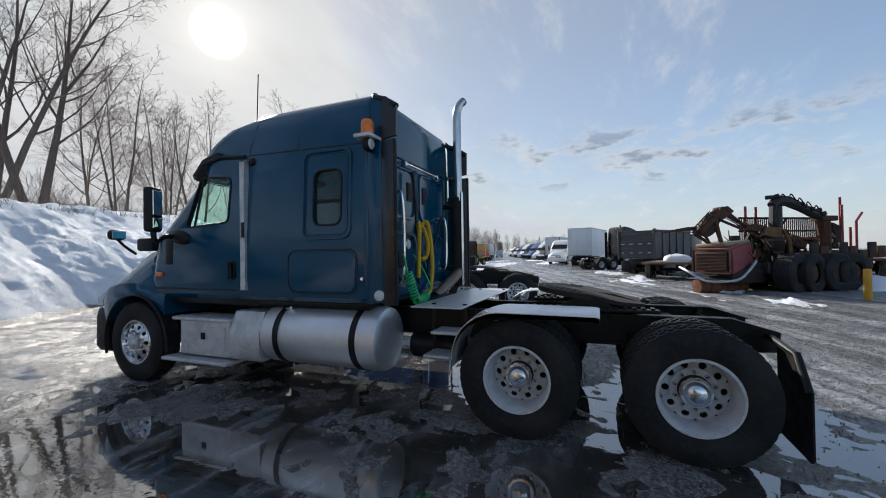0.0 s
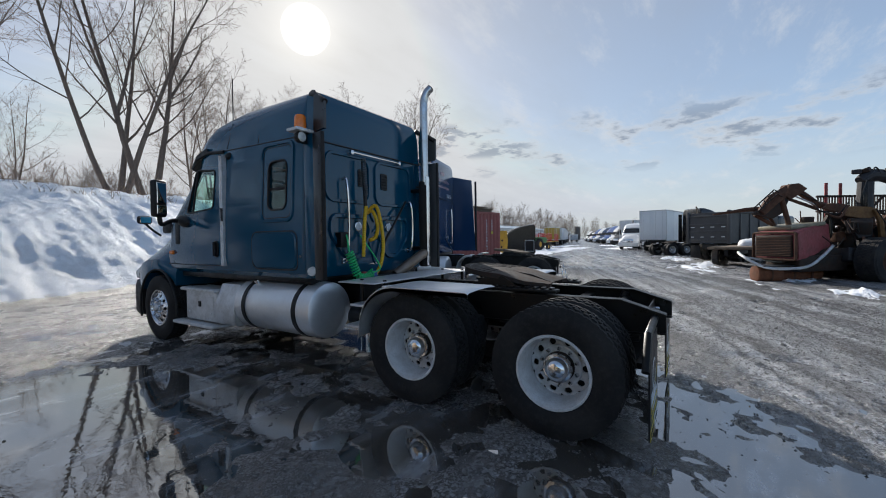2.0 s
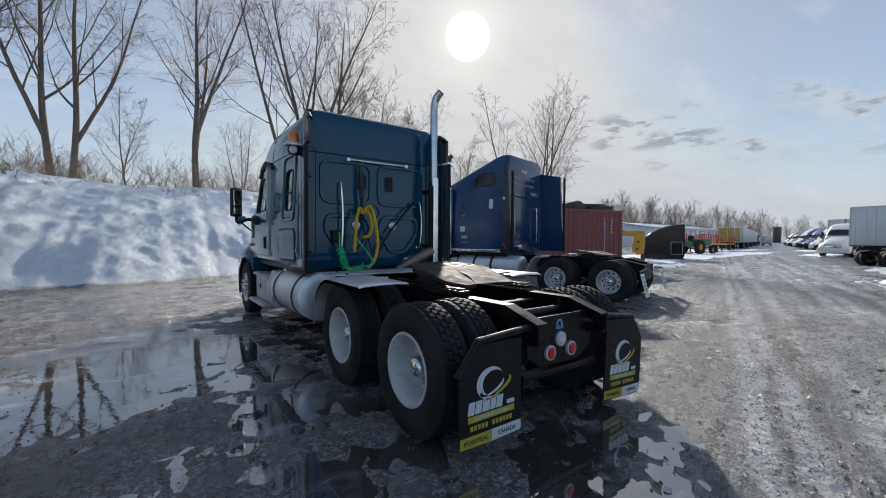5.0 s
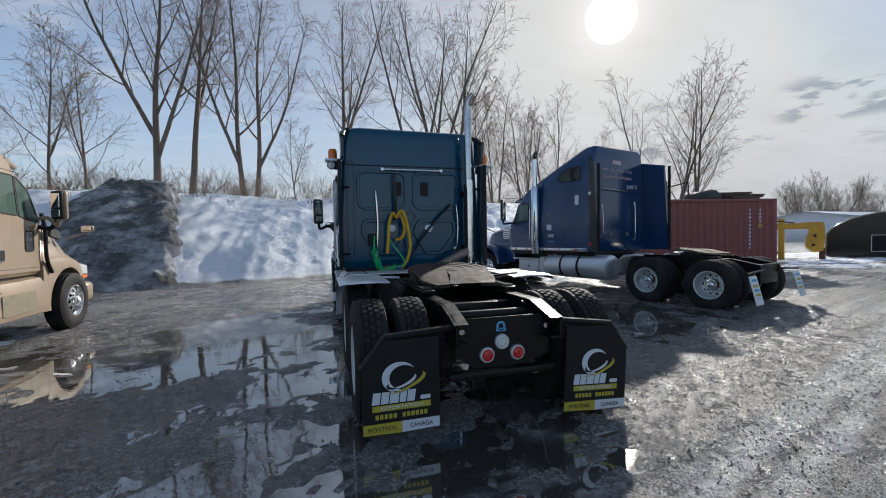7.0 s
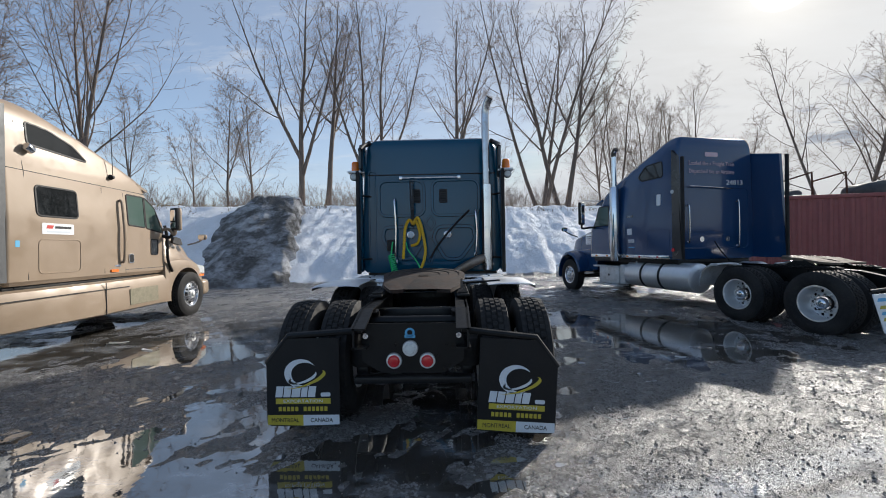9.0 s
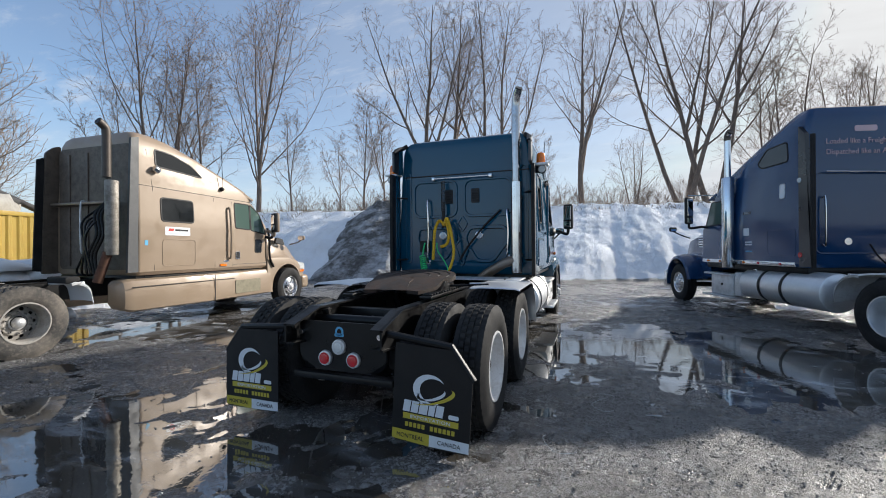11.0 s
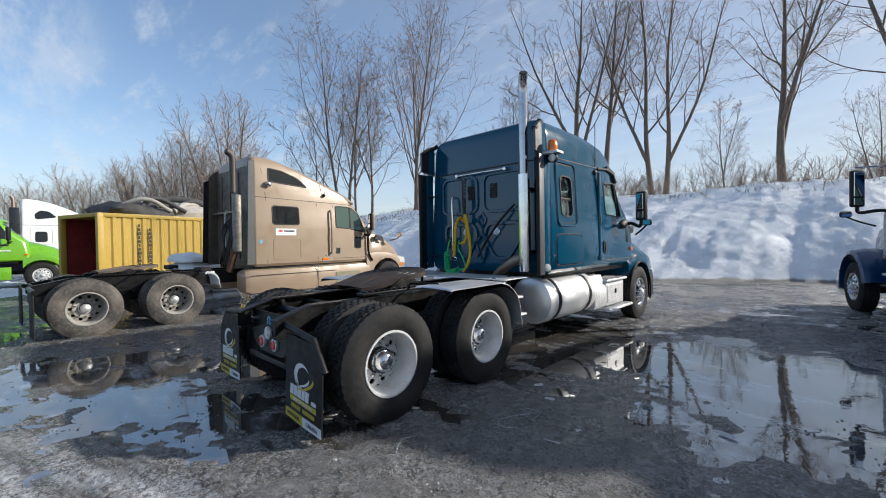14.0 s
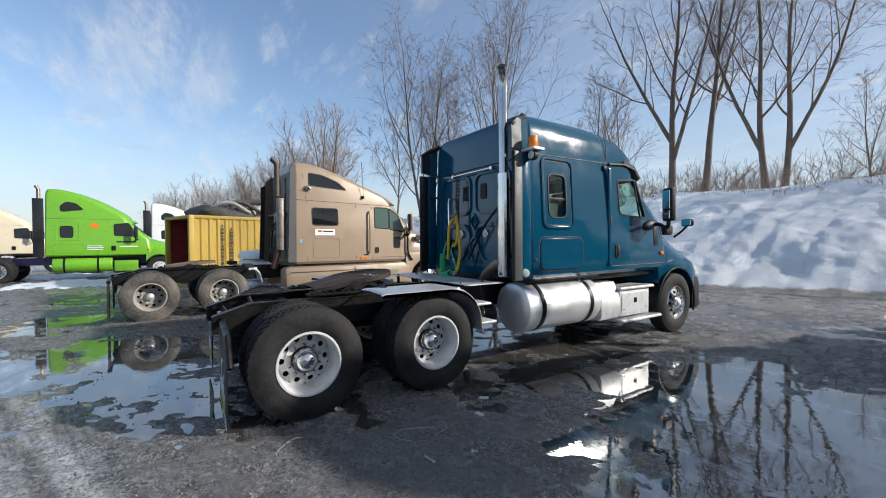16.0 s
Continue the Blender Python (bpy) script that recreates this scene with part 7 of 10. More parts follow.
def beige_tractor():
    """The beige aerodynamic tractor with full side skirts."""
    R = [(1.04, 2.92, 6.10, 0.98, 0.05, 0.1), (1.10, 2.88, 6.15, 1.03, 0.05, 0.12), (1.9, 2.88, 6.22, 1.04, 0.06, 0.25), (2.06, 2.88, 6.22, 1.03, 0.06, 0.30),
         (2.35, 2.88, 6.02, 1.01, 0.07, 0.36), (2.62, 2.88, 5.80, 0.99, 0.08, 0.40), (2.72, 2.88, 5.82, 0.985, 0.08, 0.42), (2.84, 2.88, 5.66, 0.98, 0.08, 0.45),
         (3.0, 2.88, 5.30, 0.97, 0.09, 0.5), (3.16, 2.88, 4.86, 0.955, 0.1, 0.5), (3.30, 2.88, 4.50, 0.94, 0.1, 0.5), (3.42, 2.88, 4.16, 0.91, 0.1, 0.5), (3.52, 2.90, 3.80, 0.87, 0.12, 0.4), (3.585, 2.95, 3.45, 0.80, 0.12, 0.25), (3.60, 3.03, 3.2, 0.7, 0.1, 0.1)]
    tr = thing("semi_truck", "beige aerodynamic road tractor with side skirts and muddy rear wheels", "truck")
    body = part("cab_shell", cab_solid(R), BEIGE, tr, "pale metallic beige cab with a sloping high roof")
    for s in (-1, 1):
        f = wall_map(R, s)
        pane(body, R, rounded_rect(3.32, 2.02, 3.99, 2.45, 0.06), s, name="sleeper_window")
        pane(body, R, rounded_poly([(3.26, 3.02), (4.25, 2.96), (4.0, 3.16), (3.60, 3.30), (3.26, 3.33)], 0.05), s, name="upper_window")
        pane(body, R, rounded_poly([(5.06, 1.98), (5.50, 1.95), (5.50, 2.54), (5.06, 2.54)], 0.04), s, GLASS_GREEN, name="door_window")
        pane(body, R, rounded_poly([(5.53, 1.94), (6.02, 1.86), (5.80, 2.36), (5.53, 2.54)], 0.04), s, GLASS_GREEN, name="vent_window")
        pane(body, R, rounded_rect(5.66, 1.42, 5.86, 1.72, 0.04), s, name="kerb_window")
        part("baggage_hatch", ringed(rounded_rect(3.33, 1.19, 4.02, 1.68, 0.07), f, 0.014, -0.004, 0.006), BEIGE, body)
        for pts in ([(3.18, 1.12), (3.18, 2.62), (3.10, 3.3)], [(4.50, 1.12), (4.50, 2.58)], [(4.98, 1.10), (4.98, 2.56)], [(2.84, 2.64), (5.6, 2.60)], [(4.98, 1.16), (6.1, 1.16)], [(6.08, 1.16), (6.1, 1.85)]):
            seam(body, R, pts, (s,))
        part("grab_handle", piped(smooth_line([f(4.88, 2.40, 0.0), f(4.88, 2.36, 0.05), f(4.88, 1.8, 0.06), f(4.88, 1.34, 0.05), f(4.88, 1.30, 0.0)], 4), 0.022, 8), BEIGE, body)
        part("door_handle", slabbed(rounded_rect(5.06, 1.28, 5.17, 1.44, 0.03), f, 0, 0.012, 0.004), PLASTIC, body)
        part("handle_trim", ringed(rounded_rect(5.06, 1.28, 5.17, 1.44, 0.03), f, 0.016, 0, 0.014), CHROME, body)
        d = part("decal_plate", slabbed(rounded_rect(3.38, 1.76, 3.90, 1.92, 0.01), f, 0.001, 0.004), PAPER, body, "white firm sticker with unreadable print")
        part("decal_mark", slabbed([(3.44, 1.84), (3.54, 1.84), (3.56, 1.89), (3.46, 1.89)], f, 0.004, 0.006), RED_DECAL, d)
        part("decal_bar", slabbed([(3.58, 1.845), (3.85, 1.845), (3.85, 1.88), (3.58, 1.88)], f, 0.004, 0.006), INK, d)
        part("decal_bar", slabbed([(3.45, 1.785), (3.83, 1.785), (3.83, 1.81), (3.45, 1.81)], f, 0.004, 0.006), LOGO_GREY, d)
        part("blue_sticker", slabbed(rounded_rect(3.00, 1.57, 3.06, 1.66, 0.01), f, 0.001, 0.003), BLUE_DECAL, body)
        part("marker_lamp", slabbed(rounded_rect(4.62, 1.13, 4.80, 1.18, 0.02), f, 0, 0.02, 0.008), AMBER_LENS, body)
        part("side_emblem", slabbed(rounded_rect(4.72, 1.225, 4.86, 1.255, 0.012), f, 0, 0.006), CHROME, body)
        lampc = Vector(f(3.28, 2.92, 0.05))
        part("work_lamp", rodded(lampc, lampc + Vector((0, -0.10, 0.05)), 0.055, 16, 0.06, 0.01), CHROME, body, "small chrome lamp on the roof side")
        part("fin_antenna", rodded(f(4.72, 2.80, 0.0), f(4.72, 2.80, 0.07), 0.05, 12, 0.03, 0.01), PLASTIC, body)
        part("antenna", piped([f(4.72, 2.84, 0.05), (s * 1.05, 4.66, 3.75)], 0.006, 5), BLACK, body)
        # skirts, with a rounded rear end
        bm = bmesh.new()
        lp = []
        for y, w, z0, z1 in ((2.62, 0.92, 0.55, 0.90), (2.68, 1.02, 0.46, 0.96), (2.80, 1.07, 0.42, 0.985), (4.4, 1.08, 0.40, 0.985), (5.5, 1.08, 0.40, 1.0), (6.14, 1.08, 0.40, 1.02)):
            lp.append([(s * 0.70, y, z0 + 0.02), (s * (w - 0.10), y, z0), (s * (w - 0.02), y, z0 + 0.03), (s * w, y, z0 + 0.12), (s * (w - 0.01), y, z1 - 0.14), (s * (w - 0.05), y, z1 - 0.03), (s * (w - 0.12), y, z1), (s * 0.70, y, z1)])
        skin(bm, lp)
        sk = part("side_skirt", fix(bm), BEIGE, tr, "beige fairing over the fuel tank")
        part("skirt_step", slabbed(rounded_rect(5.00, 0.50, 5.78, 0.80, 0.03), on_side(s, 1.075), 0, 0.012, 0.006), STEP_TAN, sk, "dull metal step panel")
        part("skirt_seam", boxed((s * 1.082 - 0.006, 2.75, 0.845), (s * 1.082 + 0.004, 5.0, 0.855)), INK, sk)
        part("skirt_seam", boxed((s * 1.082 - 0.006, 4.45, 0.42), (s * 1.082 + 0.004, 4.462, 0.96)), INK, sk)
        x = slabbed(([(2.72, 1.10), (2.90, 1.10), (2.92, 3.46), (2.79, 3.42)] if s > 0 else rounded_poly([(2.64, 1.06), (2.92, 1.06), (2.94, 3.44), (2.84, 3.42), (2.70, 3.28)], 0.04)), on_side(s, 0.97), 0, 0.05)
        # left fairing takes the beige darkened for shade
        xo = part("side_extender", x, GUNMETAL if s > 0 else SHADED_BEIGE, tr, "sleeper side fairing")
        if s < 0:
            part("extender_flap", slabbed([(2.52, 1.12), (2.68, 1.10), (2.74, 3.22), (2.59, 3.14)], on_side(s, 1.0), 0, 0.03), RUBBER, xo, "black rubber trailing flap")
        mirror_pair(tr, s, (1.02, 6.0, 1.92), (1.20, 5.98, 1.92), (1.38, 6.10, 2.38), (s * 0.95, 7.05, 1.62), (1.20, 7.2, 1.80), BEIGE)
        part("mirror_arm", piped(smooth_line([(s * 1.02, 6.02, 1.80), (s * 1.18, 6.05, 1.78), (s * 1.26, 6.06, 1.95)], 4), 0.035, 8), PLASTIC, tr)
        part("hood_vent", slabbed(rounded_poly([(6.42, 1.66), (6.78, 1.60), (6.70, 1.76), (6.48, 1.80)], 0.04), on_side(s, 0.985), -0.05, 0.012), INK, tr)
        part("headlamp", slabbed(rounded_poly([(7.20, 0.98), (7.60, 0.92), (7.58, 1.10), (7.24, 1.16)], 0.03), on_side(s, 1.0), -0.06, 0.03, 0.01), CLEAR_LENS, tr)
        part("marker_lamp", slabbed(rounded_rect(7.36, 0.86, 7.56, 0.92, 0.02), on_side(s, 1.01), -0.04, 0.03, 0.008), AMBER_LENS, tr)
        quarter_fender(tr, s, 1.80, 1.86, 1.02, PAPER, r=0.20)
        part("mud_flap", boxed((s * 0.98 - 0.28, -0.66, 0.10), (s * 0.98 + 0.28, -0.64, 0.80), 0.02), RUBBER, tr)
        part("flap_hanger", rodded((s * 0.42, -0.64, 0.86), (s * 1.22, -0.64, 0.84), 0.035, 10), BLACK, tr)
        part("wheel_top_guard", boxed((s * 0.98 - 0.2, 1.72, 1.0), (s * 0.98 + 0.22, 1.92, 1.10), 0.03), RUBBER, tr)
    ex = part("exhaust_pipe", piped(smooth_line([(0.84, 2.52, 2.7), (0.84, 2.52, 3.2), (0.84, 2.52, 3.42), (0.84, 2.50, 3.52), (0.84, 2.40, 3.60)], 5), 0.065, 16), BROWN_PIPE, tr, "dull brown exhaust stack with a bent tip")
    part("muffler", rodded((0.84, 2.60, 1.40), (0.84, 2.60, 2.66), 0.10, 22, None, 0.02), DULL_SHIELD, ex, "perforated grey muffler shield")
    part("stack_mouth", rodded((0.84, 2.405, 3.598), (0.84, 2.392, 3.604), 0.058, 14), INK, ex)
    part("muffler_leg", rodded((0.70, 2.46, 0.95), (0.80, 2.56, 1.45), 0.07, 12), RUST, ex)
    for q in range(4):
        part("air_hose", piped(smooth_line([(0.30 + 0.05 * q, 2.72, 2.2 - 0.1 * q), (0.20 + 0.1 * q, 2.55, 1.95), (0.35, 2.5, 1.5 + 0.05 * q), (0.15 + 0.12 * q, 2.5, 1.12), (0.30, 2.6, 1.05)], 6), 0.018, 7), BLACK, tr)
    part("grab_handle", piped(smooth_line([(-0.10, 2.80, 2.35), (-0.10, 2.72, 2.30), (-0.10, 2.72, 1.5), (-0.10, 2.80, 1.45)], 4), 0.016, 8), ALU_DULL, tr)
    # panel whose dark colour stands for shade on the recessed beige wall
    back = part("rear_wall", slabbed(rounded_rect(-0.90, 1.14, 0.90, 3.36, 0.10), on_back(2.877), 0.0, 0.012, 0.004), SHADED_BEIGE, body, "brown rear wall, beige darkened for shade")
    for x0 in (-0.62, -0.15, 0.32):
        part("wall_rib", boxed((x0 - 0.025, 2.845, 1.2), (x0 + 0.025, 2.867, 3.25), 0.006), SHADED_BEIGE, back)
    for x0 in (0.52, 0.60, 0.68):
        part("air_hose", piped(smooth_line([(x0, 2.74, 2.35), (x0 - 0.08, 2.60, 2.1), (x0 + 0.03, 2.55, 1.75), (x0 - 0.12, 2.52, 1.4), (x0 - 0.06, 2.52, 1.08)], 6), 0.024, 8), BLACK, tr)
    part("rear_shelf", boxed((-0.9, 2.72, 2.30), (0.5, 2.87, 2.35), 0.01), STEEL_BROWN, tr)
    hood = hood_loft([(6.05, 1.06, 0.42, 1.25, 1.50, 0.80), (6.16, 1.06, 0.42, 1.28, 2.08, 0.86), (6.5, 1.07, 0.40, 1.30, 1.98, 0.84), (6.85, 1.075, 0.40, 1.28, 1.84, 0.80), (7.2, 1.06, 0.44, 1.20, 1.66, 0.74), (7.5, 1.01, 0.48, 1.08, 1.44, 0.66), (7.66, 0.92, 0.55, 0.98, 1.25, 0.55), (7.74, 0.75, 0.62, 0.9, 1.05, 0.4)])
    part("hood", carve(hood, arch_cutters(6.82, 0.60) + [boxed((-0.9, 5.9, 0.2), (0.9, 7.5, 0.85))], "hood", BEIGE), None, tr, "sloping beige hood with flared arches")
    part("bumper", boxed((-1.08, 7.38, 0.40), (1.08, 7.74, 0.78), 0.10, 4), BEIGE, tr, "beige bumper")
    for s in (-1, 1):
        part("hood_seal", piped(smooth_line([(s * 1.055, 6.06, 2.02), (s * 1.085, 6.09, 1.75), (s * 1.085, 6.09, 1.40), (s * 1.085, 6.13, 1.22), (s * 1.085, 6.24, 1.05)], 5), 0.028, 8), BLACK, tr, "black rubber seal between cab and hood")
    part("windshield", slab_front(R, 0.90, 2.10, 2.58), GLASS_DARK, body)
    vz = bmesh.new()
    skin(vz, [[(x, 5.72 - 0.35 * abs(x) ** 3, 2.80), (x, 6.00 - 0.35 * abs(x) ** 3, 2.68), (x, 5.99 - 0.35 * abs(x) ** 3, 2.655), (x, 5.72 - 0.35 * abs(x) ** 3, 2.72)] for x in np.linspace(-0.98, 0.98, 9)])
    part("sun_visor", fix(vz), BEIGE, tr)
    for s in (-1, 1):
        words("lettering", "1265", 0.09, GUNMETAL, tr, pose(s * 0.965, 6.46, 1.60, 64, 0, 90 * s), 0.24)
    chassis(tr, 6.82, 7.7, "grey", TYRE_MUD, HUB_DULL)
    fifth_wheel(tr, 0.80, 1.14, 3.0, greasy=WOOD)
    part("cab_floor_beam", boxed((-0.95, 2.90, 0.92), (0.95, 6.0, 1.04), 0.02), BLACK, tr)
    part("tail_plate", boxed((-0.40, -0.60, 0.55), (0.40, -0.56, 0.90), 0.01), DARK_IRON, tr)
    return tr


def plain_tractor(mat, label, high=True, far=True, rim="white", nose=True, frame_mat=None):
    """A road tractor further off: cab, hood, windows, tanks, wheels."""
    top = 0.0 if not high else 0.75
    R = [(1.08, 2.74, 6.30, 1.05, 0.05, 0.10), (1.13, 2.72, 6.32, 1.10, 0.05, 0.12), (1.80, 2.72, 6.30, 1.12, 0.06, 0.25), (1.92, 2.72, 6.20, 1.11, 0.06, 0.30),
         (2.20, 2.72, 5.92, 1.10, 0.07, 0.32), (2.55, 2.72, 5.62, 1.08, 0.08, 0.34), (2.72, 2.72, 5.54, 1.07, 0.09, 0.38)]
    if high:
        R += [(2.90, 2.72, 5.45, 1.06, 0.09, 0.45), (3.10, 2.72, 5.16, 1.05, 0.1, 0.5), (3.35, 2.72, 4.78, 1.03, 0.1, 0.5), (3.60, 2.72, 4.30, 1.0, 0.1, 0.5), (3.78, 2.73, 3.85, 0.96, 0.12, 0.4), (3.90, 2.76, 3.4, 0.90, 0.12, 0.3), (3.94, 2.85, 3.1, 0.8, 0.1, 0.1)]
    else:
        R += [(2.90, 2.72, 5.3, 1.05, 0.1, 0.45), (3.04, 2.74, 4.9, 1.0, 0.12, 0.5), (3.12, 2.8, 4.3, 0.9, 0.12, 0.45), (3.16, 2.95, 3.6, 0.7, 0.1, 0.2)]
    tr = thing("semi_truck", label, "truck")
    body = part("cab_shell", cab_solid(R), mat, tr)
    for s in (-1, 1):
        f = wall_map(R, s)
        pane(body, R, rounded_poly([(5.80, 1.93), (4.98, 1.97), (4.96, 2.47), (5.48, 2.53)], 0.07), s, name="door_window")
        pane(body, R, rounded_rect(3.20, 1.88, 3.60, 2.36, 0.08), s, name="sleeper_window")
        part("window_panel", ringed(rounded_rect(3.06, 1.76, 3.80, 2.56, 0.08), f, 0.04, -0.004, 0.01), mat, body)
        part("baggage_hatch", ringed(rounded_rect(2.95, 1.20, 3.95, 1.60, 0.09), f, 0.02, -0.004, 0.008), mat, body)
        if high:
            pane(body, R, rounded_poly([(3.22, 2.98), (3.95, 3.08), (3.70, 3.34), (3.40, 3.40), (3.20, 3.22)], 0.08), s, name="upper_window")
        for pts in ([(4.74, 1.18), (4.74, 2.60)], [(2.76, 2.68), (5.4, 2.68)]):
            seam(body, R, pts, (s,))
        part("door_handle", slabbed(rounded_rect(4.86, 1.30, 5.02, 1.52, 0.04), f, 0, 0.014, 0.005), PLASTIC, body)
        part("marker_lamp", slabbed(rounded_rect(6.14, 1.30, 6.26, 1.36, 0.03), f, 0, 0.02, 0.008), AMBER_LENS, body)
        mirror_pair(tr, s, (1.10, 5.80, 1.80), (1.30, 5.70, 1.86), (1.48, 5.80, 2.37))
        part("side_extender", boxed((min(s * 1.04, s * 1.08), 2.36, 1.05), (max(s * 1.04, s * 1.08), 2.70, 3.5 if high else 2.9), 0.012), BLACK_PAINT, tr)
        tank(tr, s, 0.84, 0.70, 0.325, 2.9, 4.9, (0.2, 0.75), mat if mat is GREEN else ALU)
        part("step_box", boxed((min(s * 0.74, s * 1.10), 4.95, 0.38), (max(s * 0.74, s * 1.10), 5.8, 0.86), 0.03), mat if mat is GREEN else ALU_DULL, tr)
    hood = hood_loft([(6.10, 1.11, 0.40, 1.18, 1.26, 0.7), (6.24, 1.13, 0.36, 1.2, 1.30, 0.72), (6.31, 1.14, 0.34, 1.22, 1.84, 0.78), (6.60, 1.17, 0.34, 1.24, 1.74, 0.78), (7.0, 1.18, 0.34, 1.22, 1.60, 0.76), (7.3, 1.14, 0.38, 1.10, 1.42, 0.72), (7.55, 1.05, 0.45, 1.0, 1.2, 0.62), (7.66, 0.92, 0.5, 0.92, 1.0, 0.5)])
    part("hood", carve(hood, arch_cutters(6.62) + [boxed((-0.95, 5.9, 0.0), (0.95, 7.5, 0.85))], "hood", mat), None, tr)
    part("windshield", slab_front(R, 0.95, 1.96, 2.50), GLASS_DARK, body)
    vz = bmesh.new()
    skin(vz, [[(x, 5.50 - 0.3 * abs(x) ** 3, 2.78), (x, 5.76 - 0.3 * abs(x) ** 3, 2.62), (x, 5.75 - 0.3 * abs(x) ** 3, 2.58), (x, 5.50 - 0.3 * abs(x) ** 3, 2.70)] for x in np.linspace(-1.0, 1.0, 9)])
    part("sun_visor", fix(vz), mat, tr)
    part("bumper", boxed((-1.15, 7.3, 0.34), (1.15, 7.72, 0.86), 0.10, 4), PLASTIC if mat is not WHITE else WHITE, tr)
    part("grille", boxed((-0.6, 7.62, 0.7), (0.6, 7.70, 1.2), 0.05), CHROME, tr)
    st = part("exhaust_pipe", piped([(0.8, 2.5, 1.1), (0.8, 2.5, 3.9 if high else 3.5), (0.8, 2.42, 4.05 if high else 3.6)], 0.065, 12), STEEL_BROWN, tr)
    chassis(tr, 6.62, 7.5, rim, None, None, far, "white", frame_mat)
    fifth_wheel(tr, 0.75, 1.15, 4.0)
    part("cab_floor_beam", boxed((-1.0, 2.80, 0.98), (1.0, 6.0, 1.09), 0.02), BLACK, tr)
    return tr


navy_tractor().matrix_basis = pose(7.06, 2.96, 0, 0, 0, 14.5)
beige_tractor().matrix_basis = pose(-6.348, -1.508, 0, 0, 0, 3.8)
green = plain_tractor(GREEN, "bright lime green road tractor with a high-roof sleeper", True, False, "alu", frame_mat=PURPLE)
green.matrix_basis = pose(-19.37, -8.32, 0, 0, 0, 0.6)
gb = [o for o in green.children if o.name.startswith("cab_shell")][0]
gside = on_side(1, 1.125)
for q, (y0, y1, z0, z1, mt) in enumerate(((5.05, 5.75, 1.66, 1.72, INK), (5.15, 5.80, 1.46, 1.50, PAPER), (4.05, 4.55, 1.50, 1.53, PAPER), (4.05, 4.60, 1.42, 1.45, PAPER), (4.05, 4.58, 1.34, 1.37, PAPER))):
    part("lettering_bar", slabbed(rounded_rect(y0, z0, y1, z1, 0.01), gside, 0, 0.004), mt, gb)
part("round_mark", slabbed([(4.30 + 0.16 * math.cos(a), 2.40 + 0.10 * math.sin(a)) for a in (2 * math.pi * q / 20 for q in range(20))], on_side(1, 1.095), 0, 0.006), AMBER_LENS, gb)
plain_tractor(WHITE, "white road tractor parked behind the yellow container").matrix_basis = pose(-24.7, -5.0, 0, 0, 0, 1.5)
plain_tractor(CREAM, "cream road tractor at the end of the row").matrix_basis = pose(-27.9, -13.5, 0, 0, 0, 0.5)

# ---- bare trees ----
k = Mat("grey_brown_bark", (0.115, 0.088, 0.070), 0.9)
k.stain(k.noise(6, 0.35, 0.7, 6, 0.7, (1, 1, 0.2)), (0.22, 0.18, 0.15), 0.7)
k.bump(k.noise(14, 0, 1, 5, 0.7, (1, 1, 0.2)), 0.03)
BARK = k.m
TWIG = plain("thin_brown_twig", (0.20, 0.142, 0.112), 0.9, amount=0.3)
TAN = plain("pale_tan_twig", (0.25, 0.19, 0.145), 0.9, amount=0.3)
DRY = plain("dry_straw_brush", (0.24, 0.17, 0.10), 0.95, amount=0.5)


class Limbs:
    """Tapered limbs gathered into one mesh."""

    def __init__(self):
        self.v, self.f = [], []

    def limb(self, pts, rs, sides):
        base = len(self.v)
        side = Vector((1, 0, 0))
        for i, p in enumerate(pts):
            t = (pts[min(i + 1, len(pts) - 1)] - pts[max(i - 1, 0)]).normalized()
            side = (side - t * side.dot(t))
            side = side.normalized() if side.length > 1e-3 else t.orthogonal().normalized()
            up = t.cross(side)
            for q in range(sides):
                a = 2 * math.pi * q / sides
                self.v.append(p + (side * math.cos(a) + up * math.sin(a)) * rs[i])
        for i in range(len(pts) - 1):
            for q in range(sides):
                j = (q + 1) % sides
                self.f.append((base + i * sides + q, base + i * sides + j, base + (i + 1) * sides + j, base + (i + 1) * sides + q))

    def mesh(self, name, mat):
        me = bpy.data.meshes.new(name)
        me.from_pydata(self.v, [], self.f)
        me.materials.append(mat)
        me.shade_smooth()
        return me


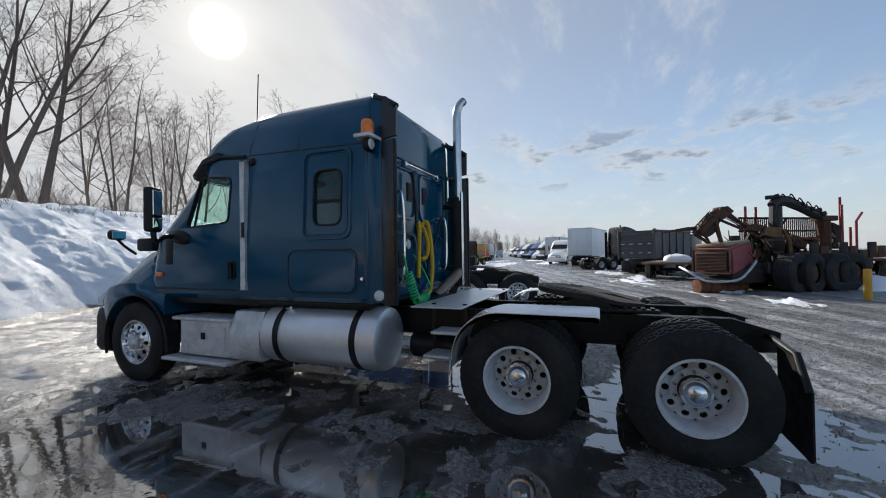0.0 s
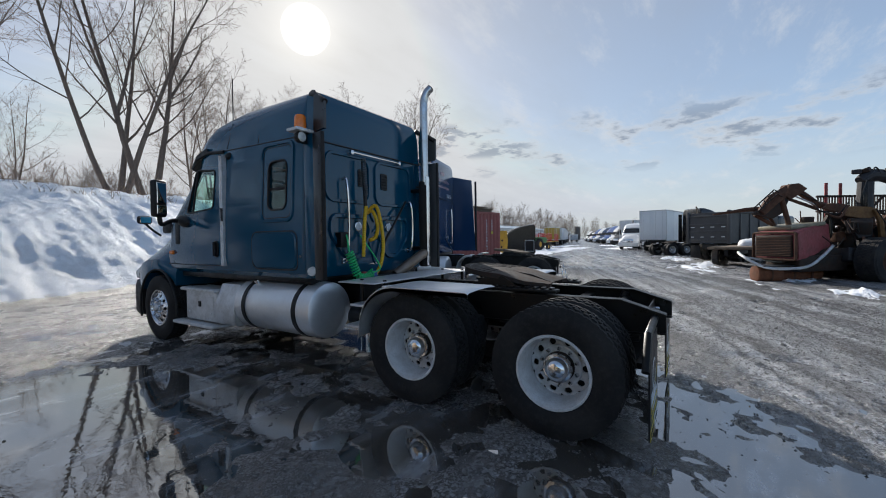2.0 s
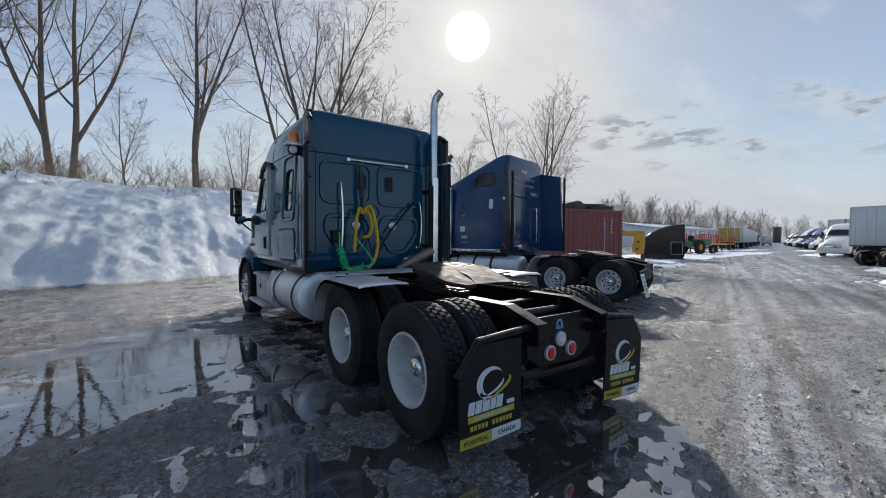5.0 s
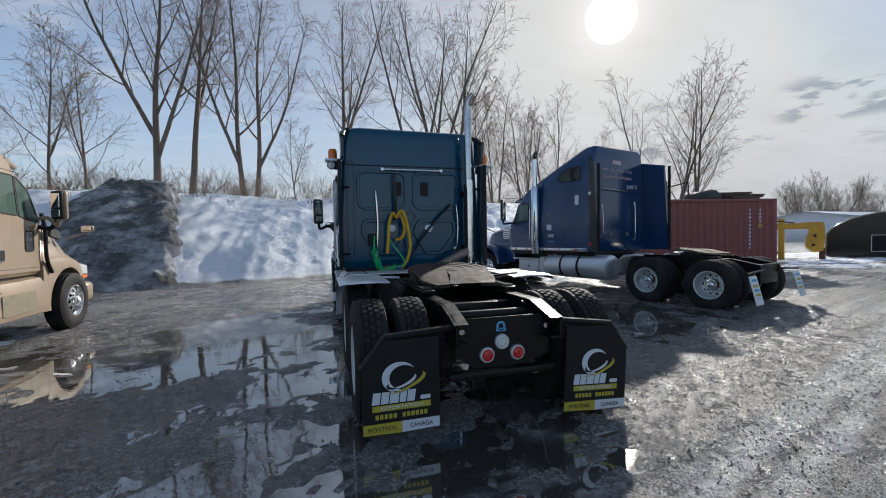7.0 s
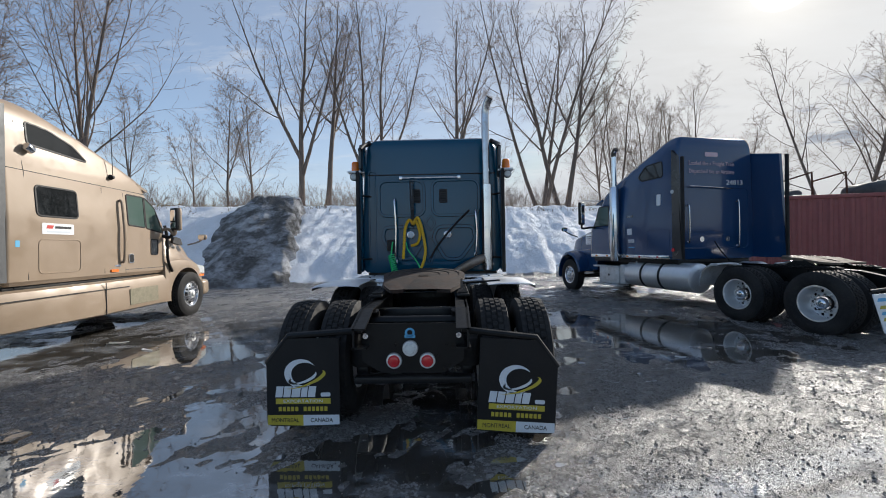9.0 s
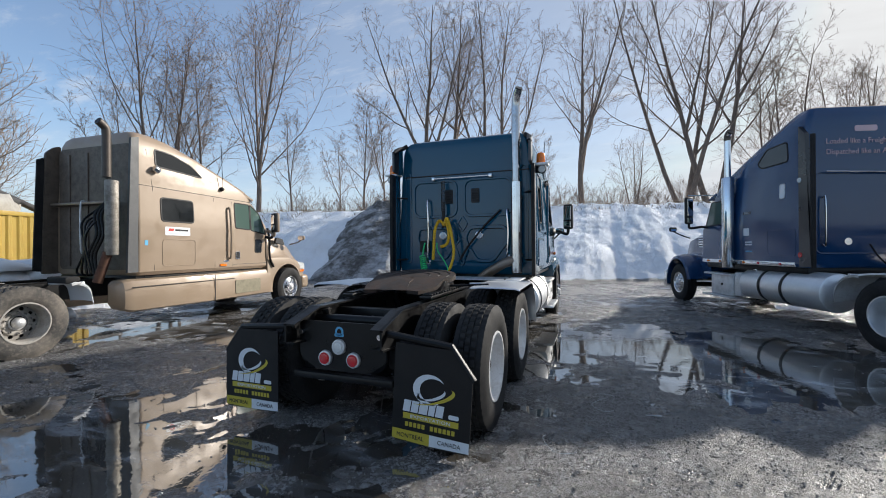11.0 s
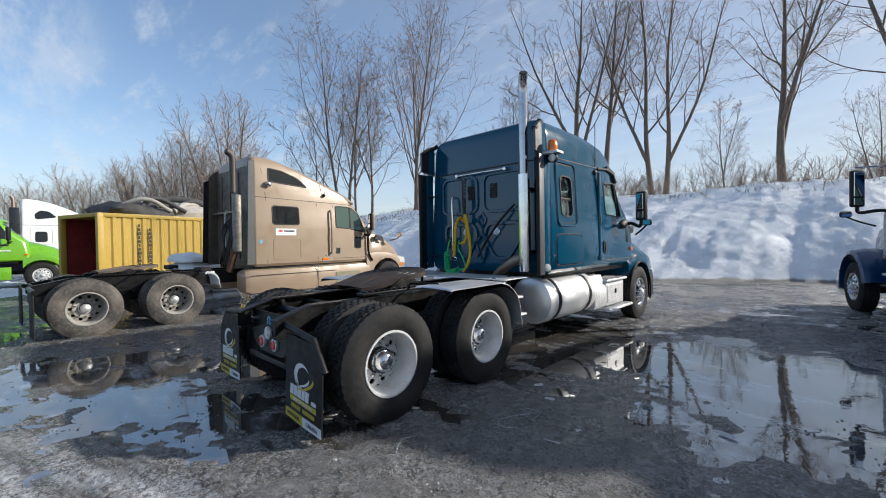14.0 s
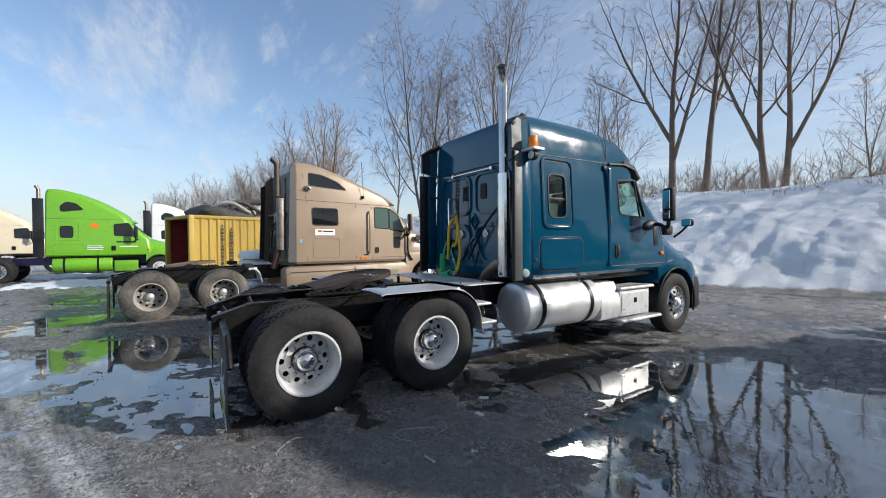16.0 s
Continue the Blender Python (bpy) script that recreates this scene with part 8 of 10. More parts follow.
def grow_tree(seed, height, r0, stems=1, levels=3, spread=1.0, kids=(12, 8, 6), low=0.30, twig=None, fork=0.0, flare=0.12, reach=1.0, lean0=(34, 62)):
    """A bare tree: a trunk that forks, arching limbs, branches and fine drooping twigs. Gives two meshes."""
    rng = random.Random(seed)
    wood, twigs = Limbs(), Limbs()

    def rand_dir():
        return Vector((rng.gauss(0, 1), rng.gauss(0, 1), rng.gauss(0, 1))).normalized()

    def grow(p, d, length, r, level, first=0.0, forks=0):
        n = (12, 8, 5, 4)[level]
        pts, rs, ways = [p.copy()], [r], [d.copy()]
        step = length / n
        end = r * (0.10, 0.16, 0.25, 0.5)[level]
        for i in range(n):
            q = i / n
            lift = (0.035, 0.10 if q < 0.6 else 0.02, 0.03 if q < 0.5 else -0.03, -0.05)[level]
            d = (d + rand_dir() * (0.055, 0.13, 0.20, 0.26)[level] + Vector((0, 0, lift))).normalized()
            p = p + d * step
            pts.append(p.copy())
            ways.append(d.copy())
            rs.append(r + (end - r) * ((i + 1) / n) ** (0.95 if level == 0 else 0.8))
        if level == 0 and first == 0.0:
            rs[0] *= 1.25
        (wood if level < 2 else twigs).limb(pts, [max(q, 0.0105) for q in rs], (9, 6, 4, 3)[level])
        if level >= levels:
            return
        for f in range(forks):
            q = rng.uniform(0.75, 1.25) * fork
            i = min(int(q * n), n - 2)
            side = ways[i].orthogonal().normalized()
            side.rotate(Matrix.Rotation(rng.uniform(0, 6.283), 3, ways[i]))
            lean = radians(rng.uniform(16, 30))
            grow(pts[i], ways[i] * math.cos(lean) + side * math.sin(lean), length * (1 - q) * rng.uniform(0.8, 1.0), rs[i] * rng.uniform(0.66, 0.85), 0, 0.12)
        count = kids[level] if level or first == 0.0 else max(5, int(kids[0] * 0.7))
        spin_ = rng.uniform(0, 6.283)
        for c in range(count):
            lo_ = (first or low) if level == 0 else 0.18
            q = lo_ + (0.97 - lo_) * (c + rng.random()) / count
            i = min(int(q * n), n - 1)
            at = pts[i].lerp(pts[i + 1], q * n - i)
            along = ways[i + 1]
            out = along.orthogonal().normalized()
            spin_ += 2.4 + rng.uniform(-0.5, 0.5)
            out.rotate(Matrix.Rotation(spin_, 3, along))
            lean = radians((rng.uniform(*lean0), rng.uniform(30, 58), rng.uniform(28, 60))[level]) * (spread if level == 0 else 1.0)
            if level == 0:
                lean *= 1.12 - 0.45 * q
            nd = (along * math.cos(lean) + out * math.sin(lean)).normalized()
            nr = rs[i] * (rng.uniform(0.30, 0.55), rng.uniform(0.30, 0.48), rng.uniform(0.35, 0.55))[level]
            nl = length * (reach * rng.uniform(0.28, 0.46) * (1.25 - 0.80 * q) if level == 0 else rng.uniform(0.26, 0.46) * (1.2 - 0.5 * q))
            grow(at, nd, nl, max(nr, (0.030, 0.016, 0.010)[level]), level + 1)
    for sidx in range(stems):
        a = 6.283 * sidx / stems + rng.uniform(-0.5, 0.5)
        lean = flare * rng.uniform(0.6, 1.5) if stems > 1 else 0.03
        d = Vector((math.cos(a) * lean, math.sin(a) * lean, 1)).normalized()
        base = Vector((math.cos(a) * 0.3, math.sin(a) * 0.3, -0.4)) if stems > 1 else Vector((0, 0, -0.4))
        grow(base, d, height * rng.uniform(0.84, 1.0), r0 * (1.0 if stems == 1 else rng.uniform(0.75, 1.0)), 0, 0.0, rng.choice((1, 2)) if fork else 0)
    return wood.mesh("trunk", BARK), twigs.mesh("branches", twig or TWIG)


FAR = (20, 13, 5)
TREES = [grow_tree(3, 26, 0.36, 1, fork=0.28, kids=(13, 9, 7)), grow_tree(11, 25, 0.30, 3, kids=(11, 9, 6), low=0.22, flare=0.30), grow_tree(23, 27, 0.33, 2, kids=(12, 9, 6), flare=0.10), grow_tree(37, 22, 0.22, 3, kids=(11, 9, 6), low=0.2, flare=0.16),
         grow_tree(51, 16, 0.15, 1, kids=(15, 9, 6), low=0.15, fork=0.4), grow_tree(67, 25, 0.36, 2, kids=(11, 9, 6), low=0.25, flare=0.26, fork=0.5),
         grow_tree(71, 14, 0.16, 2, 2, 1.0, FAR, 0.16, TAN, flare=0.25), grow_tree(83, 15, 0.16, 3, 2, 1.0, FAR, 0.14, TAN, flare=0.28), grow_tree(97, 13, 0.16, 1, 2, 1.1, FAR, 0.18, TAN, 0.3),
         grow_tree(109, 23, 0.30, 2, kids=(15, 11, 7), low=0.14, flare=0.16, reach=1.5, lean0=(22, 44)), grow_tree(29, 26, 0.34, 1, kids=(13, 9, 7), low=0.36, fork=0.5), grow_tree(43, 26, 0.29, 1, kids=(14, 9, 7), low=0.24, fork=0.30)]


def tree(kind, x, y, turn=0.0, size=1.0, label="", group="bare trees on the bank", z=None):
    t = thing("tree", label or "tall bare leafless tree with grey-brown bark", "tree", group)
    part("trunk", TREES[kind][0], None, t)
    part("crown", TREES[kind][1], None, t, "bare winter twigs")
    h = bank_height(x, y) if z is None else z
    t.matrix_basis = pose(x, y, h - 0.1, 0, 0, turn) @ Matrix.Diagonal((size, size, size, 1))
    return t


def from_eye(ex, ey, az, dist):
    return ex - math.sin(radians(az)) * dist, ey + math.cos(radians(az)) * dist


for az, dist, kind, turn, size in ((60.7, 50, 4, 0, 0.9), (56.4, 46, 9, 60, 0.86), (54.9, 48, 4, 210, 1.1), (52.7, 47, 4, 33, 1.15), (46.4, 46, 9, 130, 1.0), (42.2, 46, 4, 70, 0.75), (36, 58, 4, 5, 0.8), (32.6, 47, 4, 200, 0.95), (29.9, 48, 4, 20, 0.9),
                                   (24.0, 46, 0, 75, 1.0), (20.6, 46, 10, 10, 1.0), (14.9, 46, 11, 230, 1.0), (13.5, 46.3, 11, 20, 0.95), (8.0, 58, 4, 50, 0.8), (2.4, 46, 0, 160, 0.95), (-4, 64, 3, 45, 0.6), (-9.6, 46, 1, 60, 1.05), (-12.5, 46.5, 5, 200, 1.0),
                                   (-17.5, 52, 4, 10, 1.1), (-19.3, 48, 3, 330, 0.76), (-23.6, 48, 3, 150, 0.74), (-27.3, 50, 2, 250, 0.66), (-33, 55, 3, 20, 0.7)):
    tree(kind, *from_eye(1.81, -3.25, az - 1.45, dist), turn, size)
for az, dist, kind, turn, size in ((-44.6, 44, 1, 15, 0.72), (-47.6, 46, 2, 190, 0.66), (-27, 52, 4, 300, 1.0), (-37, 60, 4, 30, 0.9)):
    tree(kind, *from_eye(-1.315, -3.33, az - 1.45, dist), turn, size)
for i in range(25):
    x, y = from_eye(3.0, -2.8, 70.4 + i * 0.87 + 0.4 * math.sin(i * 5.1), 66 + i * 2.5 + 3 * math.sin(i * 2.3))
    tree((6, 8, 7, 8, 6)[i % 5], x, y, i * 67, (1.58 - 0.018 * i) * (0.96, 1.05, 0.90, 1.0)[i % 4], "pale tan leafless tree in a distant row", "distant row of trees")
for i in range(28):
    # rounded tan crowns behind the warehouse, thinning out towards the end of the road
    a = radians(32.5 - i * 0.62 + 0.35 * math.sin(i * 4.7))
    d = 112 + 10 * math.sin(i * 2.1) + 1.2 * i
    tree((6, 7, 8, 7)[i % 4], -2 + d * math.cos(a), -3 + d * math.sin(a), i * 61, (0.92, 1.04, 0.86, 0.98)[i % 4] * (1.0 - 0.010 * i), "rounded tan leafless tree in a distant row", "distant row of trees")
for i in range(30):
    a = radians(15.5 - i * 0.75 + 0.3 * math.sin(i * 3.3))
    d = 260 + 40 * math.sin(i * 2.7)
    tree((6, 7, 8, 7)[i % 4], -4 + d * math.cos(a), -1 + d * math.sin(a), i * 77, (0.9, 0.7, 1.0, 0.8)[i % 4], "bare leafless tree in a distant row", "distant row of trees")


def brush(name, count, seed, place, h, mat, label, twiggy=0):
    """Dry stalks and bushes, too many to count."""
    rng = random.Random(seed)
    lm = Limbs()
    for _ in range(count):
        x, y = place(rng)
        z = bank_height(x, y) - 0.05
        n = rng.randint(3, 6)
        for _s in range(n):
            d = Vector((rng.gauss(0, 0.42), rng.gauss(0, 0.42), 1)).normalized()
            hh = h * rng.uniform(0.25, 1.0)
            p = Vector((x + rng.gauss(0, 0.2), y + rng.gauss(0, 0.2), z))
            sway = Vector((rng.gauss(0, 0.22), rng.gauss(0, 0.22), 0)) * hh
            pts = [p, p + d * hh * 0.35, p + d * hh * 0.7 + sway * 0.4, p + d * hh + sway]
            lm.limb(pts, [0.013, 0.011, 0.008, 0.005], 3)
            for _t in range(twiggy):
                q = rng.uniform(0.2, 0.95) * 3
                k_ = min(int(q), 2)
                a = pts[k_].lerp(pts[k_ + 1], q - k_)
                e = (d + Vector((rng.gauss(0, 0.6), rng.gauss(0, 0.6), rng.gauss(0.1, 0.3)))).normalized() * hh * rng.uniform(0.2, 0.45)
                lm.limb([a, a + e * 0.5 + Vector((0, 0, 0.04 * hh)), a + e], [0.008, 0.007, 0.006], 3)
    ob = new(name, lm.mesh(name, mat))
    tagged(ob, label, "brush", kind="stuff")
    return ob


def crest(rng):
    x = rng.uniform(-40, 14)
    return x, 15.2 + 0.175 * x + rng.uniform(6.0, 10.5)


def behind(rng):
    x = rng.uniform(-26, 18)
    return x, 15.2 + 0.175 * x + rng.uniform(12, 26)


brush("dry_brush", 620, 5, crest, 0.38, DRY, "dry straw-coloured weeds on the snow bank")
brush("saplings", 260, 9, behind, 2.4, TWIG, "twiggy bare bushes behind the snow bank", 7)

# ---- containers, machines and far vehicles ----
def container(label, mat, length, height, inside=None, open_end=False, group=""):
    """A shipping container; x across, y along, corrugated walls, corner posts and rails."""
    c = thing("shipping_container", label, "container", group)
    w = 2.44
    h = w / 2

    def corrugated(p, length_, height_, n):
        """A ribbed sheet; p(u, z, d) maps along, up and outwards."""
        bm = bmesh.new()
        prof = []
        pitch = length_ / n
        for q in range(n):
            u = q * pitch
            prof += [(u, 0.0), (u + pitch * 0.28, 0.0), (u + pitch * 0.45, -0.036), (u + pitch * 0.83, -0.036)]
        prof.append((length_, 0.0))
        skin(bm, [[p(u, z, d) for u, d in prof] + [p(u, z, d - 0.006) for u, d in prof[::-1]] for z in (0.14, height_ - 0.10)])
        return fix(bm)
    n = int(length / 0.28)
    for s in (-1, 1):
        part("side_wall", corrugated(lambda u, z, d: (s * (h - 0.02 + d), 0.12 + u, z), length - 0.24, height, n), mat, c)
    part("front_wall", corrugated(lambda u, z, d: (-h + 0.1 + u, length - 0.02 + d, z), w - 0.2, height, 8), mat, c)
    if open_end:
        for s in (-1, 1):
            part("inner_lining", boxed((min(s * (h - 0.08), s * (h - 0.07)), 0.15, 0.16), (max(s * (h - 0.08), s * (h - 0.07)), length - 0.15, height - 0.1)), inside, c)
        part("inner_end", boxed((-h + 0.08, length - 0.16, 0.16), (h - 0.08, length - 0.14, height - 0.1)), inside, c)
    else:
        for s in (-1, 1):
            d = part("door_leaf", boxed((min(s * 0.01, s * (h - 0.09)), 0.03, 0.16), (max(s * 0.01, s * (h - 0.09)), 0.08, height - 0.12), 0.01), mat, c)
            for x in (0.3, 0.85):
                part("lock_rod", rodded((s * x, 0.01, 0.12), (s * x, 0.01, height - 0.1), 0.02, 8), ALU_DULL, d)
    part("roof", boxed((-h + 0.03, 0.05, height - 0.06), (h - 0.03, length - 0.05, height - 0.02), 0.01), mat, c)
    part("floor", boxed((-h + 0.05, 0.05, 0.10), (h - 0.05, length - 0.05, 0.15)), WOOD, c)
    for x in (-1, 1):
        for y in (0.0, length - 0.16):
            part("corner_post", boxed((min(x * h, x * (h - 0.14)), y, 0.0), (max(x * h, x * (h - 0.14)), y + 0.16, height), 0.012), mat, c)
        for z in (0.0, height - 0.12):
            part("side_rail", boxed((min(x * h, x * (h - 0.07)), 0.16, z), (max(x * h, x * (h - 0.07)), length - 0.16, z + (0.14 if z == 0 else 0.12)), 0.01), mat, c)
    for y in (0.01, length - 0.13):
        for z in (0.0, height - 0.12):
            part("end_rail", boxed((-h + 0.14, y, z), (h - 0.14, y + 0.12, z + 0.12), 0.01), mat, c)
    return c


def letter_blocks(parent, text_len, x, y, z_top, step, size, mat, s=1):
    """A column of plain blocks in place of a shipping line's name."""
    for q in range(text_len):
        z = z_top - q * step
        wv = size * (0.5 + 0.4 * ((q * 7) % 5) / 4)
        part("name_block", boxed((x - 0.004, y - wv / 2, z - size * 0.45), (x + 0.004, y + wv / 2, z + size * 0.45), 0.002, 1), mat, parent)


RED_INSIDE = plain("dark_red_lining", (0.26, 0.020, 0.018), 0.7, dirt=(0.08, 0.02, 0.015), amount=0.6, scale=3)
yc = container("yellow corrugated shipping container with an open dark red end", YELLOW_BOX, 6.06, 2.59, RED_INSIDE, True)
letter_blocks(yc, 13, 1.226, 1.10, 2.22, 0.125, 0.11, INK)
letter_blocks(yc, 11, 1.226, 1.42, 2.10, 0.125, 0.11, INK)
YC = pose(-12.995, -1.014, 0, 0, 0, 18)
yc.matrix_basis = YC


def folded(name, label, cat, mat, lo, hi, seed, lump=0.12, m=None):
    """A slumped, folded sheet of cloth or a lumpy bundle."""
    bm = bmesh.new()
    n = 18
    rows = []
    for ring_i, r in enumerate((1.0, 1.02, 0.92, 0.72, 0.45, 0.1)):
        row = []
        for q in range(n):
            a = 2 * math.pi * q / n
            cx, cy = math.cos(a), math.sin(a)
            kx = abs(cx) ** 0.6 * (1 if cx > 0 else -1)
            ky = abs(cy) ** 0.6 * (1 if cy > 0 else -1)
            p = Vector(((lo[0] + hi[0]) / 2 + kx * r * (hi[0] - lo[0]) / 2, (lo[1] + hi[1]) / 2 + ky * r * (hi[1] - lo[1]) / 2, lo[2] + (0, 0.35, 0.65, 0.85, 0.95, 1.0)[ring_i] * (hi[2] - lo[2])))
            if ring_i:
                p += Vector((noise.noise(p * 1.7 + Vector((seed, 0, 0))), noise.noise(p * 1.7 + Vector((0, seed, 0))), noise.noise(p * 2.3 + Vector((0, 0, seed))))) * lump
            p.z = max(p.z, lo[2])
            row.append(bm.verts.new(p))
        rows.append(row)
    for a, b in zip(rows, rows[1:]):
        for q in range(n):
            j = (q + 1) % n
            bm.faces.new((a[q], a[j], b[j], b[q]))
    bm.faces.new(rows[-1])
    bm.faces.new(rows[0][::-1])
    return solo(name, fix(bm), mat, label, cat, m=m, smooth=60)


folded("tarpaulin", "crumpled dark tarpaulin on the container roof", "tarpaulin", TARP, (-0.9, 0.5, 2.575), (1.0, 2.6, 3.05), 3, 0.30, YC)
folded("canvas", "folded pale canvas on the container roof", "canvas", TARP_PALE, (-0.6, 2.4, 2.575), (0.9, 4.6, 3.15), 9, 0.30, YC)
folded("snow_patch", "patch of snow on the container roof", "snow", SNOW, (-1.1, 1.2, 2.575), (-0.2, 3.6, 2.92), 15, 0.12, YC)
solo("carpet_roll", piped(smooth_line([(-0.3, 2.0, 2.90), (-0.1, 2.8, 3.30), (0.2, 3.6, 3.22), (0.45, 4.6, 2.90)], 5), 0.13, 14), TARP, "rolled dark matting on the container roof", "roll", m=YC)
solo("carpet_roll", piped(smooth_line([(0.7, 2.5, 2.80), (0.6, 3.2, 3.12), (0.45, 4.6, 2.80)], 5), 0.11, 14), TARP_PALE, "rolled pale matting on the container roof", "roll", m=YC)

rng = random.Random(5)
for q in range(7):
    y = rng.uniform(1.4, 4.4)
    pts = [(rng.uniform(-0.6, 1.0), y - 0.8, 2.72), (rng.uniform(-0.4, 0.9), y, rng.uniform(2.95, 3.25)), (rng.uniform(-0.3, 1.05), y + 0.8, 2.78)]
    solo("carpet_roll", piped(smooth_line(pts, 5), rng.uniform(0.06, 0.11), 12), (TARP, TARP_PALE, TARP)[q % 3], "rolled matting thrown on the container roof", "roll", m=YC)
# a flat stack of white plastic bundles beside the yellow container
for q in range(12):
    layer, col = q // 2, q % 2
    m = pose(-9.35 + 0.05 * math.sin(q * 2.2), 1.12 + 0.72 * col + 0.06 * math.cos(q * 1.7), 0, 0, 0, 18 + 3 * math.sin(q * 3.1))
    folded("plastic_sack", "flat white plastic sack in a low stack", "sack", PAPER, (-0.62, -0.40, 0.02 + 0.215 * layer), (0.62, 0.40, 0.25 + 0.215 * layer), 50 + q, 0.09, m)

# maroon container behind the navy tractor, its long side towards the yard
rc = container("maroon corrugated shipping container with timber on its roof", RED_BOX, 6.06, 2.9)
RC = pose(16.32, 9.30, 0, 0, 0, 77)
rc.matrix_basis = RC
letter_blocks(rc, 11, -1.226, 1.15, 2.45, 0.15, 0.10, LOGO_GREY, -1)
letter_blocks(rc, 4, -1.226, 0.72, 2.45, 0.15, 0.10, LOGO_GREY, -1)
part("small_plate", boxed((-1.23, 0.64, 1.75), (-1.222, 0.80, 1.9), 0.003, 1), LOGO_GOLD, rc)
rng = random.Random(12)
for q in range(16):
    y, z = rng.uniform(0.75, 1.35), 2.90 + 0.078 * (q // 4)
    solo("timber_board", boxed((-0.09, -0.55, 0), (0.09, 0.5 + 0.4 * rng.random(), 0.07), 0.006), WOOD, "weathered board piled on the container roof", "board", "boards on the roof", m=RC @ pose(-0.8 + 0.4 * (q % 4), y, z, rng.uniform(-2, 2), 0, rng.uniform(-14, 14)))
folded("tarpaulin", "crumpled dark tarpaulin on the container roof", "tarpaulin", TARP, (-1.0, 1.95, 2.885), (-0.1, 3.25, 3.26), 41, 0.14, RC)
for q, (y, z) in enumerate(((3.45, 3.62), (4.35, 3.66))):
    solo("bent_frame", piped([(-0.9, y, 2.9), (-0.85, y, z), (0.4, y + 0.2, z - 0.1), (0.45, y + 0.2, 2.9)], 0.03, 6), RUST, "rusty bent frame standing on the container roof", "frame", m=RC)
folded("tarpaulin", "dark tarpaulin bundle on the container roof", "tarpaulin", TARP, (-0.9, 4.5, 2.885), (0.5, 5.3, 3.15), 21, 0.12, RC)
t = tyre_mesh(RUBBER, False)
for q, (y, a) in enumerate(((5.6, 90),)):
    o = tagged(new("tyre", t), "old black tyre lying on the container roof", "tyre", "tyres on the roof")
    o.matrix_basis = RC @ pose(-0.3, y, 3.03, 0, a, 0)


def box_trailer(label, mat, length, height=4.1, floor=1.15, doors=True, wheels=True, legs=True):
    """A box van trailer; its rear at y = 0, nose towards +y."""
    t = thing("box_trailer", label, "trailer", "trailers along the road")
    part("body", boxed((-1.28, 0.0, floor), (1.28, length, height), 0.04), mat, t)
    f = part("rear_frame", ringed(rounded_rect(-1.24, floor + 0.03, 1.24, height - 0.04, 0.02), on_back(0.0), 0.10, -0.01, 0.03), ALU_DULL, t)
    for s in (-1, 1):
        d = part("door_leaf", boxed((min(s * 0.02, s * 1.17), -0.025, floor + 0.1), (max(s * 0.02, s * 1.17), -0.002, height - 0.12), 0.006), mat, t)
        for x in (0.25, 0.9):
            part("lock_rod", rodded((s * x, -0.04, floor + 0.05), (s * x, -0.04, height - 0.1), 0.02, 6), ALU_DULL, d)
        part("bottom_rail", boxed((min(s * 1.22, s * 1.30), 0.02, floor - 0.10), (max(s * 1.22, s * 1.30), length, floor + 0.04), 0.01), ALU_DULL, t)
        part("top_rail", boxed((min(s * 1.24, s * 1.30), 0.02, height - 0.10), (max(s * 1.24, s * 1.30), length, height + 0.005), 0.01), ALU_DULL, t)
        if legs:
            part("landing_leg", boxed((s * 0.75 - 0.06, length - 2.6, 0.0), (s * 0.75 + 0.06, length - 2.45, floor), 0.01), BLACK, t)
        for q in range(1, int(length / 1.2)):
            part("side_post", boxed((min(s * 1.275, s * 1.292), q * 1.2 - 0.03, floor + 0.05), (max(s * 1.275, s * 1.292), q * 1.2 + 0.03, height - 0.1), 0.004, 1), mat, t)
    part("rear_bumper", boxed((-1.15, 0.05, 0.50), (1.15, 0.13, 0.60), 0.01), BLACK, t)
    for s in (-1, 1):
        part("bumper_leg", boxed((s * 0.6 - 0.04, 0.06, 0.55), (s * 0.6 + 0.04, 0.12, floor), 0.01), BLACK, t)
    for y in (1.4, 2.65):
        for s in (-1, 1):
            wheel(t, s * 1.05, y, s, "outer", "white", far=True)
            wheel(t, s * 0.72, y, -s, "inner", "white", far=True)
        part("axle", rodded((-1, y, 0.508), (1, y, 0.508), 0.06, 10), BLACK, t)
    part("chassis", boxed((-0.5, 0.2, 0.85), (0.5, length - 0.3, floor - 0.02), 0.02), BLACK, t)
    return t


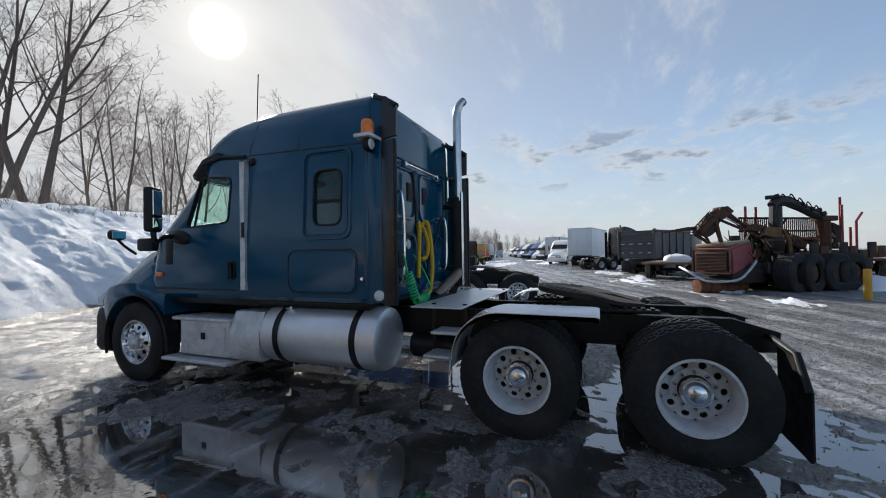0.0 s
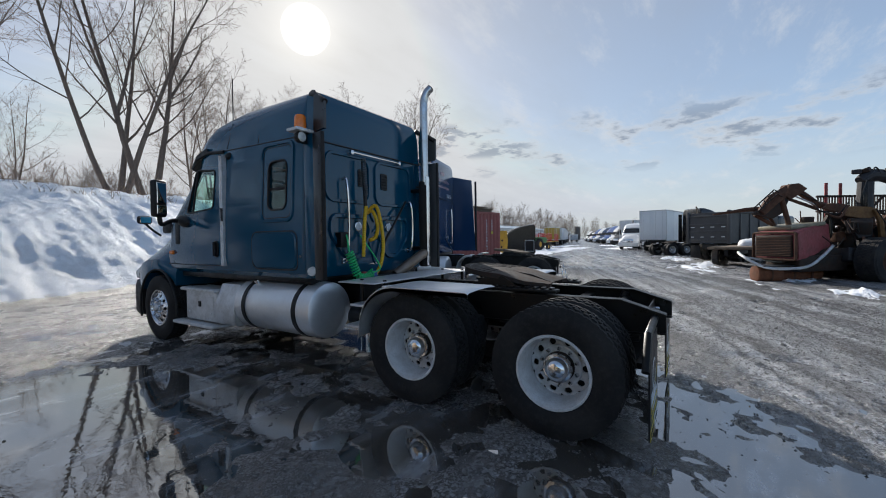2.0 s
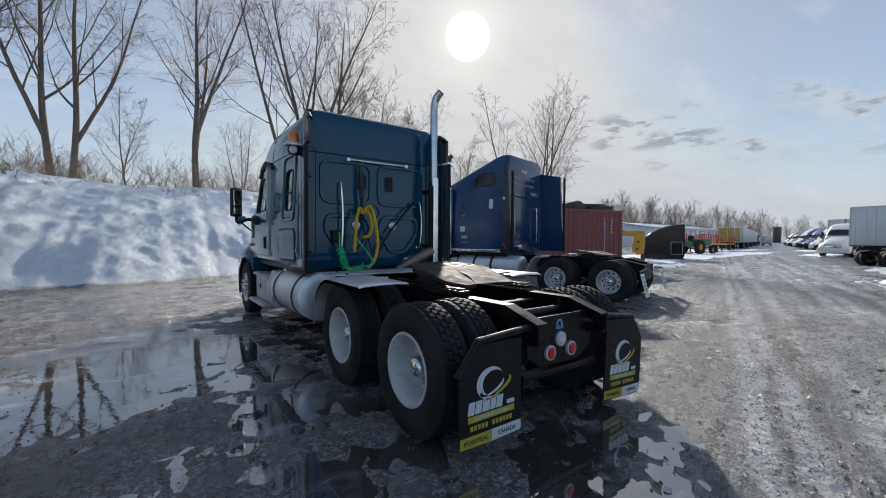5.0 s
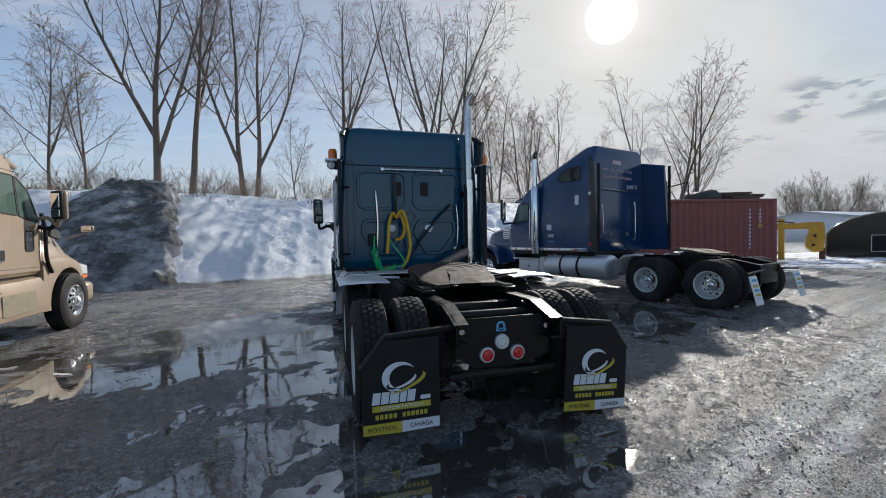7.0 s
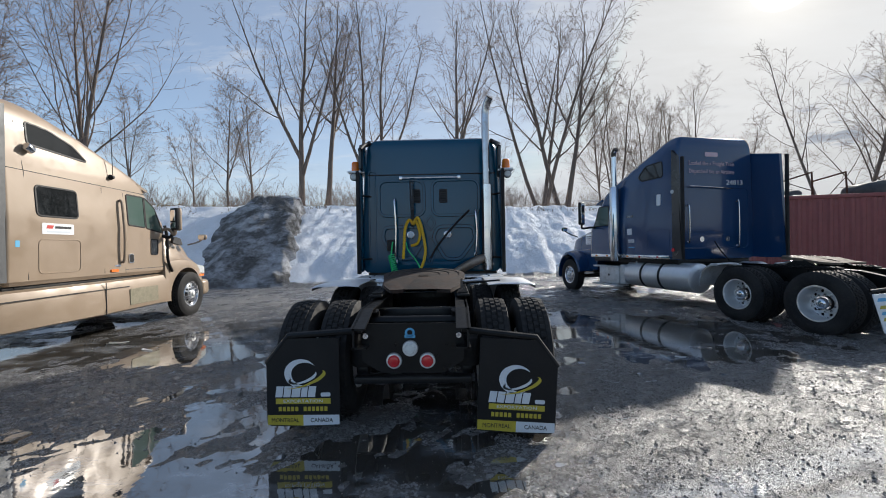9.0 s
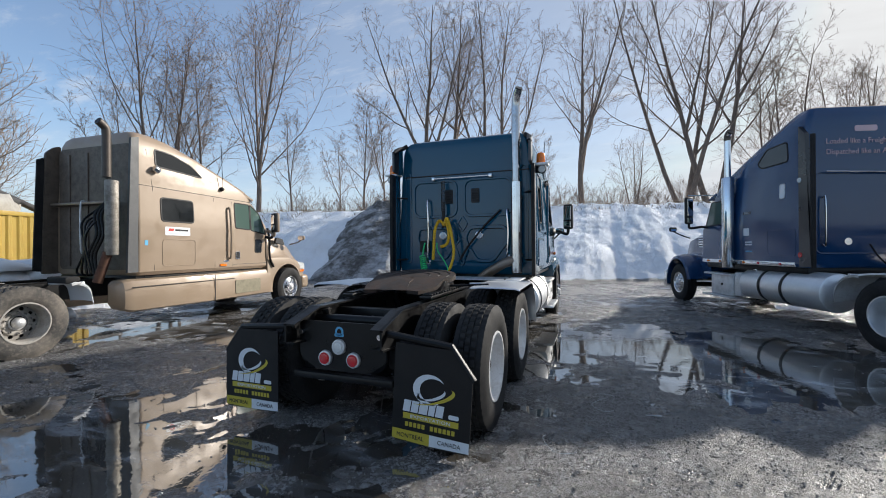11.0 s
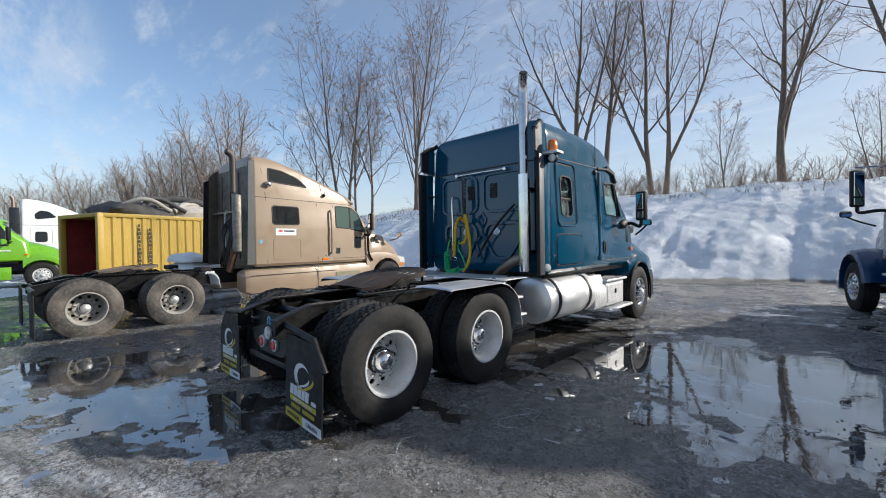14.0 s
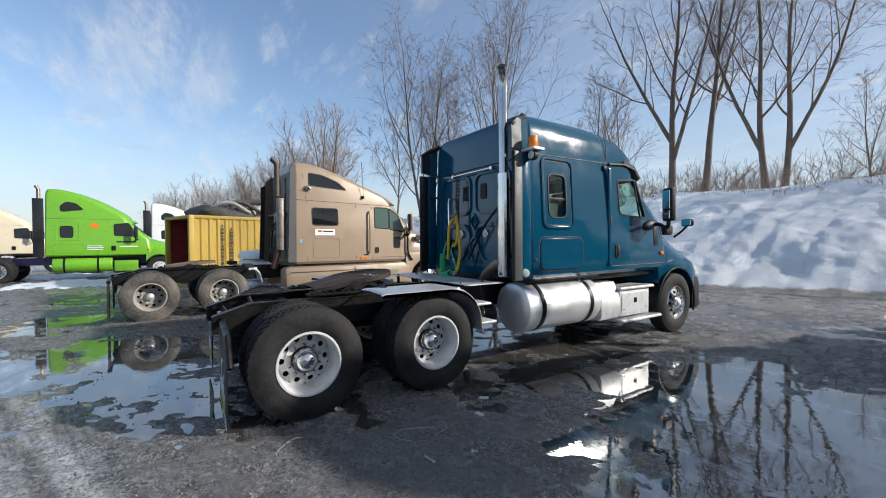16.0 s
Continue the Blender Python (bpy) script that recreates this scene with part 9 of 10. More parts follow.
def dump_truck():
    """A grey tipper truck seen from behind."""
    d = thing("dump_truck", "grey tipper truck with a high steel dump body", "dump truck")
    b = bmesh.new()
    skin(b, [[(-1.22, 0, 1.05), (1.22, 0, 1.05), (1.26, 0, 2.85), (-1.26, 0, 2.85)], [(-1.22, 4.6, 1.05), (1.22, 4.6, 1.05), (1.26, 4.6, 2.75), (-1.26, 4.6, 2.75)]])
    hull = part("dump_body", fix(b), GREY, d, "scuffed dark grey steel dump body")
    part("body_cavity", boxed((-1.14, 0.1, 2.70), (1.14, 4.5, 2.86), 0.01), DARK_IRON, hull)
    for z in (1.25, 1.75, 2.15, 2.65):
        part("tailgate_rib", boxed((-1.2, -0.07, z - 0.05), (1.2, 0.0, z + 0.05), 0.02), GREY, hull)
    for s in (-1, 1):
        part("tailgate_post", boxed((s * 1.2 - 0.08, -0.09, 1.0), (s * 1.2 + 0.08, 0.06, 2.95), 0.02), GREY, hull)
        part("top_rail", boxed((s * 1.26 - 0.06, 0.0, 2.75), (s * 1.26 + 0.06, 4.6, 2.88), 0.02), GREY, hull)
        for y in (0.9, 1.8, 2.7, 3.6):
            part("side_rib", boxed((s * 1.26 - 0.04, y - 0.05, 1.1), (s * 1.26 + 0.04, y + 0.05, 2.75), 0.015), GREY, hull)
        part("mud_flap", boxed((s * 0.9 - 0.3, 0.2, 0.15), (s * 0.9 + 0.3, 0.22, 0.9), 0.01), RUBBER, d)
    for x in (-0.9, -0.3, 0.3, 0.9):
        part("reflector", boxed((x - 0.12, -0.078, 1.98), (x + 0.12, -0.07, 2.02), 0.002, 1), PAPER, hull)
        part("reflector", boxed((x - 0.10, -0.08, 1.40), (x + 0.10, -0.074, 1.44), 0.002, 1), PAPER, hull)
    part("cab", boxed((-1.1, 5.1, 0.9), (1.1, 6.9, 2.70), 0.22, 4), BLACK_PAINT, d)
    part("cab_rear_window", boxed((-0.7, 5.07, 1.9), (0.7, 5.12, 2.5), 0.02), GLASS_DARK, d)
    part("hood", boxed((-0.85, 6.9, 0.9), (0.85, 8.5, 2.0), 0.15, 3), BLACK_PAINT, d)
    part("chassis", boxed((-0.45, 0.1, 0.70), (0.45, 8.4, 1.02), 0.02), BLACK, d)
    for y in (1.2, 2.5):
        for s in (-1, 1):
            wheel(d, s * 1.05, y, s, "outer", "grey", TYRE_MUD, far=True)
            wheel(d, s * 0.72, y, -s, "inner", "grey", TYRE_MUD, far=True)
        part("axle", rodded((-1, y, 0.508), (1, y, 0.508), 0.08, 10), BLACK, d)
    for s in (-1, 1):
        wheel(d, s * 1.02, 7.6, s, "front", "white", far=True)
    part("front_axle", rodded((-1, 7.6, 0.508), (1, 7.6, 0.508), 0.08, 10), BLACK, d)
    return d


def forwarder():
    """A rusty logging forwarder, bent at its joint, crane folded over the bunk; x along it, engine end at x = 0."""
    f = thing("log_forwarder", "rusty logging machine with a faded red hood and folded black crane", "machine")
    # hood, turned a little towards the yard, open grille in front
    hood = bmesh.new()
    skin(hood, [[(-0.72, -0.85, 0.72), (-0.76, -0.85, 1.58), (-0.70, 0.55, 1.58), (-0.66, 0.55, 0.72)], [(0.10, -0.60, 0.80), (0.08, -0.60, 1.72), (0.20, 0.75, 1.72), (0.20, 0.75, 0.80)], [(1.22, -0.30, 1.10), (1.12, -0.30, 1.86), (1.25, 0.95, 1.84), (1.28, 0.95, 1.10)]])
    bmesh.ops.bevel(hood, geom=list(hood.edges), offset=0.05, segments=2, affect="EDGES")
    swing = pose(1.05, 0, 0, 0, 0, 10) @ pose(-1.2, 0, 0)
    h = part("hood", fix(hood), HOOD_RED, f, "faded red engine hood", m=swing)
    gr = part("grille", boxed((-0.80, -0.72, 0.82), (-0.72, 0.44, 1.48), 0.02), DARK_IRON, h)
    for q in range(12):
        part("grille_bar", boxed((-0.815, -0.70, 0.86 + q * 0.05), (-0.795, 0.42, 0.875 + q * 0.05), 0.004, 1), RUST, gr)
    part("hood_rim", ringed(rounded_rect(-0.82, 0.74, 0.52, 1.56, 0.06), lambda u, v, d: (-0.76 - d, u, v), 0.06, -0.02, 0.05), RUST, h)
    part("hood_lid", boxed((-0.3, -0.45, 1.68), (1.0, 0.65, 1.80), 0.03, 2, pose(0, 0, 0, 0, -6, 0)), STEP_TAN, h, "bent tan lid")
    part("air_filter", rodded((0.62, 0.0, 1.78), (0.62, 0.0, 2.06), 0.15, 16, 0.17, 0.03), DARK_IRON, f)
    part("lower_engine", boxed((-0.35, -0.6, 0.35), (1.5, 0.5, 0.85), 0.08, 2), DARK_IRON, f, m=swing)
    # push frame of bent tube with a mesh tray
    part("push_frame", piped(smooth_line([(-1.05, 0.75, 0.92), (-1.58, -0.15, 0.84), (-1.30, -0.70, 0.50), (-0.6, -0.9, 0.47), (-0.05, -0.85, 0.55), (0.45, -0.75, 0.85), (0.80, -0.7, 1.16)], 4), 0.045, 8), ALU_DULL, f, "bent grey tube guard")
    part("push_frame", piped([(-1.5, -0.1, 0.80), (-0.7, -0.2, 0.66), (0.1, -0.6, 0.62)], 0.03, 6), ALU_DULL, f)
    part("tray", boxed((-1.35, -0.75, 0.52), (-0.1, 0.2, 0.55), 0.01, 1), GUNMETAL, f)
    for x, y, r in ((-0.98, -0.35, 0.27), (-0.12, -0.15, 0.26), (0.62, 0.05, 0.24)):
        d = part("roller_drum", rodded((x - 0.36, y + 0.02, r), (x + 0.34, y - 0.08, r), r, 24, None, 0.03), DRUM_RUST, f, "rusty steel drum on the ground")
        part("drum_band", rodded((x - 0.03, y - 0.03, r), (x + 0.03, y - 0.035, r), r + 0.012, 24), RUST, d)
    # frames and wheels
    part("front_frame", boxed((0.2, -0.5, 0.55), (2.6, 0.5, 1.05), 0.05), DARK_IRON, f)
    part("rear_frame", boxed((2.3, -0.45, 0.75), (6.4, 0.45, 1.25), 0.05), RUST, f)
    part("joint", rodded((1.9, 0, 0.5), (1.9, 0, 1.5), 0.25, 16, 0.2, 0.03), DARK_IRON, f)
    big = tyre_mesh(MACHINE_RUBBER, True, 0.70, 0.58, 0.34, "wheel")
    for x, turn in ((1.92, 14), (2.62, 14), (3.75, 0), (4.42, 0)):
        for s in (-1, 1):
            w = part("wheel", big, None, f, "large lugged machine tyre", m=pose(x, s * 0.98, 0.68, 0, 0, 90 * s + turn))
            part("rim", rodded((0.10, 0, 0), (0.16, 0, 0), 0.34, 24, 0.32, 0.01), RUST, w)
        part("axle", rodded((x, -0.8, 0.66), (x, 0.8, 0.66), 0.14, 12), DARK_IRON, f)
    # front loader arm bent over the hood: a lattice of rusty box section
    part("loader_arm", piped([(-0.95, -0.1, 2.20), (-0.55, -0.05, 2.62), (0.05, 0, 2.98)], [0.13, 0.20, 0.17], 6), RUST, f, "rusty box-section loader arm")
    part("loader_arm", piped([(0.02, 0.05, 3.02), (0.42, 0.05, 2.86), (0.95, 0.05, 2.48), (1.6, 0.05, 2.30)], [0.12, 0.10, 0.10, 0.12], 6), RUST, f)
    part("loader_arm", piped([(-0.25, -0.05, 2.72), (0.3, -0.05, 2.52), (0.9, -0.05, 2.30)], 0.05, 6), RUST, f)
    part("pivot_plate", slabbed(rounded_poly([(-0.25, 2.75), (-0.10, 3.10), (0.20, 3.13), (0.46, 2.95), (0.25, 2.80), (-0.05, 2.62)], 0.05), lambda u, v, d: (u, d, v), -0.18, 0.18, 0.02), RUST, f)
    part("arm_web", slabbed(rounded_poly([(-1.15, 2.18), (-0.35, 2.72), (-0.05, 2.62), (-0.25, 2.20), (-0.55, 2.02)], 0.05), lambda u, v, d: (u, d, v), -0.1, 0.1, 0.02), DARK_IRON, f)
    part("outrigger", piped([(-2.22, 0.3, 2.19), (-1.2, 0.2, 2.33), (-0.6, 0.1, 2.35)], [0.03, 0.07, 0.09], 6), RUST, f)
    for a, b, r in (((-0.30, -0.1, 2.66), (-0.06, -0.15, 1.66), 0.075), ((-1.0, 0.1, 2.15), (-0.2, 0.1, 1.70), 0.06), ((-0.55, 0.15, 2.20), (-0.3, 0.1, 1.72), 0.05)):
        part("arm_strut", rodded(a, b, r, 10), RUST, f)
    for q in range(3):
        part("hydraulic_ram", rodded((0.05, -0.12 + 0.1 * q, 2.92 - 0.12 * q), (0.82, -0.12 + 0.1 * q, 2.56 - 0.10 * q), 0.025, 8), (DARK_IRON, ALU_DULL, RUST)[q], f)
    rail = [(-1.28, -0.25, 2.36), (-0.66, -0.25, 2.92), (-0.50, -0.25, 2.84)]
    part("ladder_rail", piped(rail, 0.022, 6), DARK_IRON, f)
    part("ladder_rail", piped([(x + 0.10, y, z - 0.14) for x, y, z in rail], 0.022, 6), DARK_IRON, f)
    for q in range(5):
        x, z = -1.28 + 0.62 * q / 4.4, 2.36 + 0.56 * q / 4.4
        part("rung", rodded((x, -0.25, z), (x + 0.10, -0.25, z - 0.14), 0.014, 6), DARK_IRON, f)
    # ochre-rusted heap of plates between the arm and the mast
    for x0, x1, z0, z1, y, mt in ((0.9, 1.7, 2.18, 2.48, -0.2, RUST), (1.4, 2.4, 1.95, 2.36, -0.35, OCHRE_RUST), (1.2, 2.2, 1.75, 2.2, 0.1, DARK_IRON), (1.9, 2.5, 1.6, 2.1, 0.3, RUST)):
        part("bent_plate", slabbed(rounded_poly([(x0, z0 + 0.12), (x0 + 0.2, z1), (x1 - 0.1, z1 - 0.04), (x1, z0 + 0.1), (x1 - 0.3, z0)], 0.05), lambda u, v, d, y=y: (u, y + d, v), -0.06, 0.06, 0.015), mt, f)
    part("drop_arm", piped([(2.30, -0.45, 2.26), (2.44, -0.48, 1.9), (2.50, -0.5, 1.30)], [0.07, 0.08, 0.09], 6), OCHRE_RUST, f)
    # crane: black mast, lumpy boom, stick
    part("crane_mast", piped([(2.45, 0, 1.1), (2.45, 0, 2.2), (2.48, 0, 3.15)], [0.24, 0.21, 0.20], 10), CRANE_BLACK, f, "black crane mast")
    part("crane_boom", piped([(2.30, 0, 3.18), (2.55, 0, 3.38), (3.0, 0, 3.36), (3.7, 0, 3.10), (4.35, 0, 2.84), (4.70, 0, 2.76)], [0.15, 0.22, 0.20, 0.17, 0.18, 0.13], 10), CRANE_BLACK, f, "folded black crane boom")
    rng = random.Random(19)
    for q in range(16):
        x = 2.25 + q * 0.155
        z = 3.46 - 0.02 * q - 0.13 * max(0.0, (x - 3.0) / 0.7) + rng.uniform(-0.06, 0.08)
        part("boom_fitting", boxed((-0.09, -0.12, -0.07), (0.09, 0.12, 0.07), 0.02, 1), (CRANE_BLACK, DARK_IRON, SOOT)[q % 3], f, m=pose(x, rng.uniform(-0.12, 0.1), z, rng.uniform(-25, 25), rng.uniform(-25, 25), rng.uniform(0, 90)))
    for q in range(5):
        x = 2.5 + 0.38 * q
        part("hydraulic_hose", piped(smooth_line([(x, -0.18, 3.36 - 0.13 * max(0, q - 1)), (x + 0.12, -0.16, 3.60 - 0.14 * max(0, q - 1)), (x + 0.34, -0.18, 3.34 - 0.14 * max(0, q - 1))], 5), 0.022, 6), BLACK, f)
        part("hydraulic_hose", piped(smooth_line([(2.40, -0.24, 1.7 + 0.1 * q), (2.25 - 0.05 * q, -0.28, 2.5), (2.30, -0.22, 3.2)], 5), 0.02, 6), BLACK, f)
    part("crane_stick", piped([(4.72, 0.05, 2.70), (4.76, 0.05, 2.1), (4.78, 0.05, 1.3)], [0.24, 0.22, 0.20], 8), RUST, f)
    part("stick_head", boxed((4.40, -0.2, 2.60), (5.15, 0.25, 2.80), 0.04), RUST, f)
    part("grapple", slabbed(rounded_poly([(4.95, 2.55), (5.32, 2.4), (5.40, 1.9), (5.2, 1.5), (5.02, 1.6), (5.1, 2.0)], 0.05), lambda u, v, d: (u, d, v), -0.12, 0.12, 0.02), DARK_IRON, f)
    # headboard gate and stakes
    gate = part("headboard", boxed((1.45, 0.55, 2.73), (5.25, 0.63, 2.80), 0.01), DARK_IRON, f)
    for z in (2.26, 1.80):
        part("gate_rail", boxed((1.45, 0.55, z - 0.03), (5.25, 0.63, z + 0.03), 0.01), DARK_IRON, f)
    for q in range(40):
        x = 1.50 + q * 0.095
        part("gate_bar", boxed((x - 0.015, 0.57, 1.80), (x + 0.015, 0.61, 2.75), 0.003, 1), DARK_IRON, gate)
    part("gate_brace", rodded((3.5, 0.5, 2.20), (5.0, 0.5, 1.62), 0.04, 8), DARK_IRON, f)
    part("gate_brace", rodded((2.9, 0.5, 2.05), (3.6, 0.5, 2.75), 0.04, 8), DARK_IRON, f)
    for x, y, z, lean in ((1.78, 0.6, 3.22, 0.0), (2.26, 0.6, 3.20, 0.0), (5.15, -0.3, 3.20, 0.0), (5.50, 0.0, 3.54, 0.0), (5.98, 0.0, 2.36, 0.0), (6.28, 0.0, 2.94, 0.30)):
        part("stake", piped([(x, y, 1.2), (x, y, z - 0.34), (x + lean, y, z)], 0.045, 8), RED, f, "red steel stake")
    part("log_bunk_floor", boxed((2.6, -0.8, 1.25), (6.4, 0.8, 1.36), 0.02), RUST, f)
    for q in range(9):
        x = 2.7 + q * 0.44
        part("bunk_plate", boxed((x - 0.18, -0.84, 1.18), (x + 0.18, -0.76, 1.48 + 0.14 * ((q * 5) % 3)), 0.02), (RUST, DARK_IRON, RUST)[q % 3], f)
    # greasy ironwork packed between hood and mast
    rng = random.Random(77)
    for q in range(30):
        x, y, z = rng.uniform(1.1, 3.4), rng.uniform(-0.6, 0.6), rng.uniform(0.8, 1.9)
        a, b, c = rng.uniform(0.08, 0.25), rng.uniform(0.08, 0.3), rng.uniform(0.06, 0.25)
        part("machine_block", boxed((-a, -b, -c), (a, b, c), 0.03, 2), (DARK_IRON, CRANE_BLACK, DARK_IRON, RUST)[q % 4], f, m=pose(x, y, z, rng.uniform(-20, 20), rng.uniform(-20, 20), rng.uniform(0, 90)))
    for q in range(30):
        p = Vector((rng.uniform(0.4, 2.8), rng.uniform(-0.8, 0.5), rng.uniform(1.0, 2.3)))
        e = p + Vector((rng.uniform(-0.2, 0.8), rng.uniform(-0.3, 0.3), rng.uniform(-0.6, 0.3)))
        mid = (p + e) / 2 + Vector((0, -0.1, -0.25))
        part("hydraulic_hose", piped(smooth_line([p, mid, e], 5), rng.choice((0.016, 0.022, 0.035)), 6), rng.choice((BLACK, DARK_IRON, RUST)), f)
    return f


HOOD_RED = plain("sun_faded_red_paint", (0.30, 0.060, 0.068), 0.6, dirt=(0.12, 0.055, 0.045), amount=0.6, scale=4, relief=0.002)
DRUM_RUST = plain("orange_rust", (0.17, 0.060, 0.026), 0.9, dirt=(0.05, 0.028, 0.020), amount=0.6, scale=5, relief=0.003)
OCHRE_RUST = plain("ochre_rust", (0.20, 0.105, 0.040), 0.9, dirt=(0.07, 0.035, 0.022), amount=0.65, scale=5, relief=0.004)
CRANE_BLACK = plain("greasy_black_paint", (0.016, 0.016, 0.020), 0.6, dirt=(0.05, 0.045, 0.045), amount=0.5, scale=6, relief=0.004)
MACHINE_RUBBER = plain("weathered_machine_rubber", (0.020, 0.020, 0.022), 0.85, dirt=(0.075, 0.068, 0.062), amount=0.6, scale=3, relief=0.004, spec=0.2)
forwarder().matrix_basis = pose(12.9, -3.4, 0, 0, 0, -58)
dump_truck().matrix_basis = pose(24.5, -1.48, 0, 0, 0, -124)
plain_tractor(BLACK_PAINT, "black road tractor parked between the box trailer and the tipper", True).matrix_basis = pose(32.0, 1.35, 0, 0, 0, -138) @ Matrix.Diagonal((0.95, 0.95, 0.93, 1))
box_trailer("white box trailer with rear doors closed", WHITE, 8.0, 4.15).matrix_basis = pose(41.8, 2.85, 0, 0, 0, -101.5)


def flat_deck(label, length, mat, m, z=0.95, wheels=True):
    """A low flat trailer or bare chassis."""
    t = thing("flatbed_trailer", label, "trailer")
    part("deck", boxed((-1.2, 0, z - 0.12), (1.2, length, z), 0.02), mat, t)
    for s in (-1, 1):
        part("main_beam", boxed((s * 0.45 - 0.08, 0.1, z - 0.42), (s * 0.45 + 0.08, length - 0.1, z - 0.12), 0.02), BLACK, t)
        part("support_leg", boxed((s * 0.7 - 0.06, length - 1.2, 0.0), (s * 0.7 + 0.06, length - 1.05, z - 0.12), 0.01), BLACK, t)
        for y in (0.9, 2.1) if wheels else ():
            wheel(t, s * 1.0, y, s, "outer", "grey", TYRE_MUD, far=True)
        if not wheels:
            part("support_leg", boxed((s * 0.7 - 0.06, 0.4, 0.0), (s * 0.7 + 0.06, 0.6, z - 0.12), 0.01), BLACK, t)
    for y in (0.9, 2.1) if wheels else ():
        part("axle", rodded((-0.9, y, 0.508), (0.9, y, 0.508), 0.07, 10), BLACK, t)
    t.matrix_basis = m
    return t


flat_deck("low flatbed trailer carrying wrapped goods", 6.0, WOOD, pose(18.9, -2.49, 0, 0, 0, -105.5))
folded("wrapped_package", "pale wrapped bundle on the flatbed", "bundle", PAPER, (-0.7, 3.0, 0.945), (0.7, 4.4, 1.32), 31, 0.08, pose(18.9, -2.49, 0, 0, 0, -105.5))
flat_deck("low black chassis with junk beside the box trailer", 4.0, BLACK, pose(33.6, 2.5, 0, 0, 0, -165), 0.75, False)
flat_deck("rusty flatbed behind the logging machine", 7.0, RUST, pose(21.5, -11.0, 0, 0, 0, -111.5), 1.0)
solo("bollard", rodded((10.4, -6.3, 0.0), (10.4, -6.3, 0.95), 0.09, 18, None, 0.03), YELLOW, "yellow painted steel bollard", "bollard")

# vehicles further down the road
road = Vector((0.9694, 0.2453, 0))
left_of = Vector((-0.2453, 0.9694, 0))


def along(az, dist):
    """A place by its bearing and distance from the yard's middle."""
    return -4.03 + dist * math.cos(radians(az)), -0.90 + dist * math.sin(radians(az))


# the row along the road: noses towards the yard
for az, dist, turn, mt, hi, nm in ((7.5, 52.0, 82, WHITE, False, "white"), (8.9, 78, 70, GREY, False, "grey"), (9.5, 84, 64, WHITE, True, "white"), (10.35, 96, 62, BLUE_TRAILER, True, "blue"), (10.9, 106, 64, BLUE, True, "blue"),
                                   (11.35, 116, 66, WHITE, True, "white"), (11.8, 128, 66, BLUE_TRAILER, True, "blue"), (12.1, 140, 66, WHITE, False, "white"), (12.35, 152, 66, GREY, True, "grey"), (12.6, 168, 66, WHITE, True, "white")):
    x, y = along(az, dist)
    plain_tractor(mt, nm + " road tractor in the far row along the road", hi).matrix_basis = pose(x + 7.5 * math.sin(radians(turn)), y - 7.5 * math.cos(radians(turn)), 0, 0, 0, turn)
for az, dist, ln, turn, mt, nm in ((7.55, 70, 8, -99, ALU_DULL, "grey"), (9.0, 110, 12, -100, WHITE, "white"), (10.2, 138, 13, -98, WHITE, "white"), (11.2, 170, 13, -98, GREY, "grey")):
    box_trailer(nm + " box trailer in the far row along the road", mt, ln).matrix_basis = pose(*along(az, dist), 0, 0, 0, turn)
# white bodies and a yellow one on the other side of the road
for az, dist, ln, turn, mt, nm in ((17.35, 88, 7, -84, YELLOW_BOX, "yellow"), (16.6, 92, 9, -80, WHITE, "white"), (16.2, 104, 12, -78, WHITE, "white"), (15.9, 122, 13, -78, WHITE, "white"), (15.6, 142, 13, -78, PAPER, "white"), (15.3, 165, 13, -78, WHITE, "white")):
    box_trailer(nm + " box trailer parked on the snowy side of the road", mt, ln, 3.7).matrix_basis = pose(*along(az, dist), 0, 0, 0, turn)
box_trailer("small white van body driving far down the road", WHITE, 4.6, 2.6, 0.6).matrix_basis = pose(*along(14.2, 150), 0, 0, 0, -76)
solo("silo", rodded((*along(13.75, 330), 0), (*along(13.75, 330), 10.0), 2.2, 20, None, 0.2), GREY, "tall grey silo beyond the end of the road", "silo")


def yellow_boom():
    """A yellow lifting boom left on the ground: a beam with a deep hooked end plate and two posts."""
    f = thing("lifting_boom", "yellow steel lifting boom with a hooked end plate standing on snow", "machine")
    part("beam", boxed((-4.2, -0.16, 1.72), (-0.5, 0.16, 2.05), 0.03), YELLOW, f)
    hook = rounded_poly([(-0.95, 2.08), (0.0, 2.08), (0.06, 1.2), (-0.02, 0.55), (-0.42, 0.42), (-0.75, 0.75), (-0.72, 1.2), (-0.60, 1.62)], 0.07)
    h = part("hook_plate", slabbed(hook, lambda u, v, d: (u, d, v), -0.17, 0.17, 0.01), YELLOW, f)
    for x, z in ((-0.36, 1.35), (-0.42, 0.85)):
        part("pin", rodded((x, -0.20, z), (x, 0.20, z), 0.075, 14, None, 0.01), DARK_IRON, h)
    part("foot", boxed((-0.20, -0.12, 0.0), (0.06, 0.12, 0.70), 0.02), RUST, f, "rusty iron foot")
    for x in (-1.75, -2.9):
        part("post", boxed((x - 0.13, -0.20, 0.0), (x + 0.13, 0.20, 2.32), 0.03), YELLOW, f)
    part("hydraulic_hose", piped(smooth_line([(-3.2, -0.19, 2.08), (-2.2, -0.2, 2.2), (-1.2, -0.2, 2.06)], 5), 0.03, 6), BLACK, f)
    part("ram", rodded((-2.9, -0.2, 0.9), (-1.9, -0.2, 0.35), 0.09, 12), DARK_IRON, f)
    return f


yellow_boom().matrix_basis = pose(24.33, 11.29, 0, 0, 0, -60)


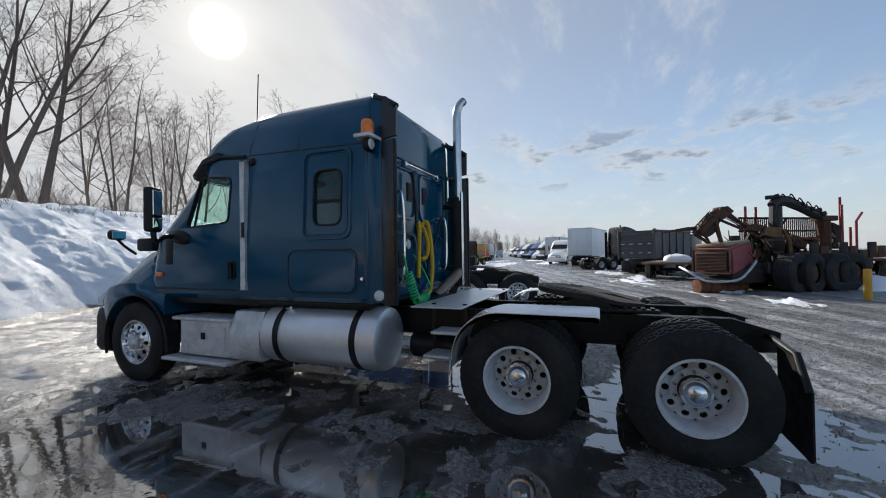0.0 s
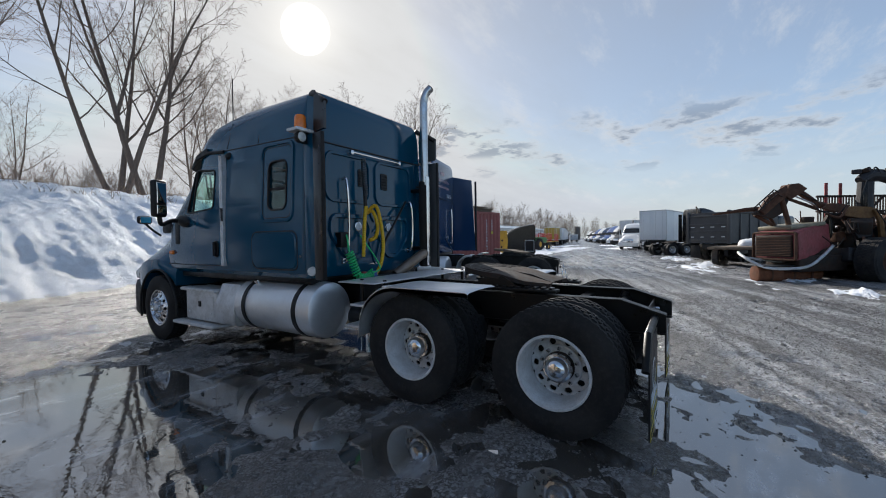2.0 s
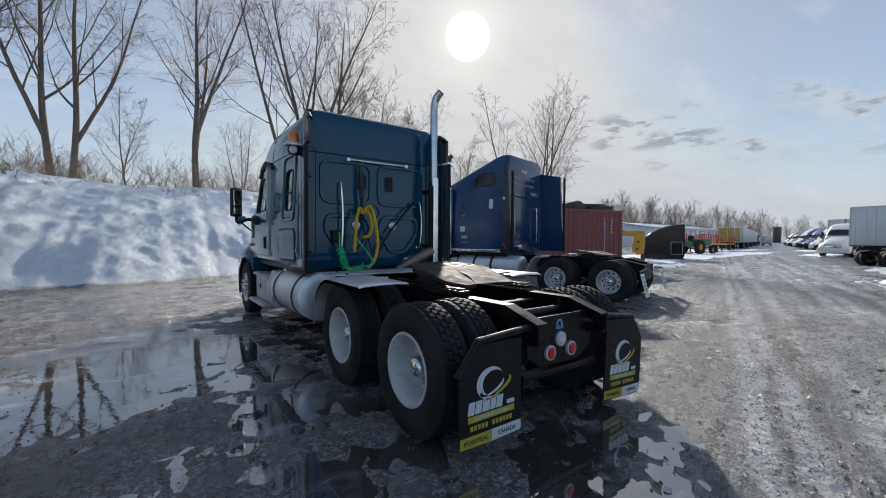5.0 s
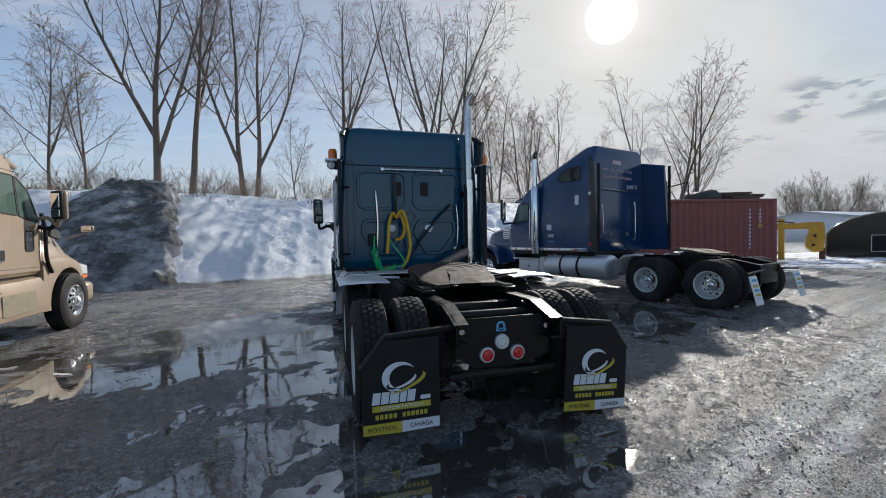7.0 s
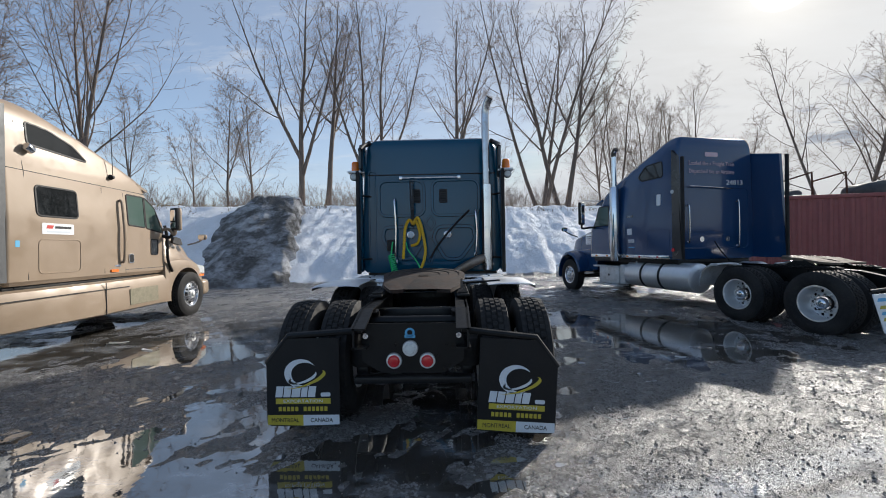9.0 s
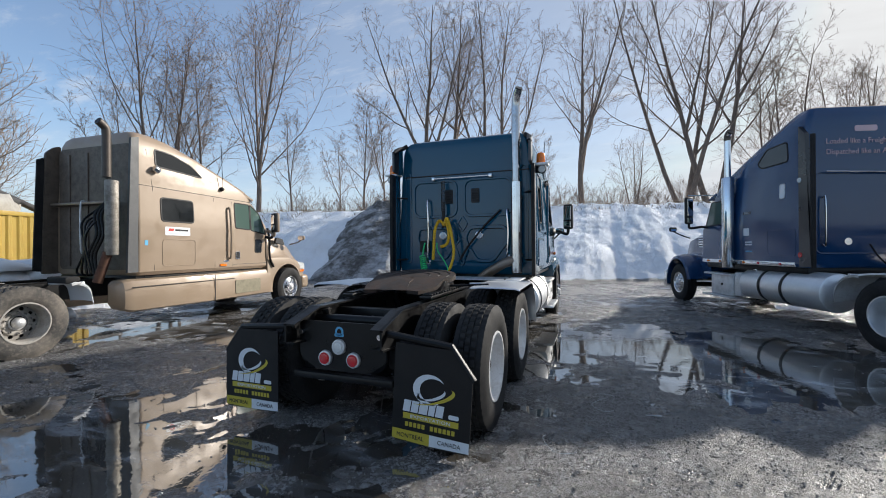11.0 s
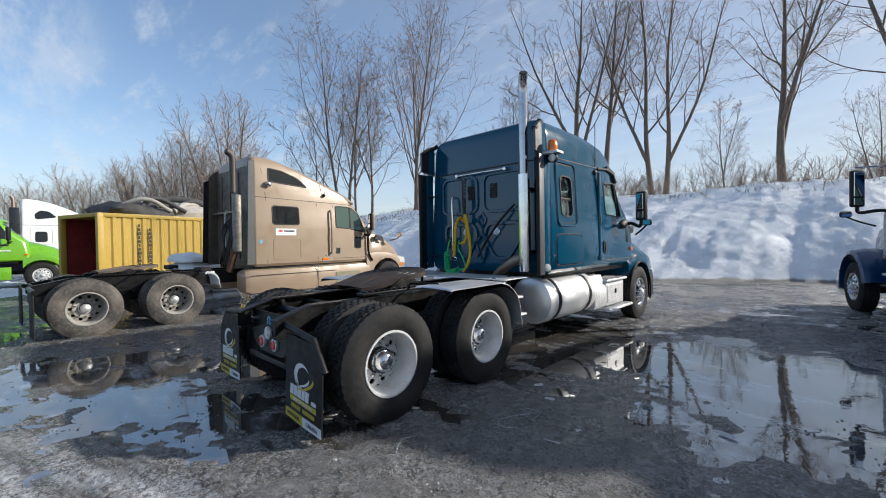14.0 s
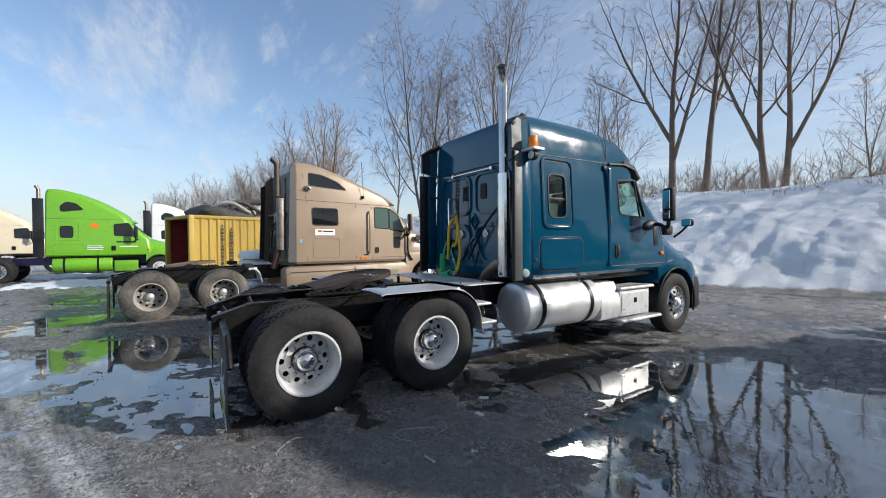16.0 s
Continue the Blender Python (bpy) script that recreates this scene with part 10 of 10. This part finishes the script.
def fairing_shell():
    """A black cab fairing set down on the ground: curved front, closed side, small grille."""
    f = thing("cab_fairing", "glossy black truck cab fairing standing on the snowy ground", "fairing")
    bm = bmesh.new()
    prof = [(-2.72, 0.12), (-2.72, 1.19), (-2.68, 1.44), (-2.48, 1.75), (-2.15, 2.03), (-1.65, 2.31), (-1.16, 2.48), (-0.5, 2.63), (0.0, 2.66), (0.05, 2.5), (0.05, 0.3), (-0.1, 0.12)]
    skin(bm, [[(u * k_, y, z * (0.97 if abs(y) > 1.1 else 1.0)) for u, z in prof] for y, k_ in ((-1.25, 0.97), (-1.1, 1.0), (1.1, 1.0), (1.25, 0.97))])
    part("shell", fix(bm), GLOSS_BLACK, f)
    g = part("side_opening", boxed((-0.80, -1.27, 0.30), (-0.10, -1.24, 1.28), 0.02), SOOT, f, "dark opening in the side")
    part("opening_rim", ringed(rounded_rect(-0.82, 0.40, -0.08, 1.32, 0.06), lambda u, v, d: (u, -1.25 - d, v), 0.04, 0.0, 0.04), ALU_DULL, g)
    part("skid", boxed((-2.6, -1.2, 0.0), (0.0, -1.0, 0.14), 0.02), WOOD, f)
    part("skid", boxed((-2.6, 1.0, 0.0), (0.0, 1.2, 0.14), 0.02), WOOD, f)
    return f


fairing_shell().matrix_basis = pose(29.85, 11.24, 0, 0, 0, -61.5)

# thin slush left along the road
rng = random.Random(31)
for q in range(26):
    d, side = rng.uniform(9, 75), rng.choice((-5.6, 4.2, 5.5, 7.0, 8.5))
    p = road * d + left_of * (side + rng.uniform(-1, 1))
    o = heap("snow_patch", 0, 0, rng.uniform(1.4, 3.6) * (1 + d / 50), rng.uniform(0.35, 0.8) * (1 + d / 50), 0.045, SNOW, "thin ragged patch of slush on the road", "snow", q * 1.3 + 40)
    o.matrix_basis = pose(p.x, p.y, 0, 0, 0, 14)
# snow lying along the far edges of the yard
for q, (cx, cy, rx, ry, h) in enumerate(((19.6, -1.25, 4.2, 0.75, 0.10), (24.5, -0.1, 3.0, 0.8, 0.10), (20.5, 8.2, 4.5, 1.3, 0.07), (39, 12.6, 10, 2.0, 0.10), (62, 18.6, 16, 1.6, 0.12), (13.5, -3.6, 3.0, 0.8, 0.06), (9.2, -4.3, 1.6, 0.6, 0.05), (15.2, -8.6, 1.7, 1.2, 0.5), (27, 0.6, 3.0, 0.7, 0.10), (33, 14, 9, 4, 0.25), (25, 10.5, 6, 2.0, 0.12), (48, 14, 12, 3, 0.2),
                                         (-16.5, -3.2, 2.4, 4.5, 0.25), (-11.0, 4.6, 1.5, 2.2, 0.7), (-21.5, -4.6, 2.0, 6.0, 0.18), (-14, 9.5, 6.0, 1.8, 0.6))):
    heap("snow_mound", cx, cy, rx, ry, h, SNOW, "low heap of old snow on the yard", "snow", q + 5)


def warehouse():
    """A long low white building with a shallow roof beyond the yard."""
    b = thing("warehouse", "long low white metal warehouse with a pale blue roof", "building")
    part("wall", boxed((0, 0, 0), (42, 14, 4.0), 0.02), WHITE, b)
    bm = bmesh.new()
    skin(bm, [[(x, -0.4, 3.95), (x, 7, 5.1), (x, 14.4, 3.95), (x, 14.4, 3.8), (x, 7, 4.9), (x, -0.4, 3.8)] for x in (-0.4, 42.4)])
    part("roof", fix(bm), ROOF_BLUE, b, "pale blue sheet roof")
    for x in (0.0, 41.9):
        part("gable", slabbed([(0.0, 3.9), (14.0, 3.9), (7.0, 4.95)], lambda u, v, d, x=x: (x + d, u, v), 0.0, 0.1), WHITE, b)
    for q in range(7):
        d = part("roller_door", boxed((2 + q * 5.4, -0.06, 0.0), (5 + q * 5.4, 0.02, 3.4), 0.01), ALU_DULL, b)
        part("door_frame", ringed([(1.95 + q * 5.4, 0.0), (5.05 + q * 5.4, 0.0), (5.05 + q * 5.4, 3.46), (1.95 + q * 5.4, 3.46)], on_back(0.0), 0.08, 0.0, 0.10), GREY, d)
    for q in range(41):
        part("wall_rib", boxed((0.5 + q, -0.03, 3.45), (0.56 + q, 0.01, 3.8), 0.004, 1), WHITE, b)
    return b


ROOF_BLUE = plain("pale_blue_roof_sheet", (0.42, 0.50, 0.58), 0.5, dirt=(0.32, 0.36, 0.40), amount=0.4, scale=1.5)
warehouse().matrix_basis = pose(77, 36.8, 0, 0, 0, 2)


def farm_tractor():
    """A green farm tractor: big rear wheels, hood, cab frame."""
    f = thing("farm_tractor", "green farm tractor with large muddy rear wheels", "tractor")
    hull = part("hood", boxed((-0.4, 0.3, 0.9), (0.4, 2.3, 1.6), 0.12, 3), FARM_GREEN, f)
    part("grille", boxed((-0.34, 2.28, 0.95), (0.34, 2.33, 1.5), 0.02), BLACK, hull)
    part("rear_body", boxed((-0.5, -0.9, 0.8), (0.5, 0.4, 1.4), 0.08), FARM_GREEN, f)
    part("seat", boxed((-0.25, -0.7, 1.4), (0.25, -0.2, 1.9), 0.08, 3), BLACK, f)
    for x in (-0.72, 0.72):
        part("fender", boxed((x - 0.22, -1.0, 1.45), (x + 0.22, 0.3, 1.55), 0.03), FARM_GREEN, f)
    for x, y, q in ((-0.85, -0.4, 1.0), (0.85, -0.4, 1.0), (-0.75, 1.9, 0.6), (0.75, 1.9, 0.6)):
        w = part("wheel", bpy.data.meshes["wheel"], None, f, "muddy lugged tyre", m=pose(x, y, 0.76 * q, 0, 0, 0 if x > 0 else 180) @ Matrix.Diagonal((0.7 * q, q, q, 1)))
        part("rim", rodded((0.10, 0, 0), (0.18, 0, 0), 0.37, 20, 0.34, 0.01), YELLOW, w)
    return f


FARM_GREEN = plain("farm_green_paint", (0.03, 0.16, 0.035), 0.5, dirt=(0.06, 0.09, 0.04), amount=0.4, scale=3)
farm_tractor().matrix_basis = pose(42.5, 15.5, 0, 0, 0, -100)


def red_rack(label):
    """A red tubular rack on a low frame."""
    f = thing("hay_rack", label, "trailer")
    part("deck", boxed((-1.1, 0, 0.85), (1.1, 5.0, 0.97), 0.02), YELLOW, f)
    for x in (-1.0, 1.0):
        for q in range(5):
            part("stake", boxed((x - 0.04, 0.1 + q * 1.2 - 0.04, 0.95), (x + 0.04, 0.1 + q * 1.2 + 0.04, 2.15), 0.01), RED_BRIGHT, f)
        for z in (1.75, 2.08):
            part("rail", boxed((x - 0.03, 0.05, z), (x + 0.03, 4.95, z + 0.09), 0.01), RED_BRIGHT, f)
        part("leg", boxed((x - 0.06, 4.4, 0), (x + 0.06, 4.55, 0.88), 0.01), BLACK, f)
        wheel(f, x, 1.0, 1 if x > 0 else -1, "outer", "grey", far=True)
    part("axle", rodded((-1, 1.0, 0.5), (1, 1.0, 0.5), 0.06, 8), BLACK, f)
    return f


RED_BRIGHT = plain("bright_red_paint", (0.50, 0.03, 0.025), 0.45, dirt=(0.2, 0.04, 0.03), amount=0.3, scale=4)
red_rack("red tubular rack on a yellow trailer").matrix_basis = pose(46.5, 17.4, 0, 0, 0, -80)
red_rack("red tubular rack trailer standing in snow").matrix_basis = pose(53.0, 18.4, 0, 0, 0, -80)
red_rack("red and yellow rack wagon beside the road").matrix_basis = pose(62.0, 20.0, 0, 0, 0, -80)
